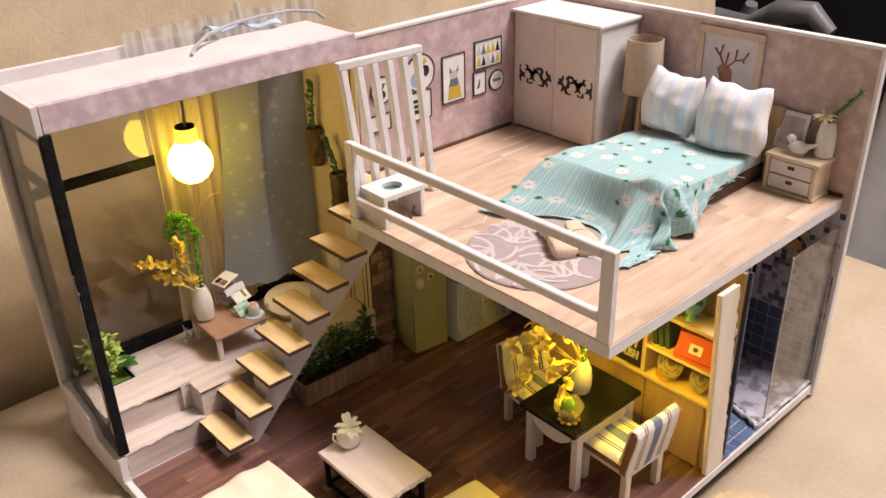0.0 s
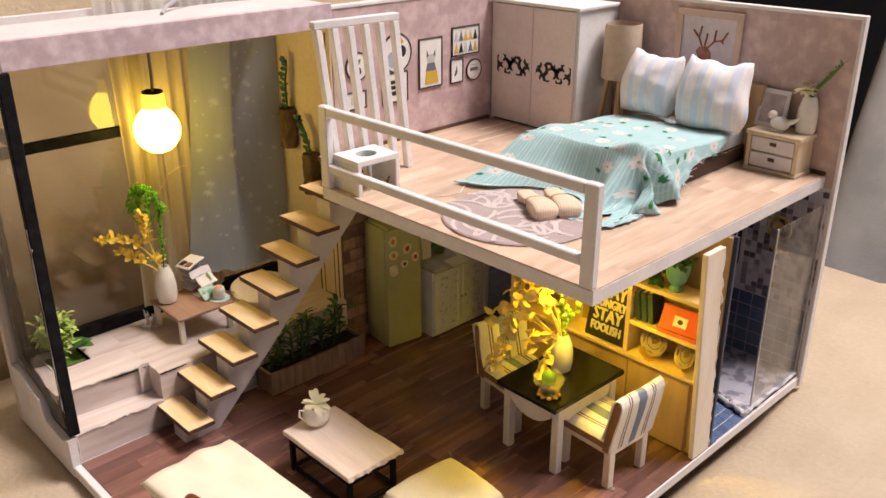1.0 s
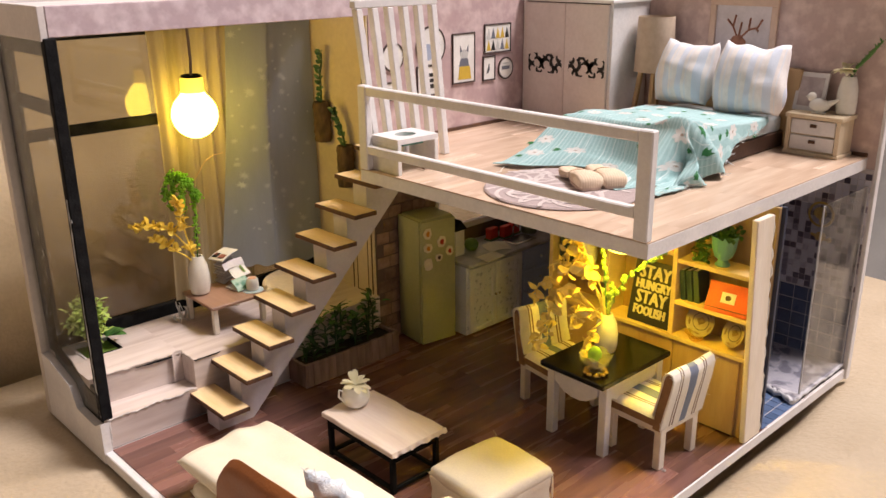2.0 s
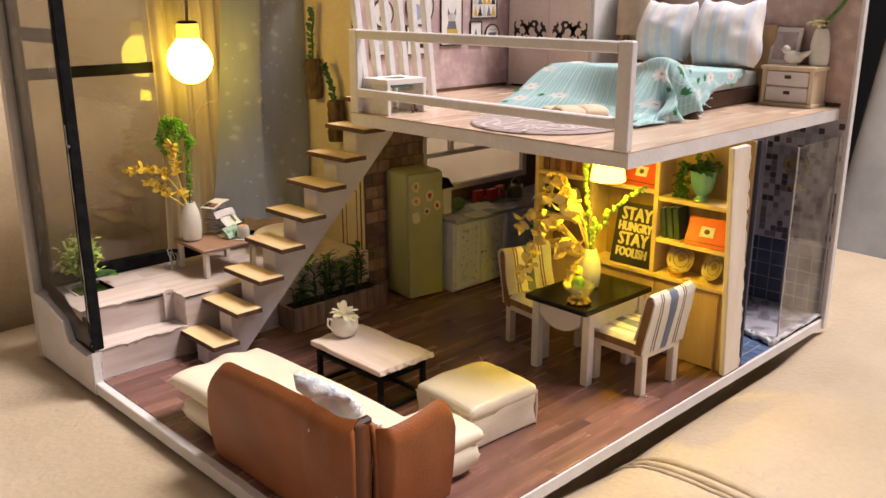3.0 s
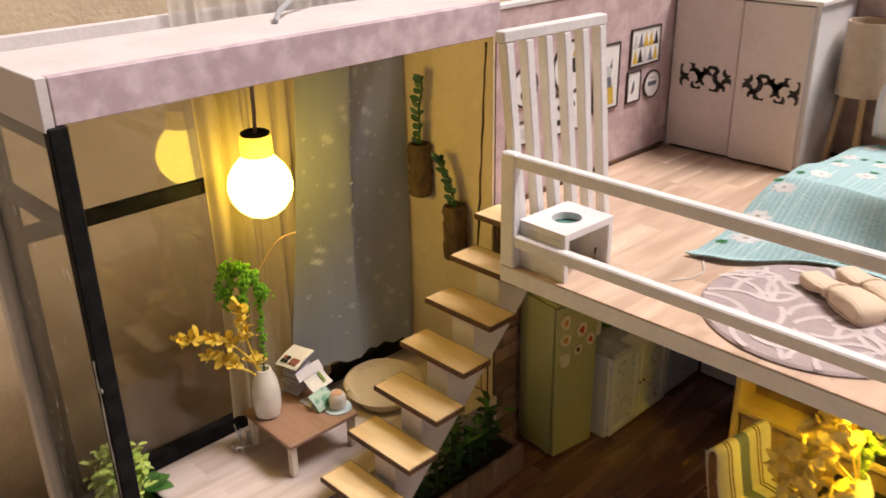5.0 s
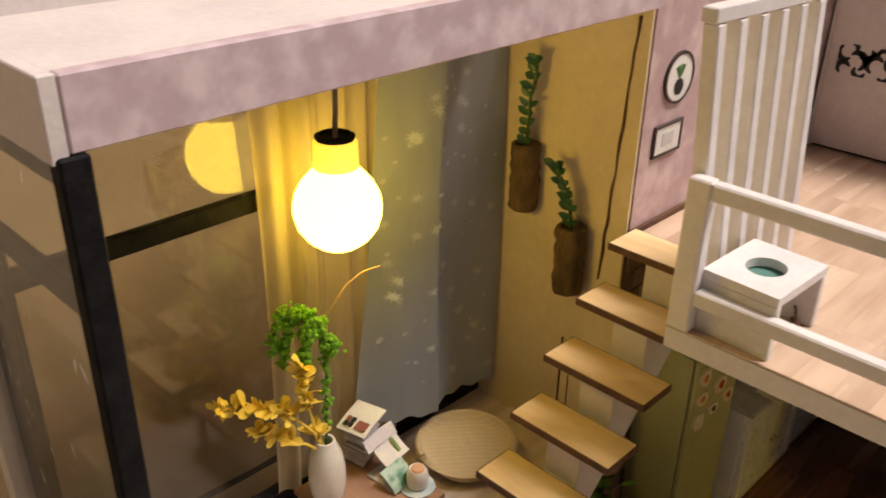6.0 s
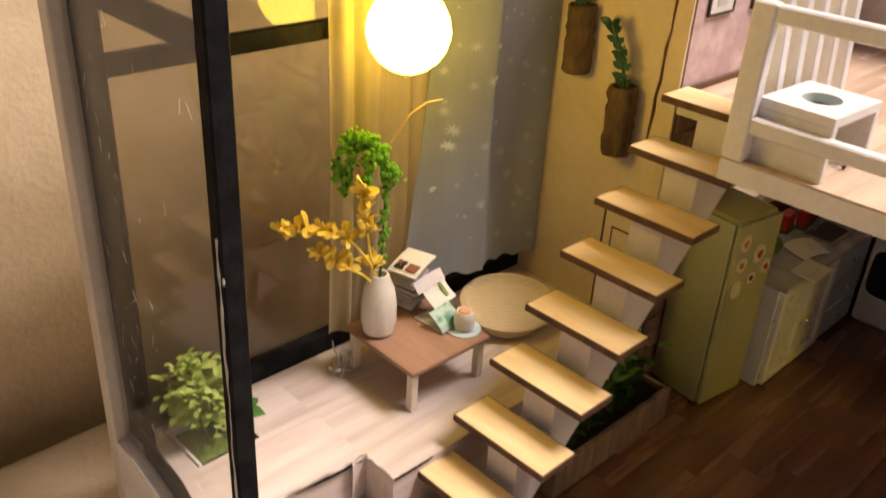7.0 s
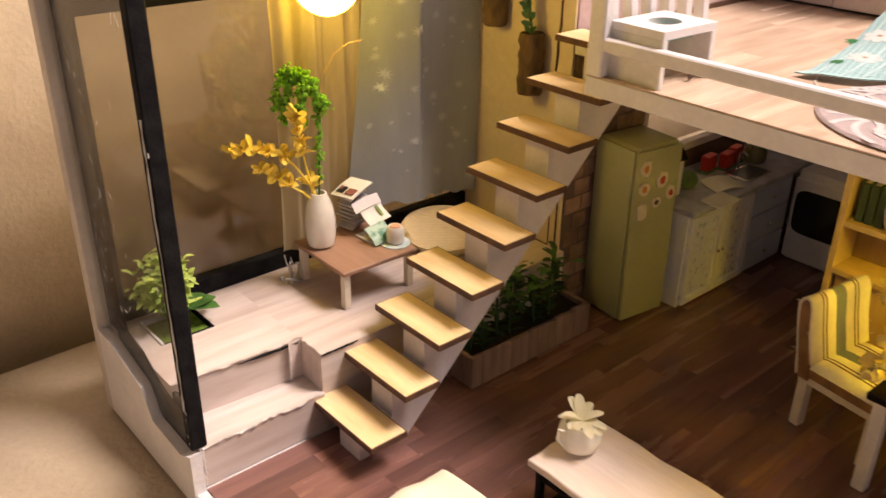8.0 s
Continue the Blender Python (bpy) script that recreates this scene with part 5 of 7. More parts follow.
# hanging log planters
def log(at, h, r, seed, leaves):
    rnd = random.Random(seed)
    t = thing("log_planter", "bark-covered log planter with a green succulent on the wall", "planter", at, 0, "log planters on the cream wall", tilt=(rnd.uniform(-2, 2), 0))
    bm = lathe(B(), [(r * 0.9, 0), (r, 0.8)] + [(r * (1.02 - 0.04 * (q % 2)), 0.8 + (h - 1.4) * q / 9) for q in range(1, 9)] + [(r, h - 0.6), (r * 0.9, h), (r * 0.7, h), (r * 0.6, h - 1.2)], seg=22)
    for v in bm.verts:
        k = 1 + 0.16 * noise.noise(v.co * 0.45 + Vector((seed, 0, 0)))
        v.co.x *= k
        v.co.y *= k
    part("log", bm, BARK, t, angle=70)
    lb, sb = B(), B()
    tops = [Vector(p) for p in leaves]
    tube(sb, [(0, 0, h - 1.2)] + [p + Vector((0, 0, h)) for p in tops], 0.5, 6)
    for i in range(len(tops) * 2 + 2):
        s = i / 2.4
        k = min(int(s), len(tops) - 2)
        p = tops[k].lerp(tops[k + 1], min(s - k, 1)) + Vector((0, 0, h))
        for side in (-1, 1):
            leaf(lb, p, (-0.45 + rnd.uniform(-0.4, 0.3), side * rnd.uniform(0.6, 1), rnd.uniform(0.4, 0.9)), rnd.uniform(2.8, 3.9), rnd.uniform(1.7, 2.2), up=(-1, rnd.uniform(-0.8, 0.2), rnd.uniform(0.2, 0.9)), bend=0.1)
    part("stem", sb, DARKLEAF, t)
    part("succulent_leaves", lb, mat("deep_green_succulent", (0.045, 0.13, 0.055), (0.025, 0.075, 0.03), 200, 0.4, 0.1, 900), t, angle=80)


log((129.5, 194.0, 93.5), 18.5, 3.9, 3, [(0, 0, 0), (0, -0.5, 6), (-0.5, -1, 12), (0, -2.2, 18), (0, -2.2, 22)])
log((129.3, 177.2, 75), 19, 4.0, 8, [(0, 0, 0), (-0.3, 0.8, 5), (-0.6, 1.8, 9), (-0.8, 4.2, 13), (-0.8, 5.5, 15)])

# hanging bulb
bl = thing("hanging_bulb", "lit round pendant bulb on a thin cord", "lamp", (64.3, 191.4, 0))
bl.scale = (0.965, 0.965, 1)
part("globe", lathe(B(), [(0.2, 105.2), (2.4, 105.4), (4.8, 106.4), (7.0, 108.1), (8.8, 110.6), (9.6, 113.2), (9.7, 115.2), (9.2, 117.8), (7.8, 120.4), (6.2, 122.2), (5.2, 123.2), (4.8, 124.0)], seg=48, close=False), glow("lit_globe", (1.0, 0.68, 0.075), 15.5), bl, "glowing round globe")
part("neck", lathe(B(), [(4.9, 124.0), (4.8, 125.5), (4.7, 129.2), (4.2, 129.9)], seg=24, close=False), glow("lit_neck", (1.0, 0.62, 0.02), 1.6), bl, "yellow glowing neck")
part("cap", lathe(B(), [(4.2, 129.7), (4.3, 130.6), (3.4, 131), (3.0, 130.2), (0.3, 130.2)], seg=20), BLACK, bl, "black socket ring")
part("cord", tube(B(), [(0, 0, 130), (0.6, 0.2, 136), (0.5, 0, 144), (0.1, 0, 151.9)], 0.6, 6), mat("grey_brown_wire", (0.16, 0.12, 0.10)), bl)


# curtains
def veil(u, v):
    x = 55.0 + 41 * u
    fold = 1.5 * math.sin(u * 31 + 0.9 * math.sin(v * 3) + 1.2 * math.sin(u * 9)) + 0.5 * math.sin(u * 71 + 2 * v)
    return (x - 1.0 * v * (1 - u) + 3.5 * math.sin(v * 2.6) * (1 - u) * 0.8, 208.6 + fold, 151 - 121 * v)


def blue(u, v):
    left = 90.5 - 9 * v - 4 * v * v
    right = 132.0 - 1.0 * v
    x = left + (right - left) * u
    # a sharp ridge stands forward beside the bulb and shades the rest of the cloth
    d = u - 0.42 + 0.03 * math.sin(v * 4)
    ridge = -7.6 - 21.0 * d if d < 0 else -1.6 - 6.0 * math.exp(-d / 0.06) - 3.0 * max(0.0, u - 0.6)
    fold = ridge * (0.6 + 0.4 * v) + 0.5 * math.sin(u * 17 + 1.5 * v) * v + 0.8 * noise.noise(Vector((u * 3, v * 2.5, 4)))
    sag = 3.0 * v * v * (1 - u)
    return (x, 205.8 + fold - sag, 151 - (108.5 + 9 * u + 0.6 * math.sin(u * 40)) * v)


cu = thing("sheer_curtain", "gauzy cream sheer curtain at the balcony window", "curtain", (0, 0, 0))
part("cloth", sheet(B(), veil, 90, 24, 0.12), sheer("cream_gauze", (0.72, 0.63, 0.44), 0.52), cu, angle=80)
cu = thing("star_curtain", "grey-blue curtain printed with pale stars", "curtain", (0, 0, 0))
part("cloth", sheet(B(), blue, 60, 40, 0.25), sheer("grey_blue_cotton", (0.50, 0.54, 0.60), 0.88), cu, angle=80)
bm = B()
rnd = random.Random(12)
for k in range(80):
    u, v, r = rnd.uniform(0.05, 0.95), rnd.uniform(0.04, 0.95), rnd.choice((0.5, 0.6, 0.7, 1.7, 2.2))
    print_on(bm, blue, u, v, star(8 if r > 1 else 6, r * (0.35 if r > 1 else 0.8), r, 1 / 36, 1 / 118, rnd.random()), -0.45)
part("star_print", bm, mat("pale_star_print", (0.58, 0.61, 0.63), (0.53, 0.57, 0.61), 300, 0.9, 0.2, 1500), cu, "pale star prints", smooth=False)

# ---- plant trough under the stairs ----
pt = thing("plant_trough", "wooden trough of dark green plants under the stairs", "planter", (80.3, 147.5, 0))
TROUGH = mat("rough_brown_print", (0.30, 0.205, 0.185), (0.18, 0.115, 0.10), 160, 0.7, 0.2, 700, (2, 2, 0.3), vary=0.1)
rnd = random.Random(8)
for k in range(13):
    part("board", box(B(), 4.04 * k + 0.05, 4.04 * (k + 1) - 0.05, -0.1 * rnd.random(), 1.6, 0, 10.5 + rnd.uniform(-0.25, 0.25), 0.15), TROUGH, pt)
part("side", box(B(), 0, 1.6, 1.6, 12.8, 0, 10.5, 0.2), TROUGH, pt)
part("side", box(B(), 50.9, 52.5, 1.6, 12.8, 0, 10.5, 0.2), TROUGH, pt)
part("soil", box(B(), 1.6, 50.9, 1.6, 13, 0.1, 8.8, 0), SOIL, pt, smooth=False)
lb, sb = B(), B()
rnd = random.Random(77)
for k in range(12):
    x, y = 4 + 42 * k / 11 + rnd.uniform(-1.5, 1.5), rnd.uniform(4, 12)
    h = rnd.uniform(7, 21) * (0.75 if k < 3 else 1)
    tube(sb, [(x, y, 8.5), (x + rnd.uniform(-1, 1), y, 8.5 + h * 0.6), (x + rnd.uniform(-1.5, 1.5), y + rnd.uniform(-1, 1), 8.5 + h)], 0.4, 5)
    for j in range(16):
        s = j / 16
        a = rnd.random() * 6.28
        leaf(lb, (x, y, 8.5 + h * (0.1 + 0.95 * s)), (math.cos(a), math.sin(a) * 0.8 - 0.2, rnd.uniform(0.3, 1.2)), rnd.uniform(3.2, 5.4), rnd.uniform(1.4, 2.3))
part("stem", sb, DARKLEAF, pt)
part("foliage", lb, DARKLEAF, pt, "dark green pointed leaves", angle=80)
lb = B()
for k in range(56):
    a = rnd.random() * 6.28
    leaf(lb, (rnd.uniform(10, 46), rnd.uniform(3, 11), rnd.uniform(15, 29)), (math.cos(a), math.sin(a) * 0.8 - 0.2, rnd.uniform(0.2, 1.0)), rnd.uniform(3.4, 5.4), rnd.uniform(1.6, 2.4))
part("young_leaves", lb, LEAF, pt, "fresh green young leaves", angle=80)

# ---- kitchen ----
fr = thing("refrigerator", "olive green retro refrigerator with magnets", "refrigerator", (155.1, 154.2, 0), -8)
part("body", box(B(), -8.6, 10, -11, 6.6, 0.4, 62, 1.8, 3), FRIDGE, fr)
part("door", box(B(), -10, -8.7, -10.8, 6.4, 1, 61.2, 0.6, 2), FRIDGE, fr, "side panel")
part("door", box(B(), -9.6, 9.6, -12.4, -11.1, 1, 61.2, 0.6, 2), FRIDGE, fr, "single tall door")
MAG = [mat("red_enamel", (0.45, 0.04, 0.03)), mat("orange_enamel", (0.6, 0.25, 0.05)), mat("cream_enamel", (0.76, 0.70, 0.58)), mat("dark_enamel", (0.07, 0.05, 0.04))]
# magnets: a pale die-cut plate with a coloured figure on it
for i, (x, z, w, h, c, turn_) in enumerate(((-6.2, 55.5, 4.2, 5.4, 2, 6), (-6.0, 48.6, 4.6, 4.4, 1, 0), (-6.0, 40.8, 4.4, 5.8, 2, -8), (1.6, 50.4, 4.8, 5.6, 0, 12), (0.0, 43.0, 3.8, 3.6, 3, 20), (6.0, 45.2, 4.0, 4.6, 0, -14))):
    n = 6 + i % 3
    mg = part("magnet", prism(B(), [(w / 2 * math.cos(6.283 * k / n) * (1 + 0.16 * (k % 2)), h / 2 * math.sin(6.283 * k / n) * (1 + 0.12 * ((k + i) % 2))) for k in range(n)], "y", -0.6, 0), MAG[2], fr, "small die-cut magnet", smooth=False)
    mg.matrix_basis = pose(x * M, -12.4 * M, z * M, 0, turn_, 0)
    part("figure", prism(B(), [(w * 0.25 * math.cos(6.283 * k / 9) * (1 - 0.35 * (k % 3 == 0)), h * 0.25 * math.sin(6.283 * k / 9)) for k in range(9)], "y", -0.8, -0.6), MAG[c] if c != 2 else MAG[(i // 2) % 2 + 1], mg, smooth=False)

# Cabinet paints are bluer than their own tone: cool light put into colour.
CABM = mat("cool_lit_white_paint", (0.80, 0.82, 0.92), (0.73, 0.75, 0.87), 90, 0.6, 0.15, 700)
DRAWERM = mat("cool_lit_blue_paint", (0.54, 0.64, 0.92), (0.47, 0.57, 0.85), 90, 0.6, 0.15, 700)
CABP = mat("cool_lit_sprigged_paper", (0.76, 0.79, 0.92), (0.42, 0.46, 0.62), 420, 0.65, 0.1, 900, lo=0.33, hi=0.45)


def cabinet(x0, x1, y0, y1, drawers):
    t = thing("kitchen_cabinet", "pale kitchen cabinet with sprigged panels, tinted blue as if cool-lit" if not drawers else "pale blue kitchen cabinet with drawers, made bluer as if cool-lit", "cabinet", (x0, y0, 0), 0, "kitchen cabinets")
    w = x1 - x0
    part("body", box(B(), 0, w, 1.2, y1 - y0, 0.2, 35.3, 0.2), DRAWERM if drawers else CABM, t)
    if drawers:
        for i in range(3):
            d = part("drawer", box(B(), 0.8, w - 0.8, 0, 1.2, 1.6 + 11.1 * i, 12.1 + 11.1 * i, 0.3), DRAWERM, t)
            part("knob", ball(B(), (w / 2, -0.6, 6.9 + 11.1 * i), 0.7, seg=8), CHROME, d)
    else:
        n = 1 if w < 16 else 2
        for i in range(n):
            a, b = 0.6 + i * (w - 1.2) / n, 0.4 + (i + 1) * (w - 1.2) / n
            d = part("door", box(B(), a, b, 0.5, 1.2, 1.4, 34.4, 0.1), CABP, t, "door panel with small sprigs")
            for q in ((a, a + 2.6, 1.4, 34.4), (b - 2.6, b, 1.4, 34.4), (a + 2.6, b - 2.6, 1.4, 4.0), (a + 2.6, b - 2.6, 31.8, 34.4)):
                part("rail", box(B(), q[0], q[1], -0.7, 0.7, q[2], q[3], 0.3), CABM, d)
            part("knob", ball(B(), (b - 1.2 if i == 0 else a + 1.2, -1.3, 18), 0.7, seg=8), CHROME, d)
    return t


cabinet(167, 205.6, 136.2, 162.6, False)
cabinet(205.8, 232.6, 136.2, 162.6, True)
# Worktop tone shifted to blue for the same painted cool light.
solo("worktop", box(B(), 166.2, 261.5, 134.8, 162.5, 35.4, 37.2, 0.3), mat("cool_lit_mottled_worktop", (0.52, 0.53, 0.64), (0.33, 0.34, 0.42), 160, 0.45, 0.1, 700), "mottled grey-brown kitchen worktop", "worktop")
ov = thing("oven", "white kitchen range with a dark oven window", "oven", (232.2, 103.6, 0))
# White enamel with a blue tint that stands in for cool light.
OVENW = mat("cool_lit_enamel", (0.80, 0.82, 0.92), (0.74, 0.76, 0.87), 60, 0.35, 0.05, 600)
part("body", box(B(), 1, 29, 0, 31.0, 0.2, 36.6, 0.3), OVENW, ov)
dr = part("door", box(B(), 0, 1, 1, 31.6, 1.2, 33.4, 0.3), OVENW, ov)
part("glass", prism(B(), [(18.85 + math.copysign(abs(math.cos(a)) ** 0.35, math.cos(a)) * 11.3, 20.75 + math.copysign(abs(math.sin(a)) ** 0.35, math.sin(a)) * 8.8) for a in [6.2832 * (k + 0.5) / 32 for k in range(32)]], "x", -0.25, 0), mat("dark_oven_glass", (0.012, 0.012, 0.014), None, 80, 0.12, 0, 500), dr, "dark oven window")
for x, y, w, h in ((203, 155, 6.4, 6.2), (210.5, 152.5, 6.0, 6.2), (218, 153.5, 5.8, 6.6)):
    cn = thing("food_carton", "small red food carton on the worktop", "carton", (x, y, 37.2), 6)
    part("carton", box(B(), -w / 2, w / 2, -1.6, 1.6, 0.4, h, 0.2), mat("red_print_card", (0.50, 0.03, 0.025)), cn)
    part("tray", box(B(), -w / 2 - 0.6, w / 2 + 0.6, -2.2, 2.2, 0, 0.8, 0.2), mat("green_print_card", (0.06, 0.16, 0.05)), cn, "green tray foot")
kt = thing("kettle", "dull olive kettle with a looped handle", "kettle", (226, 150, 37.2))
part("pot", lathe(B(), [(4, 0), (4.4, 1), (4.2, 4), (3, 6.2), (1, 7), (0.2, 7.2)], seg=18), mat("olive_metal", (0.22, 0.22, 0.13), None, 100, 0.35, 0.05, 500, metal=0.6), kt)
part("handle", tube(B(), [(-3.4, 0, 5), (-2.8, 0, 9), (0, 0, 10.6), (2.8, 0, 9), (3.4, 0, 5)], 0.4, 6), CHROME, kt)
part("spout", tube(B(), [(3.6, 0, 2.6), (5.4, 0, 4), (6.2, 0, 6)], [0.9, 0.7, 0.5], 8), CHROME, kt)
solo("cabbage", ball(B(), (0, 0, 3.2), 3.6, 1, 1, 0.9, 14), mat("leaf_green_skin", (0.13, 0.22, 0.05), (0.08, 0.15, 0.03), 300, 0.6, 0.6, 900), "green cabbage beside the refrigerator", "vegetable", (183, 150, 37.2))
lant = thing("toy_lantern", "small dark house-shaped lantern beside the refrigerator", "lantern", (173.5, 151, 37.2))
part("body", box(B(), -3, 3, -3, 3, 0, 13, 0.3), PAPER, lant)
part("roof", prism(B(), [(-4, 13), (4, 13), (0, 18)], "y", -3.6, 3.6), BLACK, lant, "black gabled roof", smooth=False)
part("window", box(B(), -3.2, -3.0, -1.6, 1.6, 6, 11, 0.1), INK, lant)
solo("paper_sheet", prism(B(), [(0, 0), (12, -1), (13, 7), (1, 8)], "z", 0, 0.5), PAPER, "loose white card over the worktop edge", "paper", (176, 131.5, 37.3), 6, tilt=(2, 0), smooth=False)
solo("paper_sheet", sheet(B(), lambda u, v: (14 * u, 9 * v, 0.8 * math.sin(u * 4) + 1.2 * v * v), 10, 6, 0.25), PAPER, "crumpled white card beside the sink", "paper", (187, 140, 37.6), -12, angle=80)
sk = thing("sink", "steel sink basin with a tap", "sink", (212, 144, 37.2))
part("rim", box(B(), -8, 8, -5, 5, 0, 0.6, 0.2), CHROME, sk)
part("basin", box(B(), -6.5, 6.5, -3.8, 3.8, 0.55, 0.75, 0), mat("dark_steel", (0.12, 0.12, 0.13), None, 100, 0.3, 0, 500, metal=0.8), sk)
part("tap", tube(B(), [(0, 4.6, 0.5), (0, 4.6, 6), (0, 3, 7.5), (0, 1, 6.5)], 0.5, 8), CHROME, sk)

# ---- bedroom ----
wd = thing("wardrobe", "white two-door wardrobe with scrolled cut-outs", "wardrobe", (231, 108, LOFT))
WARD = mat("warm_white_board", (0.73, 0.66, 0.63), (0.68, 0.60, 0.57), 90, 0.5, 0.15, 600)
part("side_panel", box(B(), 1.5, 30.6, 0, 2, 0.1, 58.6, 0.2), WHITE, wd)
part("side_panel", box(B(), 1.5, 30.6, 52.4, 54.2, 0.1, 58.6, 0.2), WHITE, wd)
part("body", box(B(), 2.6, 30.4, 2, 52.4, 0.1, 58.4, 0), INK, wd, "dark interior", smooth=False)
part("top", box(B(), -0.6, 30.8, -1.2, 54.6, 58.6, 60.2, 0.3), WHITE, wd)


def scroll(cx, cz, r, a0, a1, w):
    """One curling cut-out stroke, thick in the middle and pointed at its ends."""
    bm, n, ring = B(), 12, []
    for i in range(n + 1):
        a = a0 + (a1 - a0) * i / n
        ww = w * (0.25 + 0.75 * math.sin(math.pi * (i + 0.6) / (n + 1.2)))
        ring.append([bm.verts.new((x, max(-10.6, min(10.6, cx + (r + s * ww) * math.cos(a))), max(-4.7, min(4.7, cz + (r + s * ww) * math.sin(a))))) for s, x in ((-0.5, 0), (0.5, 0), (0.5, -0.12), (-0.5, -0.12))])
    for p, q in zip(ring, ring[1:]):
        for k in range(4):
            bm.faces.new((p[k], p[(k + 1) % 4], q[(k + 1) % 4], q[k]))
    bmesh.ops.recalc_face_normals(bm, faces=bm.faces[:])
    return bm


STROKES = [(-8.2, 1.8, 1.9, 2.0, 5.6, 1.5), (-8.0, -2.6, 1.6, 0.3, 4.2, 1.4), (-4.6, -0.2, 2.3, -1.2, 2.4, 1.7), (-3.4, -3.0, 1.5, 2.4, 6.2, 1.4), (-2.2, 2.6, 1.7, 3.0, 6.6, 1.5),
           (0.6, -0.4, 2.2, 0.6, 4.4, 1.7), (2.6, 2.4, 1.7, -0.6, 3.0, 1.5), (3.6, -2.8, 1.6, -2.6, 1.2, 1.5), (6.0, 0.8, 2.2, 1.8, 5.2, 1.7), (8.8, -1.8, 1.9, -0.4, 3.6, 1.6)]
STROKES += [(8.6, 2.9, 1.3, 2.4, 5.6, 1.4), (6.4, -3.4, 1.2, -0.5, 2.6, 1.3), (-6.2, 3.4, 1.1, -1.2, 2.0, 1.2), (0.2, 3.6, 1.0, 3.0, 6.4, 1.2), (-9.8, -0.4, 1.0, 1.2, 4.4, 1.2)]
for i, (y0, y1) in enumerate(((1.6, 26.8), (27.4, 53.0))):
    dr = part("door", box(B(), 0.4 + 0.7 * i, 1.9 + 0.5 * i, y0, y1, 1, 58, 0.25), WARD, wd, "sliding door with a scrolled cut-out")
    for cx, cz, r, a0, a1, w in STROKES:
        ob = part("cutout", scroll((1 - 2 * i) * cx * 1.04, cz * 1.05, r * 1.1, a0 if i == 0 else math.pi - a1, a1 if i == 0 else math.pi - a0, w * 1.2), INK, dr, smooth=False)
        ob.location = ((0.38 + 0.7 * i) * M, ((y0 + y1) / 2 - 0.8) * M, 29.0 * M)

bed = thing("bed", "low wooden bed with a pale mattress", "bed", (172, 33, LOFT))
part("frame", box(B(), 10, 86, 1, 52, 0.3, 7, 0.4), mat("dark_brown_wood", (0.10, 0.052, 0.03), (0.06, 0.03, 0.02), 120, 0.6, 0.2, 700), bed)
part("mattress", box(B(), 8, 84, 1.5, 51.5, 7, 13.6, 1.4, 3), mat("pale_ticking", (0.62, 0.66, 0.66)), bed)
part("headboard", box(B(), 85.5, 88.5, -4, 55, 0.2, 33.5, 0.4), OAK, bed, "plain light wood headboard")


def ease(k):
    k = max(0.0, min(1.0, k))
    return k * k * (3 - 2 * k)


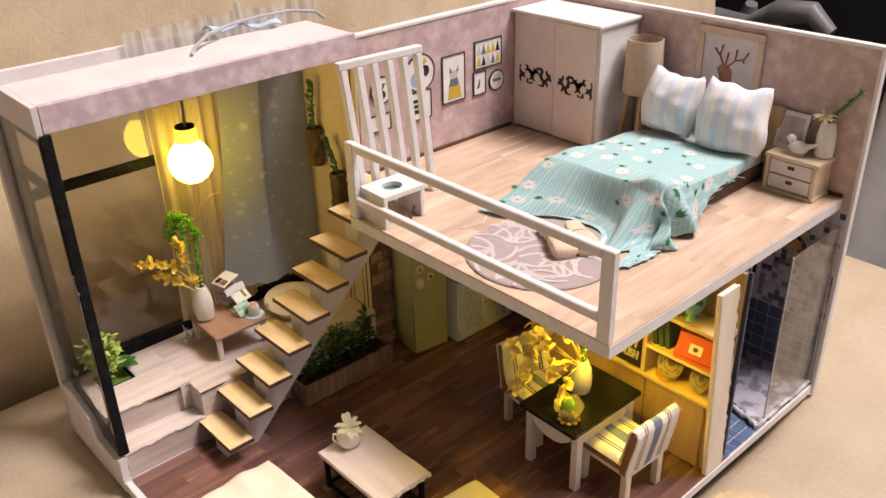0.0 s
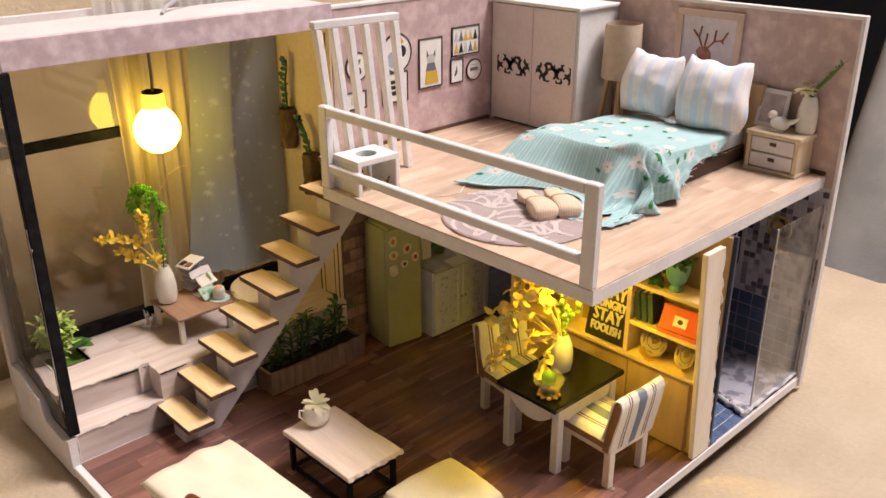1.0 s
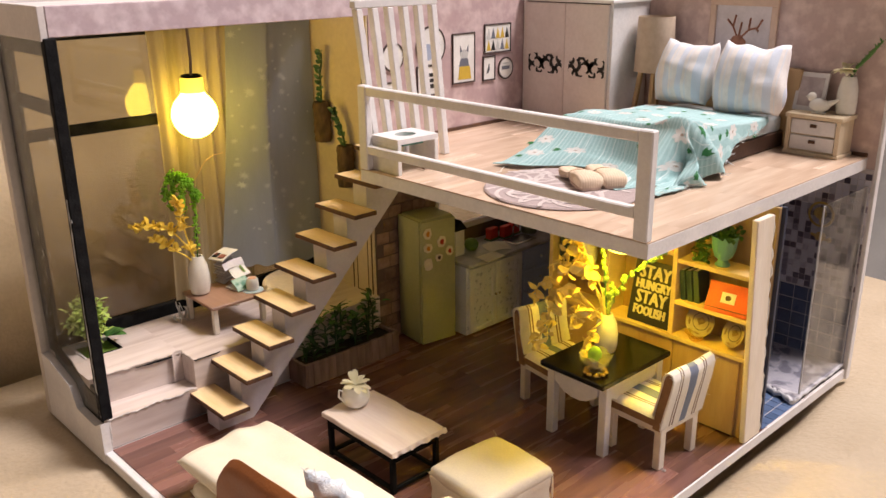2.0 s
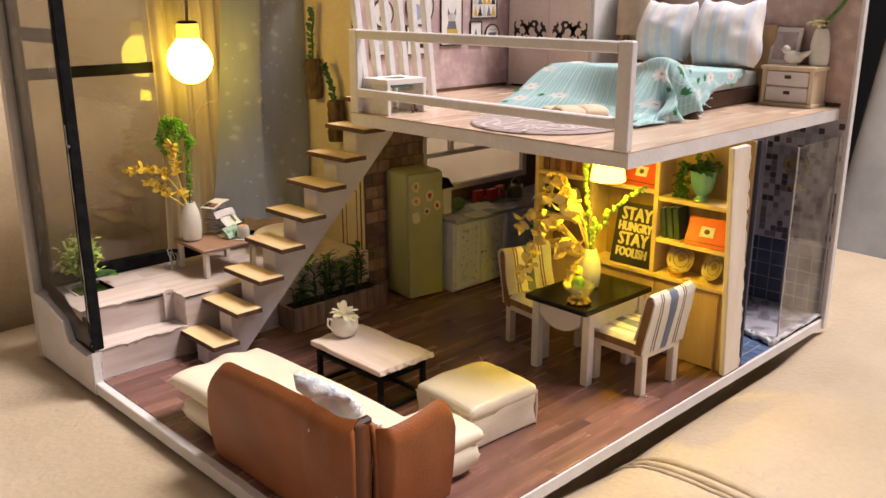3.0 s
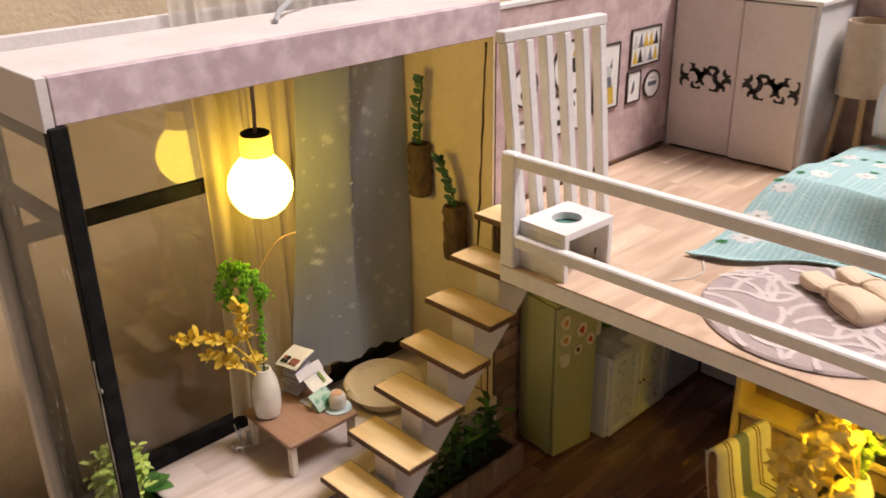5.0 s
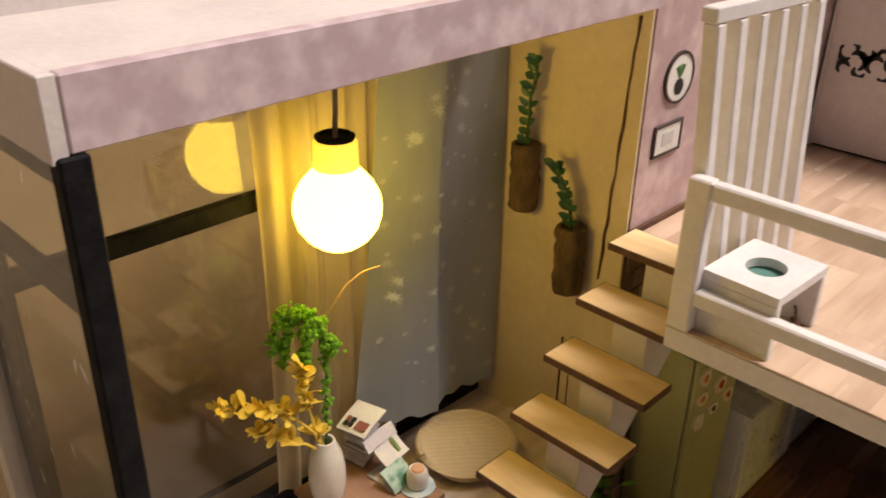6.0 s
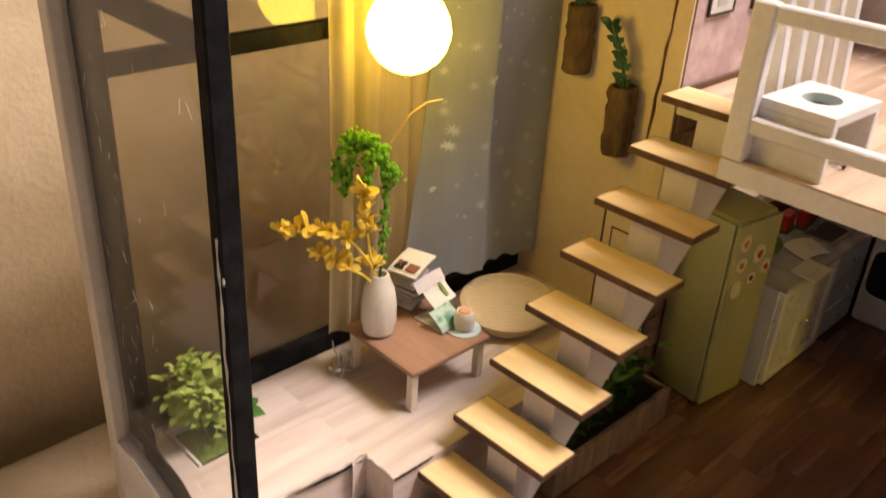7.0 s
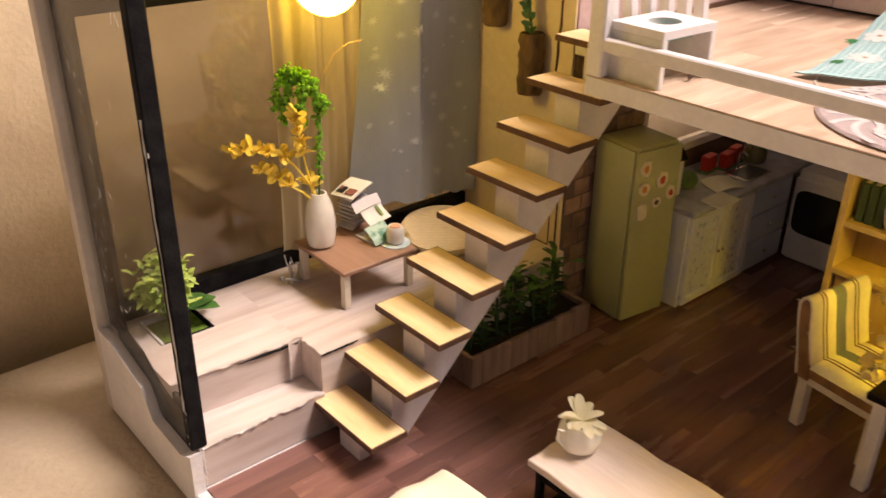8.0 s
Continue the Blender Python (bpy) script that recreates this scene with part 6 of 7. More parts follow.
def blanket(u, v):
    s = u * 112
    k = ease((s - 2) / 60)
    horn = math.exp(-((s - 52) / 4.5) ** 2)
    q = v * (59 + 5 + 14 * ease((s - 18) / 40) - 1.0 * horn - 4.0 * math.exp(-((s - 61) / 4.0) ** 2) + 0.3 * math.sin(s * 0.6) - 5 * max(0.0, 1 - s / 9))
    # along the bed: flat top, rounded foot, hanging down and out over the floor
    if s < 60:
        x, z = 238 - s, 110.0 + 0.055 * s + 0.4 * math.sin(s * 0.17)
    else:
        r = (s - 60) / 52
        x = 178 - (34 - 9 * v - 17 * math.exp(-((v - 0.41) / 0.25) ** 4)) * r ** 1.1 - 1.5 * r
        steep, slow = ease(r / 0.62), min(1.0, r * r / (r + 0.08) / 0.86)
        z = 113.4 - 17.5 * (steep + (slow - steep) * 0.9 * (1 - v)) * (1 - 0.04 * math.sin(v * 9))
    z += 0.9 * noise.noise(Vector((x * 0.06, q * 0.07, 2)))
    # heaped up at the near corner of the foot
    z += 4.6 * math.exp(-((s - 58) / 9) ** 2 - ((q - 53) / 9) ** 2)
    y = 89.5 - q + (9 * ((s - 60) / 52) * (1 - v) ** 3 if s > 60 else 0)
    if q < 5:
        z -= (5 - q) * 0.35 * (1 - 0.5 * k)
    over = q - 57.5
    if over > 0:
        sh = s + 0.35 * over
        g = min(1.0, over / 9)
        y = 32 - over * (0.14 + 0.24 * k)
        # a rolled ridge leans out beside a deep valley, with a second ridge at the corner
        y -= g * (4.4 * math.exp(-((sh - 56) / 3.4) ** 2) - 4.0 * math.exp(-((sh - 64) / 3.6) ** 2) + 5.0 * math.exp(-((sh - 72) / 4.5) ** 2) + 0.3 * math.sin(s * 0.75))
        z -= over * (0.78 + 0.26 * k - 0.22 * horn) * (1 if s < 60 else 1 - 0.6 * (s - 60) / 52)
        x -= 0.10 * over * k
    z = max(z, 95.7)
    hang = max(0.0, min(1.0, (113 - z) / 15)) * ease((s - 48) / 30)
    # one deep fold runs down at the near corner of the foot, softer ones beside it
    x += hang * (-10.5 * math.exp(-((q - 51) / 4.5) ** 2) + 8.5 * math.exp(-((q - 60) / 3.6) ** 2) - 6.5 * math.exp(-((q - 69) / 4) ** 2) + 1.5 * math.sin(q * 0.21 + 1))
    y += hang * (2.0 * math.exp(-((q - 56) / 5) ** 2) + 0.8 * math.sin(s * 0.12))
    z += 0.7 * hang * (1 - hang) * math.sin(q * 0.45)
    if s > 88:
        z = max(z, 95.8 + 1.1 * abs(noise.noise(Vector((s * 0.05, q * 0.11, 7)))) * ease((s - 88) / 20))
    return (x, y, max(z, 95.75))


bn = thing("blanket", "turquoise cotton blanket printed with white daisies", "blanket", (0, 0, 0))
part("cloth", sheet(B(), blanket, 110, 90, -0.35), TURQ, bn, angle=80)
rnd = random.Random(44)
ob = part("frayed_edge", fray([Vector(blanket(rnd.uniform(0.05, 0.75), 1.0)) for _ in range(110)], 2.6, 9, 0.1), mat("white_thread", (0.75, 0.78, 0.78)), bn, "loose white threads")
ob["kind"] = "stuff"
fb, gb, lbm, cb = B(), B(), B(), B()
rnd = random.Random(6)
spots = []
for i in range(7):
    for j in range(6):
        spots.append(((i + 0.5 + 0.4 * (j % 2)) / 7.4 + rnd.uniform(-0.02, 0.02), (j + 0.5) / 6 + rnd.uniform(-0.03, 0.03)))
for u, v in spots:
    if not (0.02 < u < 0.97 and 0.03 < v < 0.97) or rnd.random() < 0.18:
        continue
    a0 = rnd.random() * 6
    for k in range(7):
        a = a0 + k * 2 * math.pi / 7
        pet = [((1.5 + 1.3 * math.cos(b)) * math.cos(a) - 0.85 * math.sin(b) * math.sin(a), (1.5 + 1.3 * math.cos(b)) * math.sin(a) + 0.85 * math.sin(b) * math.cos(a)) for b in (0, 1.05, 2.1, 3.14, 4.2, 5.25)]
        cu_, cv_ = 1.5 * math.cos(a), 1.5 * math.sin(a)
        print_on(fb, blanket, u + cu_ / 92, v + cv_ / 60, [((p - cu_) / 92, (w - cv_) / 60) for p, w in pet], 0.42)
    print_on(cb, blanket, u, v, [(0.5 * math.cos(b) / 92, 0.5 * math.sin(b) / 60) for b in (0, 1.05, 2.1, 3.14, 4.2, 5.25)], 0.46)
    b0 = rnd.random() * 6
    for b in (b0, b0 + 0.7, b0 - 0.7):
        du, dv = 3.7 * math.cos(b0), 3.7 * math.sin(b0)
        print_on(gb, blanket, u + (du + 0.8 * math.cos(b)) / 92, v + (dv + 0.8 * math.sin(b)) / 60, [((1.2 * math.cos(b) * p - 0.6 * math.sin(b) * w) / 92, (1.2 * math.sin(b) * p + 0.6 * math.cos(b) * w) / 60) for p, w in ((1, 0), (0, 1), (-1, 0), (0, -1))], 0.47)
part("daisy_print", fb, mat("white_daisy_print", (0.72, 0.72, 0.69)), bn, "white daisy petals", smooth=False)
part("flower_centre", cb, mat("tan_centre", (0.45, 0.36, 0.28)), bn, smooth=False)
part("leaf_print", gb, mat("green_leaf_print", (0.03, 0.20, 0.06)), bn, "green leaf prints", smooth=False)
for k in range(17):
    v = 0.03 + 0.057 * k + 0.014 * math.sin(k * 2.7)
    for i in range(40):
        u0, u1 = 0.40 + 0.59 * i / 40, 0.40 + 0.59 * (i + 1) / 40
        q = [Vector(blanket(a, b)) for a, b in ((u0, v), (u1, v), (u1, v + 0.0042), (u0, v + 0.0042))]
        n = (q[1] - q[0]).cross(q[3] - q[0])
        n = n.normalized() * 0.42 if n.length > 1e-9 else Vector((0, 0, 0.42))
        lbm.faces.new([lbm.verts.new(p + n) for p in q])
part("pin_stripe", lbm, mat("pale_thread", (0.62, 0.76, 0.75)), bn, "thin pale woven lines", smooth=False)

PSTRIPE = striped("blue_striped_linen", (0.83, 0.80, 0.79), [(0.08, 0.26, (0.66, 0.71, 0.81)), (0.36, 0.42, (0.75, 0.76, 0.80)), (0.60, 0.82, (0.64, 0.70, 0.80)), (0.90, 0.93, (0.74, 0.76, 0.80))], 0, 14)
for i, (y, w, h, tn) in enumerate(((74.0, 26, 27, -93), (43.0, 27.5, 29, -84))):
    bp = thing("bed_pillow", "plump blue and white striped linen pillow on the bed", "pillow", (242.5, y, 124.0), tn, "pillows on the bed", tilt=(74, 0))
    bm = cushion(B(), w, h, 20, 26, 0.44, 0.6, 0.35, 3 + i)
    rim = []
    for v in bm.verts:
        edge = abs(v.co.z - 9.5) < 0.3
        v.co.z -= 9.5
        c = max(0.0, abs(v.co.x) / (w / 2) + abs(v.co.y) / (h / 2) - 1.25)
        v.co.x *= 1 + 0.10 * c
        v.co.y *= 1 + 0.12 * c * (1 if v.co.y > 0 else 0)
        v.co += Vector((noise.noise(v.co * 0.07 + Vector((i * 9, 0, 0))), noise.noise(v.co * 0.07 + Vector((0, i * 9, 5))), 0)) * 2.0
        v.co.x *= 1 + 0.11 * (1 - (2 * v.co.y / h) ** 2)
        if v.co.y > 0:
            v.co.y += (v.co.y / h) * (3.2 * noise.noise(Vector((v.co.x * 0.16, i * 5.0, 1))) + 2.6 * (abs(v.co.x) / (w / 2)) ** 4)
        if edge:
            rim.append(v.co.copy())
    part("cushion", bm, PSTRIPE, bp, angle=80)
    ob = part("frayed_edge", fray(rim, 2.4, 20 + i, 0.09), mat("white_lint_thread", (0.80, 0.79, 0.79)), bp, "loose white threads")
    ob["kind"] = "stuff"

ns = thing("nightstand", "cream bedside cabinet with two white drawers", "nightstand", (247.6, 5.5, LOFT))
NSW = mat("cream_pine", (0.72, 0.60, 0.42), (0.64, 0.51, 0.34), 110, 0.55, 0.15, 800, (2, 2, 0.4))
part("body", box(B(), 1.2, 14, 0.6, 22.4, 0.2, 15.2, 0.2), NSW, ns)
part("top", box(B(), -0.8, 14.2, -0.4, 23.4, 15.2, 17, 0.25), NSW, ns)
part("base", box(B(), -0.5, 14.1, -0.2, 23.2, 0, 1.5, 0.2), NSW, ns)
part("stile", box(B(), -0.3, 1.2, 0.2, 2, 1.5, 15.2, 0.2), NSW, ns)
part("stile", box(B(), -0.3, 1.2, 21, 22.8, 1.5, 15.2, 0.2), NSW, ns)
for z in (2.2, 8.8):
    d = part("drawer", box(B(), -0.1, 1.2, 2.3, 20.7, z, z + 5.9, 0.25), WHITE, ns, "white drawer front")
    part("handle", box(B(), -0.7, -0.1, 9.8, 12.6, z + 3.0, z + 4.4, 0.2), BURNT, d, "dark small pull")

bv = thing("vase", "white bottle vase with a white flower on the nightstand", "vase", (258.0, 9.0, 112), 0)
part("vase", lathe(B(), [(3.2, 0), (3.9, 0.8), (4.1, 5), (3.9, 10), (3.0, 14.2), (2.4, 15.4), (2.0, 15.4), (2.4, 13)], seg=20), PORCELAIN, bv, "white bottle vase")
bm = B()
rnd = random.Random(8)
for k in range(22):
    a, el = k * 2.4, rnd.uniform(0.0, 1.1)
    leaf(bm, (-1.0, 1.6, 17.5), (math.cos(a) * math.cos(el), math.sin(a) * math.cos(el), math.sin(el)), rnd.uniform(4, 5.4), 2.5, bend=0.4)
part("flower", bm, CREAMPETAL, bv, "white flower", angle=80)
bm = tube(B(), [(0, 0, 14), (0.5, -2, 19), (1, -6, 24), (1, -10.5, 30)], [0.5, 0.7, 0.8, 0.3], 6)
for k in range(60):
    s = k / 60
    p = Vector((0.5 + 0.5 * s, -2 - 8.5 * s, 19 + 11 * s))
    leaf(bm, p, (rnd.uniform(-1, 1), rnd.uniform(-1, 0.6), rnd.uniform(0, 1)), rnd.uniform(1.3, 2.3), 0.8)
part("green_stem", bm, mat("fresh_green_stalk", (0.10, 0.24, 0.05)), bv, "knobbly green stalk", angle=80)

bm = ball(B(), (0, 0, 3.4), 3.4, 0.8, 1.25, 0.85, 18)
ball(bm, (0, 3.4, 6.6), 1.9, 0.9, 1, 1, 14)
tube(bm, [(0, 5, 6.6), (0, 6.1, 6.4)], [0.5, 0.1], 6)
tube(bm, [(0, -3, 4), (0, -6, 5.4), (0, -7.6, 6.6)], [1.5, 0.9, 0.3], 8)
box(bm, -1.8, 1.8, -2.5, 2.5, 0, 0.8, 0.3)
solo("bird_figurine", bm, PORCELAIN, "white porcelain bird figurine on the nightstand", "figurine", (252.5, 17.5, 112), 4)
pf = thing("photo_frame", "small white photo frame leaning on the wall", "picture frame", (255.6, 24, 112), 0, tilt=(0, 14))
part("frame", box(B(), 0, 1, -6.5, 6.5, 0, 16, 0.2), WHITE, pf)
part("picture", box(B(), -0.12, 0, -4.9, 4.9, 2, 14, 0), mat("grey_rose_photo", (0.42, 0.34, 0.33), (0.60, 0.52, 0.50), 220, 0.5, 0.0, 500), pf, "faded rose-grey picture", smooth=False)

fl = thing("floor_lamp", "wooden floor lamp with a beige woven shade", "floor lamp", (252, 97.5, LOFT))
WOVEN = mat("beige_woven_shade", (0.60, 0.48, 0.36), (0.53, 0.41, 0.30), 300, 0.85, 0.5, 2200)
part("shade", lathe(B(), [(9.3, 27.5), (8.4, 52.5), (8.0, 52.5), (8.9, 27.5)], seg=28, close=False), WOVEN, fl)
for x, y, in ((-3.4, 6), (-3.6, -2.5), (4, 1)):
    part("leg", tube(B(), [(x * 1.7, y * 1.25, 0.2), (x * 0.3, y * 0.6, 44)], 1.3, 4), OAK, fl, "square wooden leg")
part("ring", lathe(B(), [(0.3, 43), (3.4, 43), (3.4, 44.4), (0.3, 44.4)], seg=14), OAK, fl)

# rug, slippers, stool
rg = thing("rug", "round grey-mauve rug with pale leafy lines", "rug", (135.2, 56, LOFT))
rg.scale = (1.19, 1.19, 1.0)
part("base", lathe(B(), [(0.3, 0.05), (23.6, 0.05), (24.2, 0.5), (23.6, 1.0), (0.3, 1.05)], seg=60), RUGMAT, rg)
bm = B()
rnd = random.Random(14)


def strip(pts, w):
    prev = None
    for i, p in enumerate(pts):
        d = (pts[min(i + 1, len(pts) - 1)] - pts[max(i - 1, 0)]).normalized()
        s = Vector((-d.y, d.x, 0)) * w
        cur = (bm.verts.new(p + s), bm.verts.new(p - s))
        if prev and max(p.length, pts[i - 1].length) < 24.2:
            bm.faces.new((prev[0], prev[1], cur[1], cur[0]))
        prev = cur


for k in range(13):
    rad, ang = 4 + 16 * math.sqrt(((k * 7) % 13) / 13), k * 2.4
    c = Vector((rad * math.cos(ang), rad * math.sin(ang), 1.08 + 0.012 * k))
    a = rnd.random() * 6.28
    for j in range(4):
        ln_ = rnd.uniform(9, 15)
        b = a + (j - 1.5) * 0.75
        pts = [c + Vector((math.cos(b + 0.9 * s) * ln_ * s, math.sin(b + 0.9 * s) * ln_ * s, 0.002 * j)) for s in (0.02, 0.15, 0.3, 0.45, 0.6, 0.75, 0.9, 1.0)]
        strip(pts, 0.62)
part("leaf_pattern", bm, mat("pale_mauve_print", (0.60, 0.52, 0.50)), rg, "pale leafy line print", smooth=False)

STRAW = striped("woven_cream_straw", (0.78, 0.63, 0.47), [(0.0, 0.4, (0.66, 0.50, 0.35))], 1, 1.1)
SOLE = mat("tan_slipper_felt", (0.66, 0.50, 0.40), (0.56, 0.41, 0.33), 300, 0.9, 0.5, 2200)


def pad_body(x0, x1, width, low, high, n=14, m=20):
    """A soft folded pad between x0 and x1: width, low and high are functions of x."""
    bm, rings = B(), []
    for i in range(n + 1):
        x = x0 + (x1 - x0) * i / n
        e = max(0.0, 1 - abs(2 * i / n - 1) ** 7) ** 0.5 * 0.28 + 0.72
        w, mid, half = width(x) * e, (low(x) + high(x)) / 2, (high(x) - low(x)) / 2 * e
        ring = []
        for k in range(m):
            a = 2 * math.pi * k / m
            c, s = math.cos(a), math.sin(a)
            wob = 0.22 * noise.noise(Vector((x * 0.4, k * 0.7, width(0))))
            ring.append(bm.verts.new((x + wob, math.copysign(abs(c) ** 0.55, c) * w, mid + math.copysign(abs(s) ** 0.6, s) * half + wob)))
        rings.append(ring)
    for r0, r1 in zip(rings, rings[1:]):
        for k in range(m):
            bm.faces.new((r0[k], r0[(k + 1) % m], r1[(k + 1) % m], r1[k]))
    bm.faces.new(rings[0][::-1])
    bm.faces.new(rings[-1])
    bmesh.ops.recalc_face_normals(bm, faces=bm.faces[:])
    return bm


def slipper(at, turn):
    t = thing("slipper", "woven cream straw slipper on the rug", "slipper", at, turn, "pair of slippers")
    t.scale = (0.92, 0.82, 1.05)

    def wide(x):
        return 5.1 + 0.07 * x - 0.9 * math.exp(-((x + 1.5) / 3.2) ** 2)

    def low(x):
        return 0.15 + 1.5 * math.exp(-((x + 2.5) / 4) ** 2)

    def top(x):
        return 4.6 + (1.0 if x > 0 else -0.2) * (1 - math.exp(-((x + 1) / 4) ** 2)) - 0.05 * max(0, x - 8) ** 2
    part("sole", pad_body(-13.2, 13.6, lambda x: wide(x) * 0.94, lambda x: low(x) - 0.1, lambda x: low(x) + 1.2, 22, 16), SOLE, t, "bent tan sole", angle=60)
    part("upper", pad_body(-1.2, 13.8, wide, lambda x: low(x) + 0.5, top), STRAW, t, "wide woven straw band", angle=60)
    part("heel_pad", pad_body(-13.5, -2.0, lambda x: wide(x) * 0.96, lambda x: low(x) + 0.5, lambda x: top(x) - 0.9), STRAW, t, "folded woven heel pad", angle=60)
    part("band_edge", tube(B(), [(-1.4, 4.6 * math.cos(a), 1.8 + 2.7 * math.sin(a) ** 0.6) for a in [math.pi * k / 14 for k in range(15)]], 0.4, 6), STRAW, t, "rolled straw edge")


slipper((142.6, 55.2, 96.15), 241)
slipper((151.2, 50.2, 96.15), 236)

st = thing("side_stool", "white cube side stool with a round hole", "stool", (116.3, 120.8, LOFT), -2)
n = 28
bm = B()
ringo = []
for k in range(n):
    a = 2 * math.pi * k / n
    c, s = math.cos(a), math.sin(a)
    m_ = 1 / max(abs(c) / 10.2, abs(s) / 8.2)
    ringo.append(((c * m_, s * m_), (c * 4.4, s * 4.0)))
for z, flip in ((14, False), (12, True)):
    for k in range(n):
        (o1, i1), (o2, i2) = ringo[k], ringo[(k + 1) % n]
        q = [bm.verts.new((*p, z)) for p in (o1, o2, i2, i1)]
        bm.faces.new(q if not flip else q[::-1])
for k in range(n):
    for w in (0, 1):
        p, q = ringo[k][w], ringo[(k + 1) % n][w]
        bm.faces.new([bm.verts.new((*a, z)) for a, z in ((p, 12), (q, 12), (q, 14), (p, 14))])
bmesh.ops.remove_doubles(bm, verts=bm.verts, dist=0.001)
bmesh.ops.recalc_face_normals(bm, faces=bm.faces[:])
part("top", bm, WHITE, st, "white top with a round hole", smooth=False)
part("side_panel", box(B(), -10.2, -8.4, -8.2, 8.2, 0, 12, 0.2), mat("marbled_paper", (0.55, 0.53, 0.50), (0.75, 0.73, 0.70), 120, 0.6, 0.1, 600), st, "marbled side panel")
part("side_panel", box(B(), 8.4, 10.2, -8.2, 8.2, 0, 12, 0.2), WHITE, st)
part("inner_tray", box(B(), -5.2, 5.2, -5.0, 5.0, 10.4, 11.6, 0.1), mat("teal_card", (0.10, 0.26, 0.22)), st, "teal card under the hole")
gl2 = thing("eyeglasses", "tiny folded spectacles with amber rims under the stool", "spectacles", (122, 115, LOFT), 30)
for x in (-2.2, 2.2):
    part("rim", tube(B(), [(x + 1.8 * math.cos(a), 0, 2 + 1.6 * math.sin(a)) for a in [k * 0.5236 for k in range(13)]], 0.3, 5), BURNT, gl2)
part("bridge", tube(B(), [(-0.5, 0, 2.4), (0.5, 0, 2.4)], 0.25, 5), CHROME, gl2)
bm = tube(B(), [(0, 0, 0.3), (5, -3, 0.3), (11, -3.5, 0.3), (16, 0, 0.3), (20, 1.5, 0.3), (22, -2, 0.3)], 0.18, 5)
solo("loose_thread", bm, mat("pale_thread_fibre", (0.7, 0.68, 0.6)), "loose pale thread lying on the loft floor", "thread", (127, 93, LOFT))


# pictures on the pink walls
FRAMEB = mat("dark_brown_frame", (0.055, 0.035, 0.03))


def picture(x0, x1, z0, z1, label, shapes, kind=FRAMEB, edge=0.7):
    t = thing("wall_picture", label, "picture", (x0, YB, z0), 0, "pictures on the bedroom wall")
    w, h = x1 - x0, z1 - z0
    for a, b, c, d in ((0, w, 0, edge), (0, w, h - edge, h), (0, edge, edge, h - edge), (w - edge, w, edge, h - edge)):
        part("frame", box(B(), a, b, -0.8, 0, c, d, 0.12), kind, t)
    part("sheet", box(B(), edge, w - edge, -0.5, -0.1, edge, h - edge, 0), PAPER, t, "white print", smooth=False)
    for poly, m_ in shapes:
        part("print", prism(B(), [(p[0] * w, p[1] * h) for p in poly], "y", -0.62, -0.5), m_, t, smooth=False)


YEL = mat("mustard_print", (0.62, 0.42, 0.05))
GRY = mat("slate_print", (0.16, 0.17, 0.21))
PALEG = mat("pale_grey_print", (0.55, 0.54, 0.52))
picture(183, 198.2, 117, 140.5, "framed print with mustard and slate shapes", [([(0.25, 0.08), (0.82, 0.08), (0.75, 0.34), (0.3, 0.34)], YEL), ([(0.28, 0.34), (0.72, 0.34), (0.66, 0.5), (0.36, 0.5)], GRY), ([(0.38, 0.5), (0.64, 0.5), (0.70, 0.62), (0.5, 0.68), (0.32, 0.62)], PALEG), ([(0.32, 0.62), (0.42, 0.64), (0.34, 0.76)], GRY), ([(0.60, 0.64), (0.70, 0.62), (0.69, 0.76)], GRY)])
tri = []
for i in range(5):
    for j in range(2):
        a, b = 0.08 + 0.17 * i, 0.1 + 0.4 * j
        tri.append(([(a, b), (a + 0.16, b), (a + 0.08, b + 0.36)], (YEL, INK, PALEG, GRY, YEL)[(i + 2 * j) % 5]))
picture(204.5, 223.5, 129.5, 143.5, "framed print of mustard and black triangles", tri)
picture(203.6, 212.4, 116.5, 128.5, "small framed print with a dark letter", [([(0.3, 0.3), (0.42, 0.3), (0.5, 0.7)], INK), ([(0.42, 0.3), (0.55, 0.45), (0.5, 0.7)], GRY)])
bars = [([(0.2, 0.62), (0.8, 0.62), (0.8, 0.74), (0.2, 0.74)], INK), ([(0.3, 0.44), (0.7, 0.44), (0.7, 0.56), (0.3, 0.56)], INK), ([(0.2, 0.24), (0.8, 0.24), (0.8, 0.38), (0.2, 0.38)], INK)]
picture(160.5, 176, 113.5, 127.5, "framed white print with dark bars", bars)
picture(138.5, 151, 114, 122.2, "small dark framed white print", [([(0.3, 0.3), (0.7, 0.3), (0.7, 0.7), (0.3, 0.7)], PALEG)])


def roundel(x, z, r, label, shapes):
    t = thing("round_picture", label, "picture", (x, YB, z), 0, "pictures on the bedroom wall")
    ob = part("frame", lathe(B(), [(r - 0.7, 0), (r, 0), (r, 0.7), (r - 0.7, 0.7)], seg=32, close=False), FRAMEB, t)
    ob.matrix_basis = pose(0, 0, 0, 90, 0, 0)
    ob = part("sheet", lathe(B(), [(0.1, 0.1), (r - 0.5, 0.1), (r - 0.5, 0.5), (0.1, 0.5)], seg=32), PAPER, t, "white print")
    ob.matrix_basis = pose(0, 0, 0, 90, 0, 0)
    for poly, m_ in shapes:
        part("print", prism(B(), [(p[0] * r, p[1] * r) for p in poly], "y", -0.62, -0.5), m_, t, smooth=False)


def disc(cx, cz, r, n=16):
    return [(cx + r * math.cos(2 * math.pi * k / n), cz + r * math.sin(2 * math.pi * k / n)) for k in range(n)]


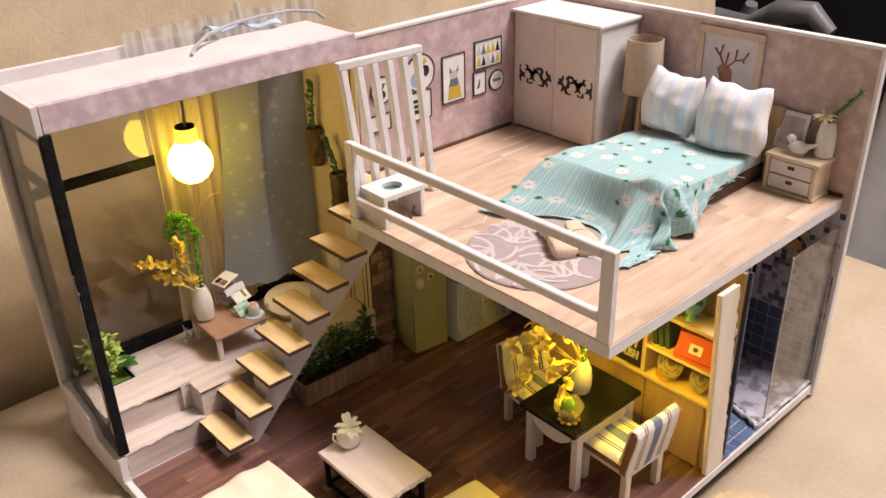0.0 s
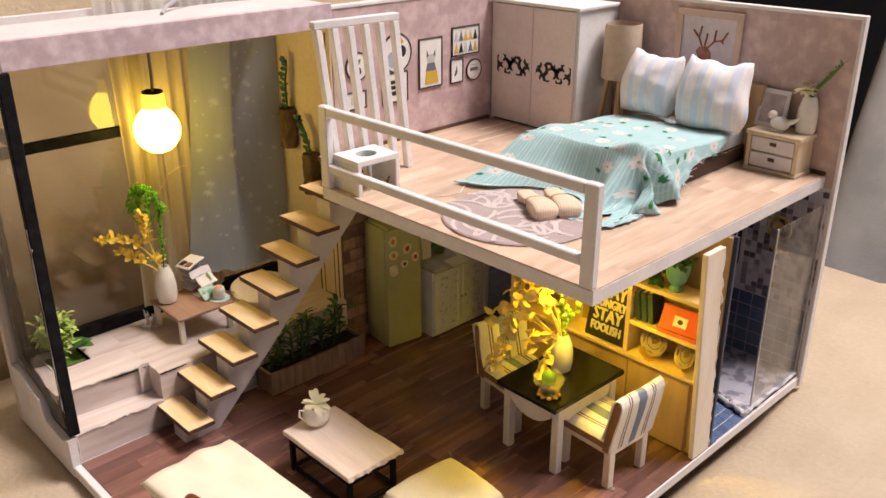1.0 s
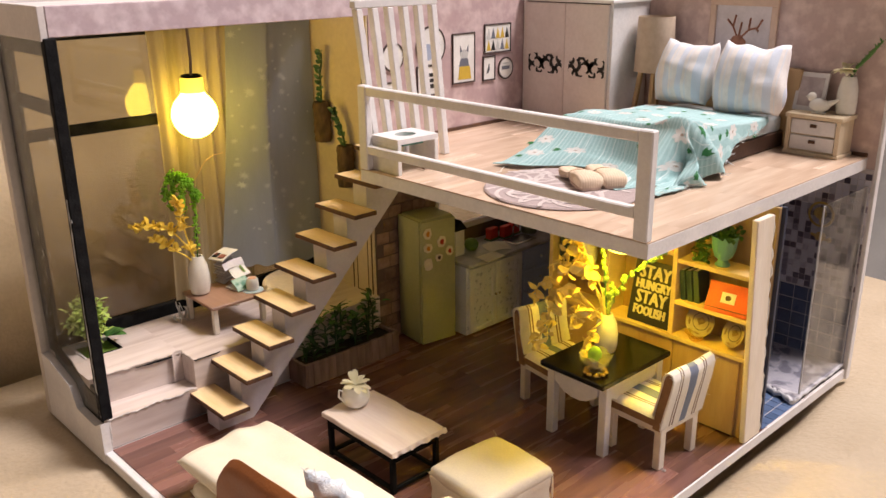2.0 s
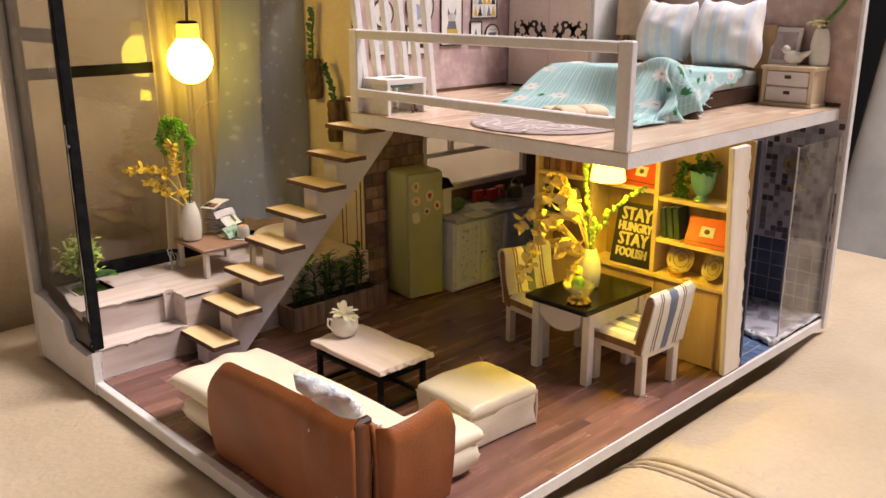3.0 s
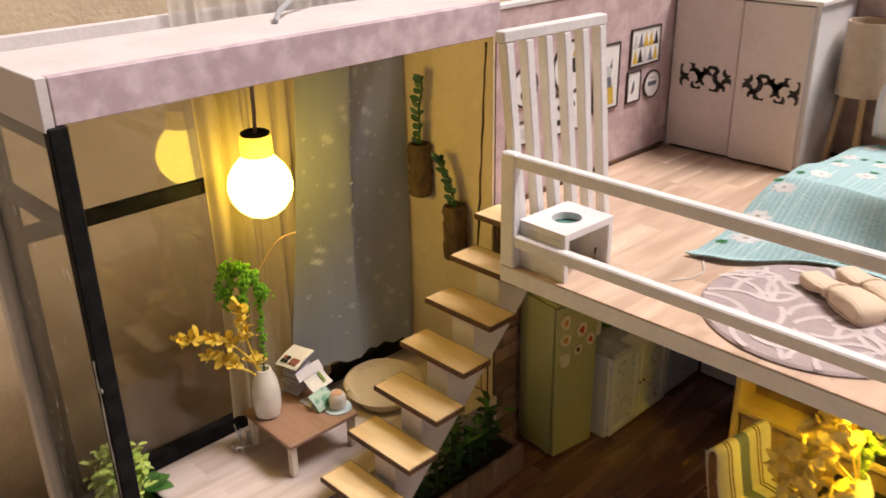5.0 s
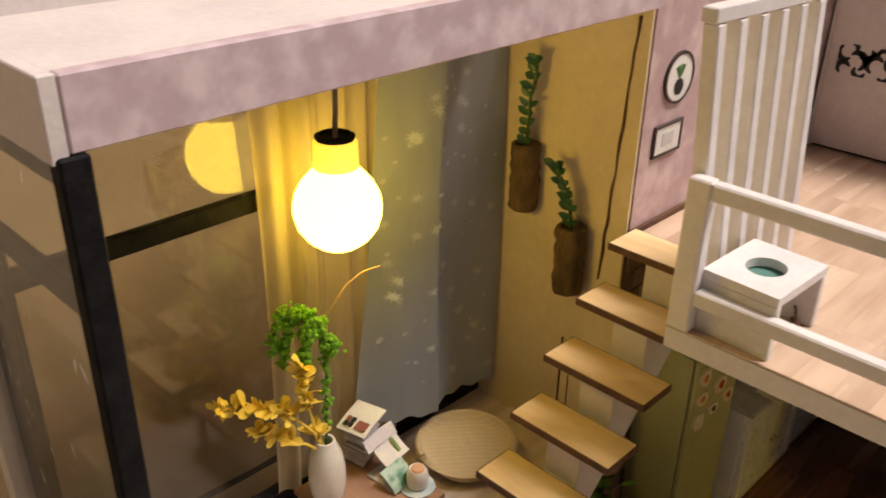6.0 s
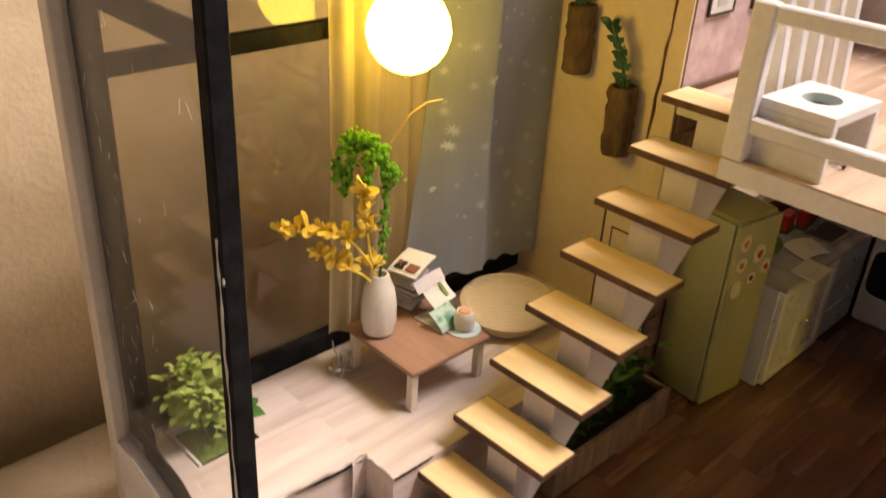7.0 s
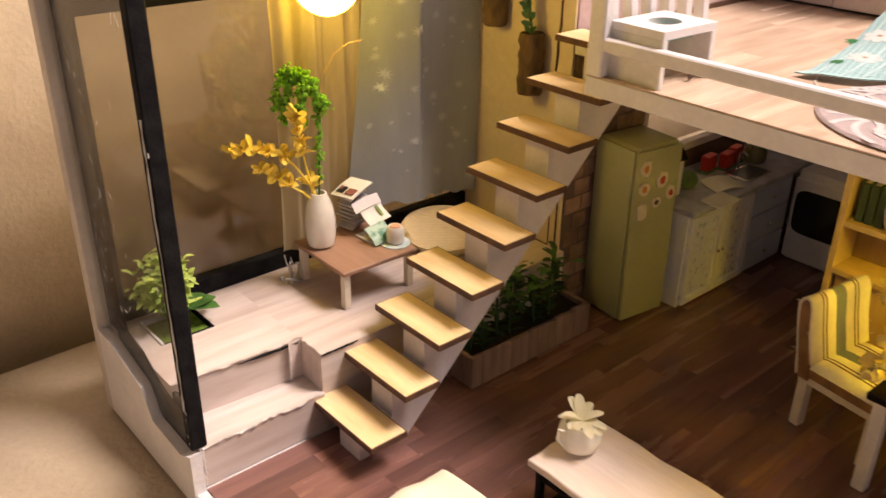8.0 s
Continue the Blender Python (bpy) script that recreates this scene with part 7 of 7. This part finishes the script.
roundel(220, 121.5, 5.4, "round print with short dark bars", [([(-0.5, -0.1), (0.5, -0.1), (0.5, 0.2), (-0.5, 0.2)], GRY), ([(-0.4, 0.4), (0.4, 0.4), (0.4, 0.5), (-0.4, 0.5)], PALEG)])
roundel(169.5, 136, 9.0, "round print with blue and dark spots", [(disc(-0.25, -0.3, 0.42), mat("blue_grey_print", (0.35, 0.40, 0.52))), (disc(0.32, 0.05, 0.3), INK), ([(0.1, 0.35), (0.5, 0.5), (0.3, 0.75)], YEL)])
roundel(146.5, 133, 6.4, "round print with a dark sprout", [(disc(0, -0.35, 0.32), INK), ([(0, -0.1), (0.35, 0.45), (0.05, 0.5)], LEAF), ([(0, -0.1), (-0.35, 0.4), (-0.05, 0.5)], LEAF)])

dp = thing("large_picture", "large light-framed print over the bed", "picture", (W, 43.5, 123), 0)
PINE = mat("light_pine_frame", (0.62, 0.47, 0.37), (0.54, 0.39, 0.30), 110, 0.55, 0.1, 700)
for y0, y1, z0, z1 in ((0, 32, 0, 3), (0, 32, 30, 33), (0, 3, 3, 30), (29, 32, 3, 30)):
    part("frame", box(B(), -1.6, 0, y0, y1, z0, z1, 0.25), PINE, dp)
part("sheet", box(B(), -0.6, -0.1, 3, 29, 3, 30, 0), mat("pale_lilac_paper", (0.62, 0.57, 0.58)), dp, "pale lilac print", smooth=False)
BRN = mat("russet_print", (0.22, 0.085, 0.05), (0.35, 0.16, 0.10), 260, 0.7, 0, 500)
part("print", prism(B(), [(13, 4), (18, 4), (20, 12), (21.5, 15), (20, 17), (16.5, 17.5), (14, 15)], "x", -0.75, -0.6), BRN, dp, "russet plain shape", smooth=False)
bm = B()
for pts in ([(16, 17), (13, 20), (9, 21), (7, 24.5)], [(13, 20), (12.5, 25)], [(10, 21), (8.5, 19.5)], [(18.5, 17), (20.5, 21), (19.5, 26)], [(20.5, 21), (23.5, 24)], [(17.5, 17), (16.5, 23)]):
    tube(bm, [(-0.7, a, b) for a, b in pts], 0.45, 5)
part("print", bm, BRN, dp, "branching russet lines")

# ---- bathroom ----
solo("wall_bath_west", box(B(), 186.2, 187.4, -4.0, 92, 0, 89.6, 0), mat("dark_blue_board", (0.035, 0.045, 0.085), (0.025, 0.03, 0.06), 90, 0.5, 0.1, 700), "thin dark blue board behind the bookcase", "wall", kind="structure", smooth=False)
solo("wall_bath_north", box(B(), 187.4, W - 0.6, 92, 93.4, 0, 89.6, 0), LILAC, "lilac board at the back of the bathroom", "wall", kind="structure", smooth=False)
bw = thing("window_4", "small bathroom window with dark panes", "window", (W - 0.9, 29, 43), kind="structure")
for y0, y1, z0, z1 in ((0, 20, 0, 2), (0, 20, 19.4, 21), (0, 20, 34, 36), (0, 1.8, 2, 34), (9.2, 10.6, 2, 34), (18.2, 20, 2, 34)):
    part("window_frame", box(B(), -0.9, 0, y0, y1, z0, z1, 0.15), LILAC, bw)
part("pane", box(B(), -0.35, -0.1, 1, 19, 1, 35, 0), mat("dark_pane", (0.012, 0.014, 0.02), None, 80, 0.15, 0, 500), bw, "dark glossy pane", smooth=False)
sw = thing("shower_cabin", "clear acrylic shower cabin with a glued edge", "shower", (0, 0, 0))
GLUE = mat("whitish_glue", (0.55, 0.54, 0.56), None, 300, 0.25, 0.3, 900)
SHG = clear("scratched_acrylic", (0.90, 0.90, 0.93), 0.02, (0.5, 0.5, 0.55))
# Beige veil paints the couch's reflection onto the front pane.
FRONTG = clear("couch_reflection_acrylic", (0.88, 0.87, 0.86), 0.13, (0.50, 0.44, 0.37))
for b6, m_ in (((220, 220.5, -3.2, 14, 2.6, 83), SHG), ((220.5, 261.4, -3.4, -2.9, 2.6, 83), FRONTG), ((219.6, 220.1, 13, 36, 2.6, 83), SHG)):
    ob = part("panel", box(B(), *b6, 0), m_, sw)
    ob.visible_shadow = False
part("edge_strip", tube(B(), [(220.2, -3.2, 2.6), (220.2, -3.2, 83)], 0.4, 6), GLUE, sw, "whitish glued corner edge")
part("edge_strip", tube(B(), [(220, 13.4, 2.6), (220, 13.4, 83)], 0.3, 6), GLUE, sw, "whitish glued edge")
part("tray", prism(B(), [(214, -4.2), (261.4, -4.2), (261.4, 36), (224, 36), (221, 12)], "z", 0.3, 2.4), mat("grey_patterned_tray", (0.52, 0.50, 0.52), (0.22, 0.21, 0.24), 130, 0.4, 0.2, 500, lo=0.46, hi=0.52), sw, "grey patterned tray", smooth=False)
part("edge_strip", tube(B(), [(261, -3.2, 2.6), (261, -3.2, 83)], 0.4, 6), GLUE, sw, "whitish glued edge")
part("base_gap", box(B(), 219.5, 261, -4.2, -3.7, 0.1, 1.4, 0.1), INK, sw, "dark gap under the tray")
bm = B()
rnd = random.Random(3)
tube(bm, [(221.4 - 0.4 * k + rnd.uniform(-0.8, 0.8), 20 - 1.25 * k, 1.6 + rnd.uniform(-0.5, 0.5)) for k in range(20)], [rnd.uniform(0.6, 1.5) for _ in range(20)], 6)
tube(bm, [(214.5 + 2.4 * k, -3.8 + rnd.uniform(-0.4, 0.4), 1.7 + rnd.uniform(-0.4, 0.4)) for k in range(20)], [rnd.uniform(0.5, 1.1) for _ in range(20)], 6)
part("glue_bead", bm, GLUE, sw, "uneven whitish glue bead", angle=70)
sh = thing("wall_shower", "gold shower fitting with a ring on the tiled wall", "shower", (W - 0.9, 13.5, 68))
GOLDM = mat("brass_metal", (0.78, 0.55, 0.16), (0.62, 0.42, 0.10), 200, 0.35, 0.1, 500, metal=0.55)
part("ring", tube(B(), [(-2.0, 5.2 * math.cos(k * 0.2618), 5.2 * math.sin(k * 0.2618)) for k in range(25)], 0.55, 6), GOLDM, sh, "gold hose ring")
ob = part("rose", lathe(B(), [(0.2, 0), (2.6, 0.2), (2.8, 0.8), (1.6, 1.4), (0.6, 2.2)], seg=18), GOLDM, sh)
ob.matrix_basis = pose(-3.5 * M, 0, 0.6 * M, 0, 80, 0)
part("arm", tube(B(), [(0, 0, -5), (-1.6, 0, -4), (-2.6, 0, 0)], 0.55, 6), GOLDM, sh)
part("valve", ball(B(), (-1.4, -0.6, -10), 1.9, 1, 1.3, 1.1, 10), GOLDM, sh)
part("lever", tube(B(), [(-1.6, -4.6, -11), (-2.2, -1.4, -10.2), (-2.0, 3.4, -9.2)], 0.6, 6), GOLDM, sh)
part("knob", ball(B(), (-2.0, -4.8, -10.6), 1.1, seg=8), GOLDM, sh)
solo("towel", box(B(), 0, 0.8, 0, 7, 0, 9.5, 0.3), mat("cream_towel", (0.66, 0.62, 0.54), None, 300, 0.95, 0.6, 1800), "small cream towel hanging in the bathroom", "towel", (203, 12, 79.5))

# ---- on the roof ----
tl = thing("gauze_strip", "crumpled clear gauze hanging over the roof edge", "gauze", (0, 0, 0))


def gauze(u, v):
    top = 167.5 + 1.6 * noise.noise(Vector((u * 14, 0, 1))) + (4.0 if 0.52 < u < 0.60 or u > 0.9 else 0)
    return (54 + 95 * u + 1.5 * v * math.sin(u * 40), 211.8 + 0.9 * math.sin(u * 64) + 0.5 * math.sin(u * 139 + v), 153.9 + (top - 153.9) * v)


part("cloth", sheet(B(), gauze, 160, 8, 0.1), sheer("clear_gauze", (0.78, 0.76, 0.72), 0.42), tl, angle=80)
bm = sheet(B(), lambda u, v: (88 + 28 * u + 2 * v, 211 - 11 * u - 7 * v + 0.5 * math.sin(u * 14), 162.0 + 1.8 * math.sin(v * 2.6) + 0.7 * math.sin(u * 13 + 3 * v) + 1.2 * math.exp(-((u - 0.45) / 0.08) ** 2)), 24, 8, 0.4)
solo("blue_ribbon", bm, mat("pale_blue_ribbon", (0.42, 0.55, 0.72), (0.5, 0.62, 0.76), 120, 0.8, 0.4, 1500), "crumpled pale blue ribbon on the roof", "ribbon", (0, 0, 0), angle=80)
bm = tube(B(), [(67, 180, 161.8), (71, 184, 163.6), (80, 190, 165.6), (95, 197, 166.2), (112, 201, 166), (128, 202, 165.6), (140, 200, 163.6), (143, 197, 160.6)], 0.75, 8)
solo("roof_wire", bm, mat("silver_grey_wire", (0.42, 0.42, 0.44), None, 200, 0.4, 0.1, 800), "silvery wire looping over the roof", "wire", (0, 0, 0))

# ---- dark things beyond the couch ----
GREYF = mat("grey_padded_cloth", (0.42, 0.41, 0.40), (0.32, 0.315, 0.31), 25, 0.8, 0.3, 900)
gc = thing("grey_chair", "grey padded chair standing in the dark behind", "chair", (0, 0, 0))


def wing(u, v):
    a = -0.3 + 2.6 * u
    top = 190 - 60 * (1 - math.sin(min(1.0, 0.25 + u * 1.5) * math.pi / 2))
    r = 1 - 0.25 * max(0.0, (v - 0.85) / 0.15) ** 2
    z = -300 + (300 + top) * v
    c, s = math.cos(a), math.sin(a)
    return (690 - 58 * r * math.copysign(abs(s) ** 0.35, s) + 0.42 * (z + 60), 66 + 80 * r * math.copysign(abs(c) ** 0.35, c), z)


part("back", sheet(B(), wing, 30, 24, 6), GREYF, gc, angle=80)
part("piping", tube(B(), [Vector(wing(0.22, k / 24)) for k in range(25)], 2.2, 8), mat("black_piping", (0.01, 0.01, 0.01)), gc, "dark seam piping")
GREYD = mat("dark_grey_plastic", (0.16, 0.16, 0.16), (0.12, 0.12, 0.12), 60, 0.5, 0.1, 600)
part("armrest", tube(B(), [(700, 330, -40), (705, 325, 48), (700, 290, 42), (690, 255, 62), (690, 225, 66), (690, 205, 50)], [9, 11, 10, 12, 10, 7], 14), GREYD, gc)
part("armrest", tube(B(), [(720, 300, -40), (715, 300, 50), (712, 297, 60)], [7, 9, 6], 12), GREYD, gc)
part("badge", ball(B(), (708, 350, 40), 10, 1, 1, 0.8, 12), RED, gc, "orange spot")
# Added black panel; its colour stands for the unlit room behind.
solo("dark_cabinet", box(B(), 1500, 1560, -900, 1500, -500, 1200, 4), mat("backdrop_black", (0.006, 0.006, 0.007)), "added black panel for the unlit background", "cabinet")


# ---- planks, bricks and tiles ----
def pieces(name, parent, material, x0, x1, y0, y1, z, width, length, seed, inside=None, gap=0.05, thick=0.4):
    rnd = random.Random(seed)
    meshes = {}
    y, r = y0, 0
    while y < y1 - 0.3:
        wd = min(width, y1 - y)
        x = x0 - rnd.random() * length
        while x < x1:
            a, b = max(x, x0), min(x + length, x1)
            if b - a > 1.5 and (inside is None or inside((a + b) / 2, y + wd / 2)):
                key = (round(b - a, 3), round(wd, 3))
                if key not in meshes:
                    bm = box(B(), -(b - a) / 2 + gap, (b - a) / 2 - gap, -wd / 2 + gap, wd / 2 - gap, -thick, 0, 0.02)
                    ob = part(name, bm, material, parent, smooth=False)
                    meshes[key] = ob.data
                else:
                    ob = new(name, meshes[key])
                    ob.parent = parent
                ob.location = ((a + b) / 2 * M, (y + wd / 2) * M, z * M)
            x += length
        y += width
        r += 1


pieces("plank", base, DARKFLOOR, 0, 262, -4.6, 163, 0, 6.3, 40, 3, lambda x, y: not (y > 161 and x < 133) and (x < 187 or y > 93), gap=0.0)
pieces("plank", loft, PALEFLOOR, 104.2, 262, -0.8, 134, LOFT, 7.2, 52, 5, gap=0.0)
pieces("plank", loft, PALEFLOOR, 133.2, 262, 134, 163, LOFT, 7.25, 52, 6, gap=0.0)

# bathroom floor and wall tiles
BLUE = mat("blue_floor_tile", (0.10, 0.15, 0.27), (0.075, 0.115, 0.21), 200, 0.35, 0.1, 700, vary=0.12)
NAVY = mat("navy_wall_tile", (0.07, 0.095, 0.17), (0.045, 0.065, 0.13), 200, 0.3, 0.1, 700, vary=0.12)
grout = solo("floor_bath", box(B(), 187.4, 262, -4.7, 92, -0.4, -0.1, 0), PALEPRINT, "blue tiled bathroom floor with pale grout", "floor", kind="structure", smooth=False)
tile = None
for i in range(7):
    for j in range(12):
        if tile is None:
            tile = part("tile", box(B(), -2.2, 2.2, -2.2, 2.2, -0.3, 0, 0.1), BLUE, grout, smooth=False)
            ob = tile
        else:
            ob = new("tile", tile.data)
            ob.parent = grout
        ob.location = ((190 + 4.7 * i) * M, (-2.2 + 4.7 * j) * M, 0.12 * M)
bwall = solo("wall_bath_east", box(B(), W - 0.5, W - 0.05, -4.3, 92, 0, 89.6, 0), PALEPRINT, "tiled bathroom wall, navy below and mosaic above", "wall", kind="structure", smooth=False)
tile = None
for j in range(14):
    for k in range(5):
        if tile is None:
            tile = part("tile", box(B(), -0.3, 0, -3.1, 3.1, -3.0, 3.0, 0.1), NAVY, bwall, smooth=False)
            ob = tile
        else:
            ob = new("tile", tile.data)
            ob.parent = bwall
        ob.location = ((W - 0.5) * M, (-0.8 + 6.5 * j) * M, (4 + 6.4 * k) * M)
MOSAIC = mat("mosaic_tile", (0.5, 0.5, 0.5), None, 200, 0.4, 0.05, 700)
nd, ln = MOSAIC.node_tree.nodes, MOSAIC.node_tree.links
ge, cr = nd.new("ShaderNodeNewGeometry"), nd.new("ShaderNodeValToRGB")
cr.color_ramp.interpolation = "CONSTANT"
for pos_, col_ in ((0.0, (0.62, 0.60, 0.67)), (0.45, (0.46, 0.44, 0.50)), (0.62, (0.24, 0.21, 0.26)), (0.8, (0.09, 0.075, 0.10))):
    e = cr.color_ramp.elements[0] if pos_ == 0 else cr.color_ramp.elements.new(pos_)
    e.position, e.color = pos_, (*col_, 1)
ln.new(ge.outputs["Random Per Island"], cr.inputs[0])
ln.new(cr.outputs[0], nd["Principled BSDF"].inputs["Base Color"])
bm = B()
for j in range(34):
    for k in range(20):
        y, z = -3 + 2.8 * j, 34.6 + 2.75 * k
        if 28 < y < 50 and 42 < z < 80 or z > 89:
            continue
        vs = [bm.verts.new((W - 0.75 if a else W - 0.5, y + b, z + c)) for a in (0, 1) for b, c in ((-1.25, -1.25), (1.25, -1.25), (1.25, 1.25), (-1.25, 1.25))]
        for f in ((4, 7, 6, 5), (0, 1, 5, 4), (1, 2, 6, 5), (2, 3, 7, 6), (3, 0, 4, 7)):
            bm.faces.new([vs[i] for i in f])
ob = part("mosaic", bm, MOSAIC, bwall, "small lilac and brown mosaic tiles", smooth=False)
ob["kind"] = "stuff"

# bricks on the kitchen wall beside the refrigerator
wall = [o for o in bpy.data.objects if o.name == "wall_north_lower"][0]
brick = None
for k in range(15):
    for i in range(5):
        x = 137.6 + 7.6 * i + (3.8 if k % 2 else 0)
        if x > 168:
            continue
        if brick is None:
            brick = part("brick", box(B(), -3.6, 3.6, -0.5, 0, -2.7, 2.7, 0.15), BRICK, wall, smooth=False)
            ob = brick
        else:
            ob = new("brick", brick.data)
            ob.parent = wall
        ob.location = (x * M, (YB - 0.02) * M, (3 + 6 * k) * M)
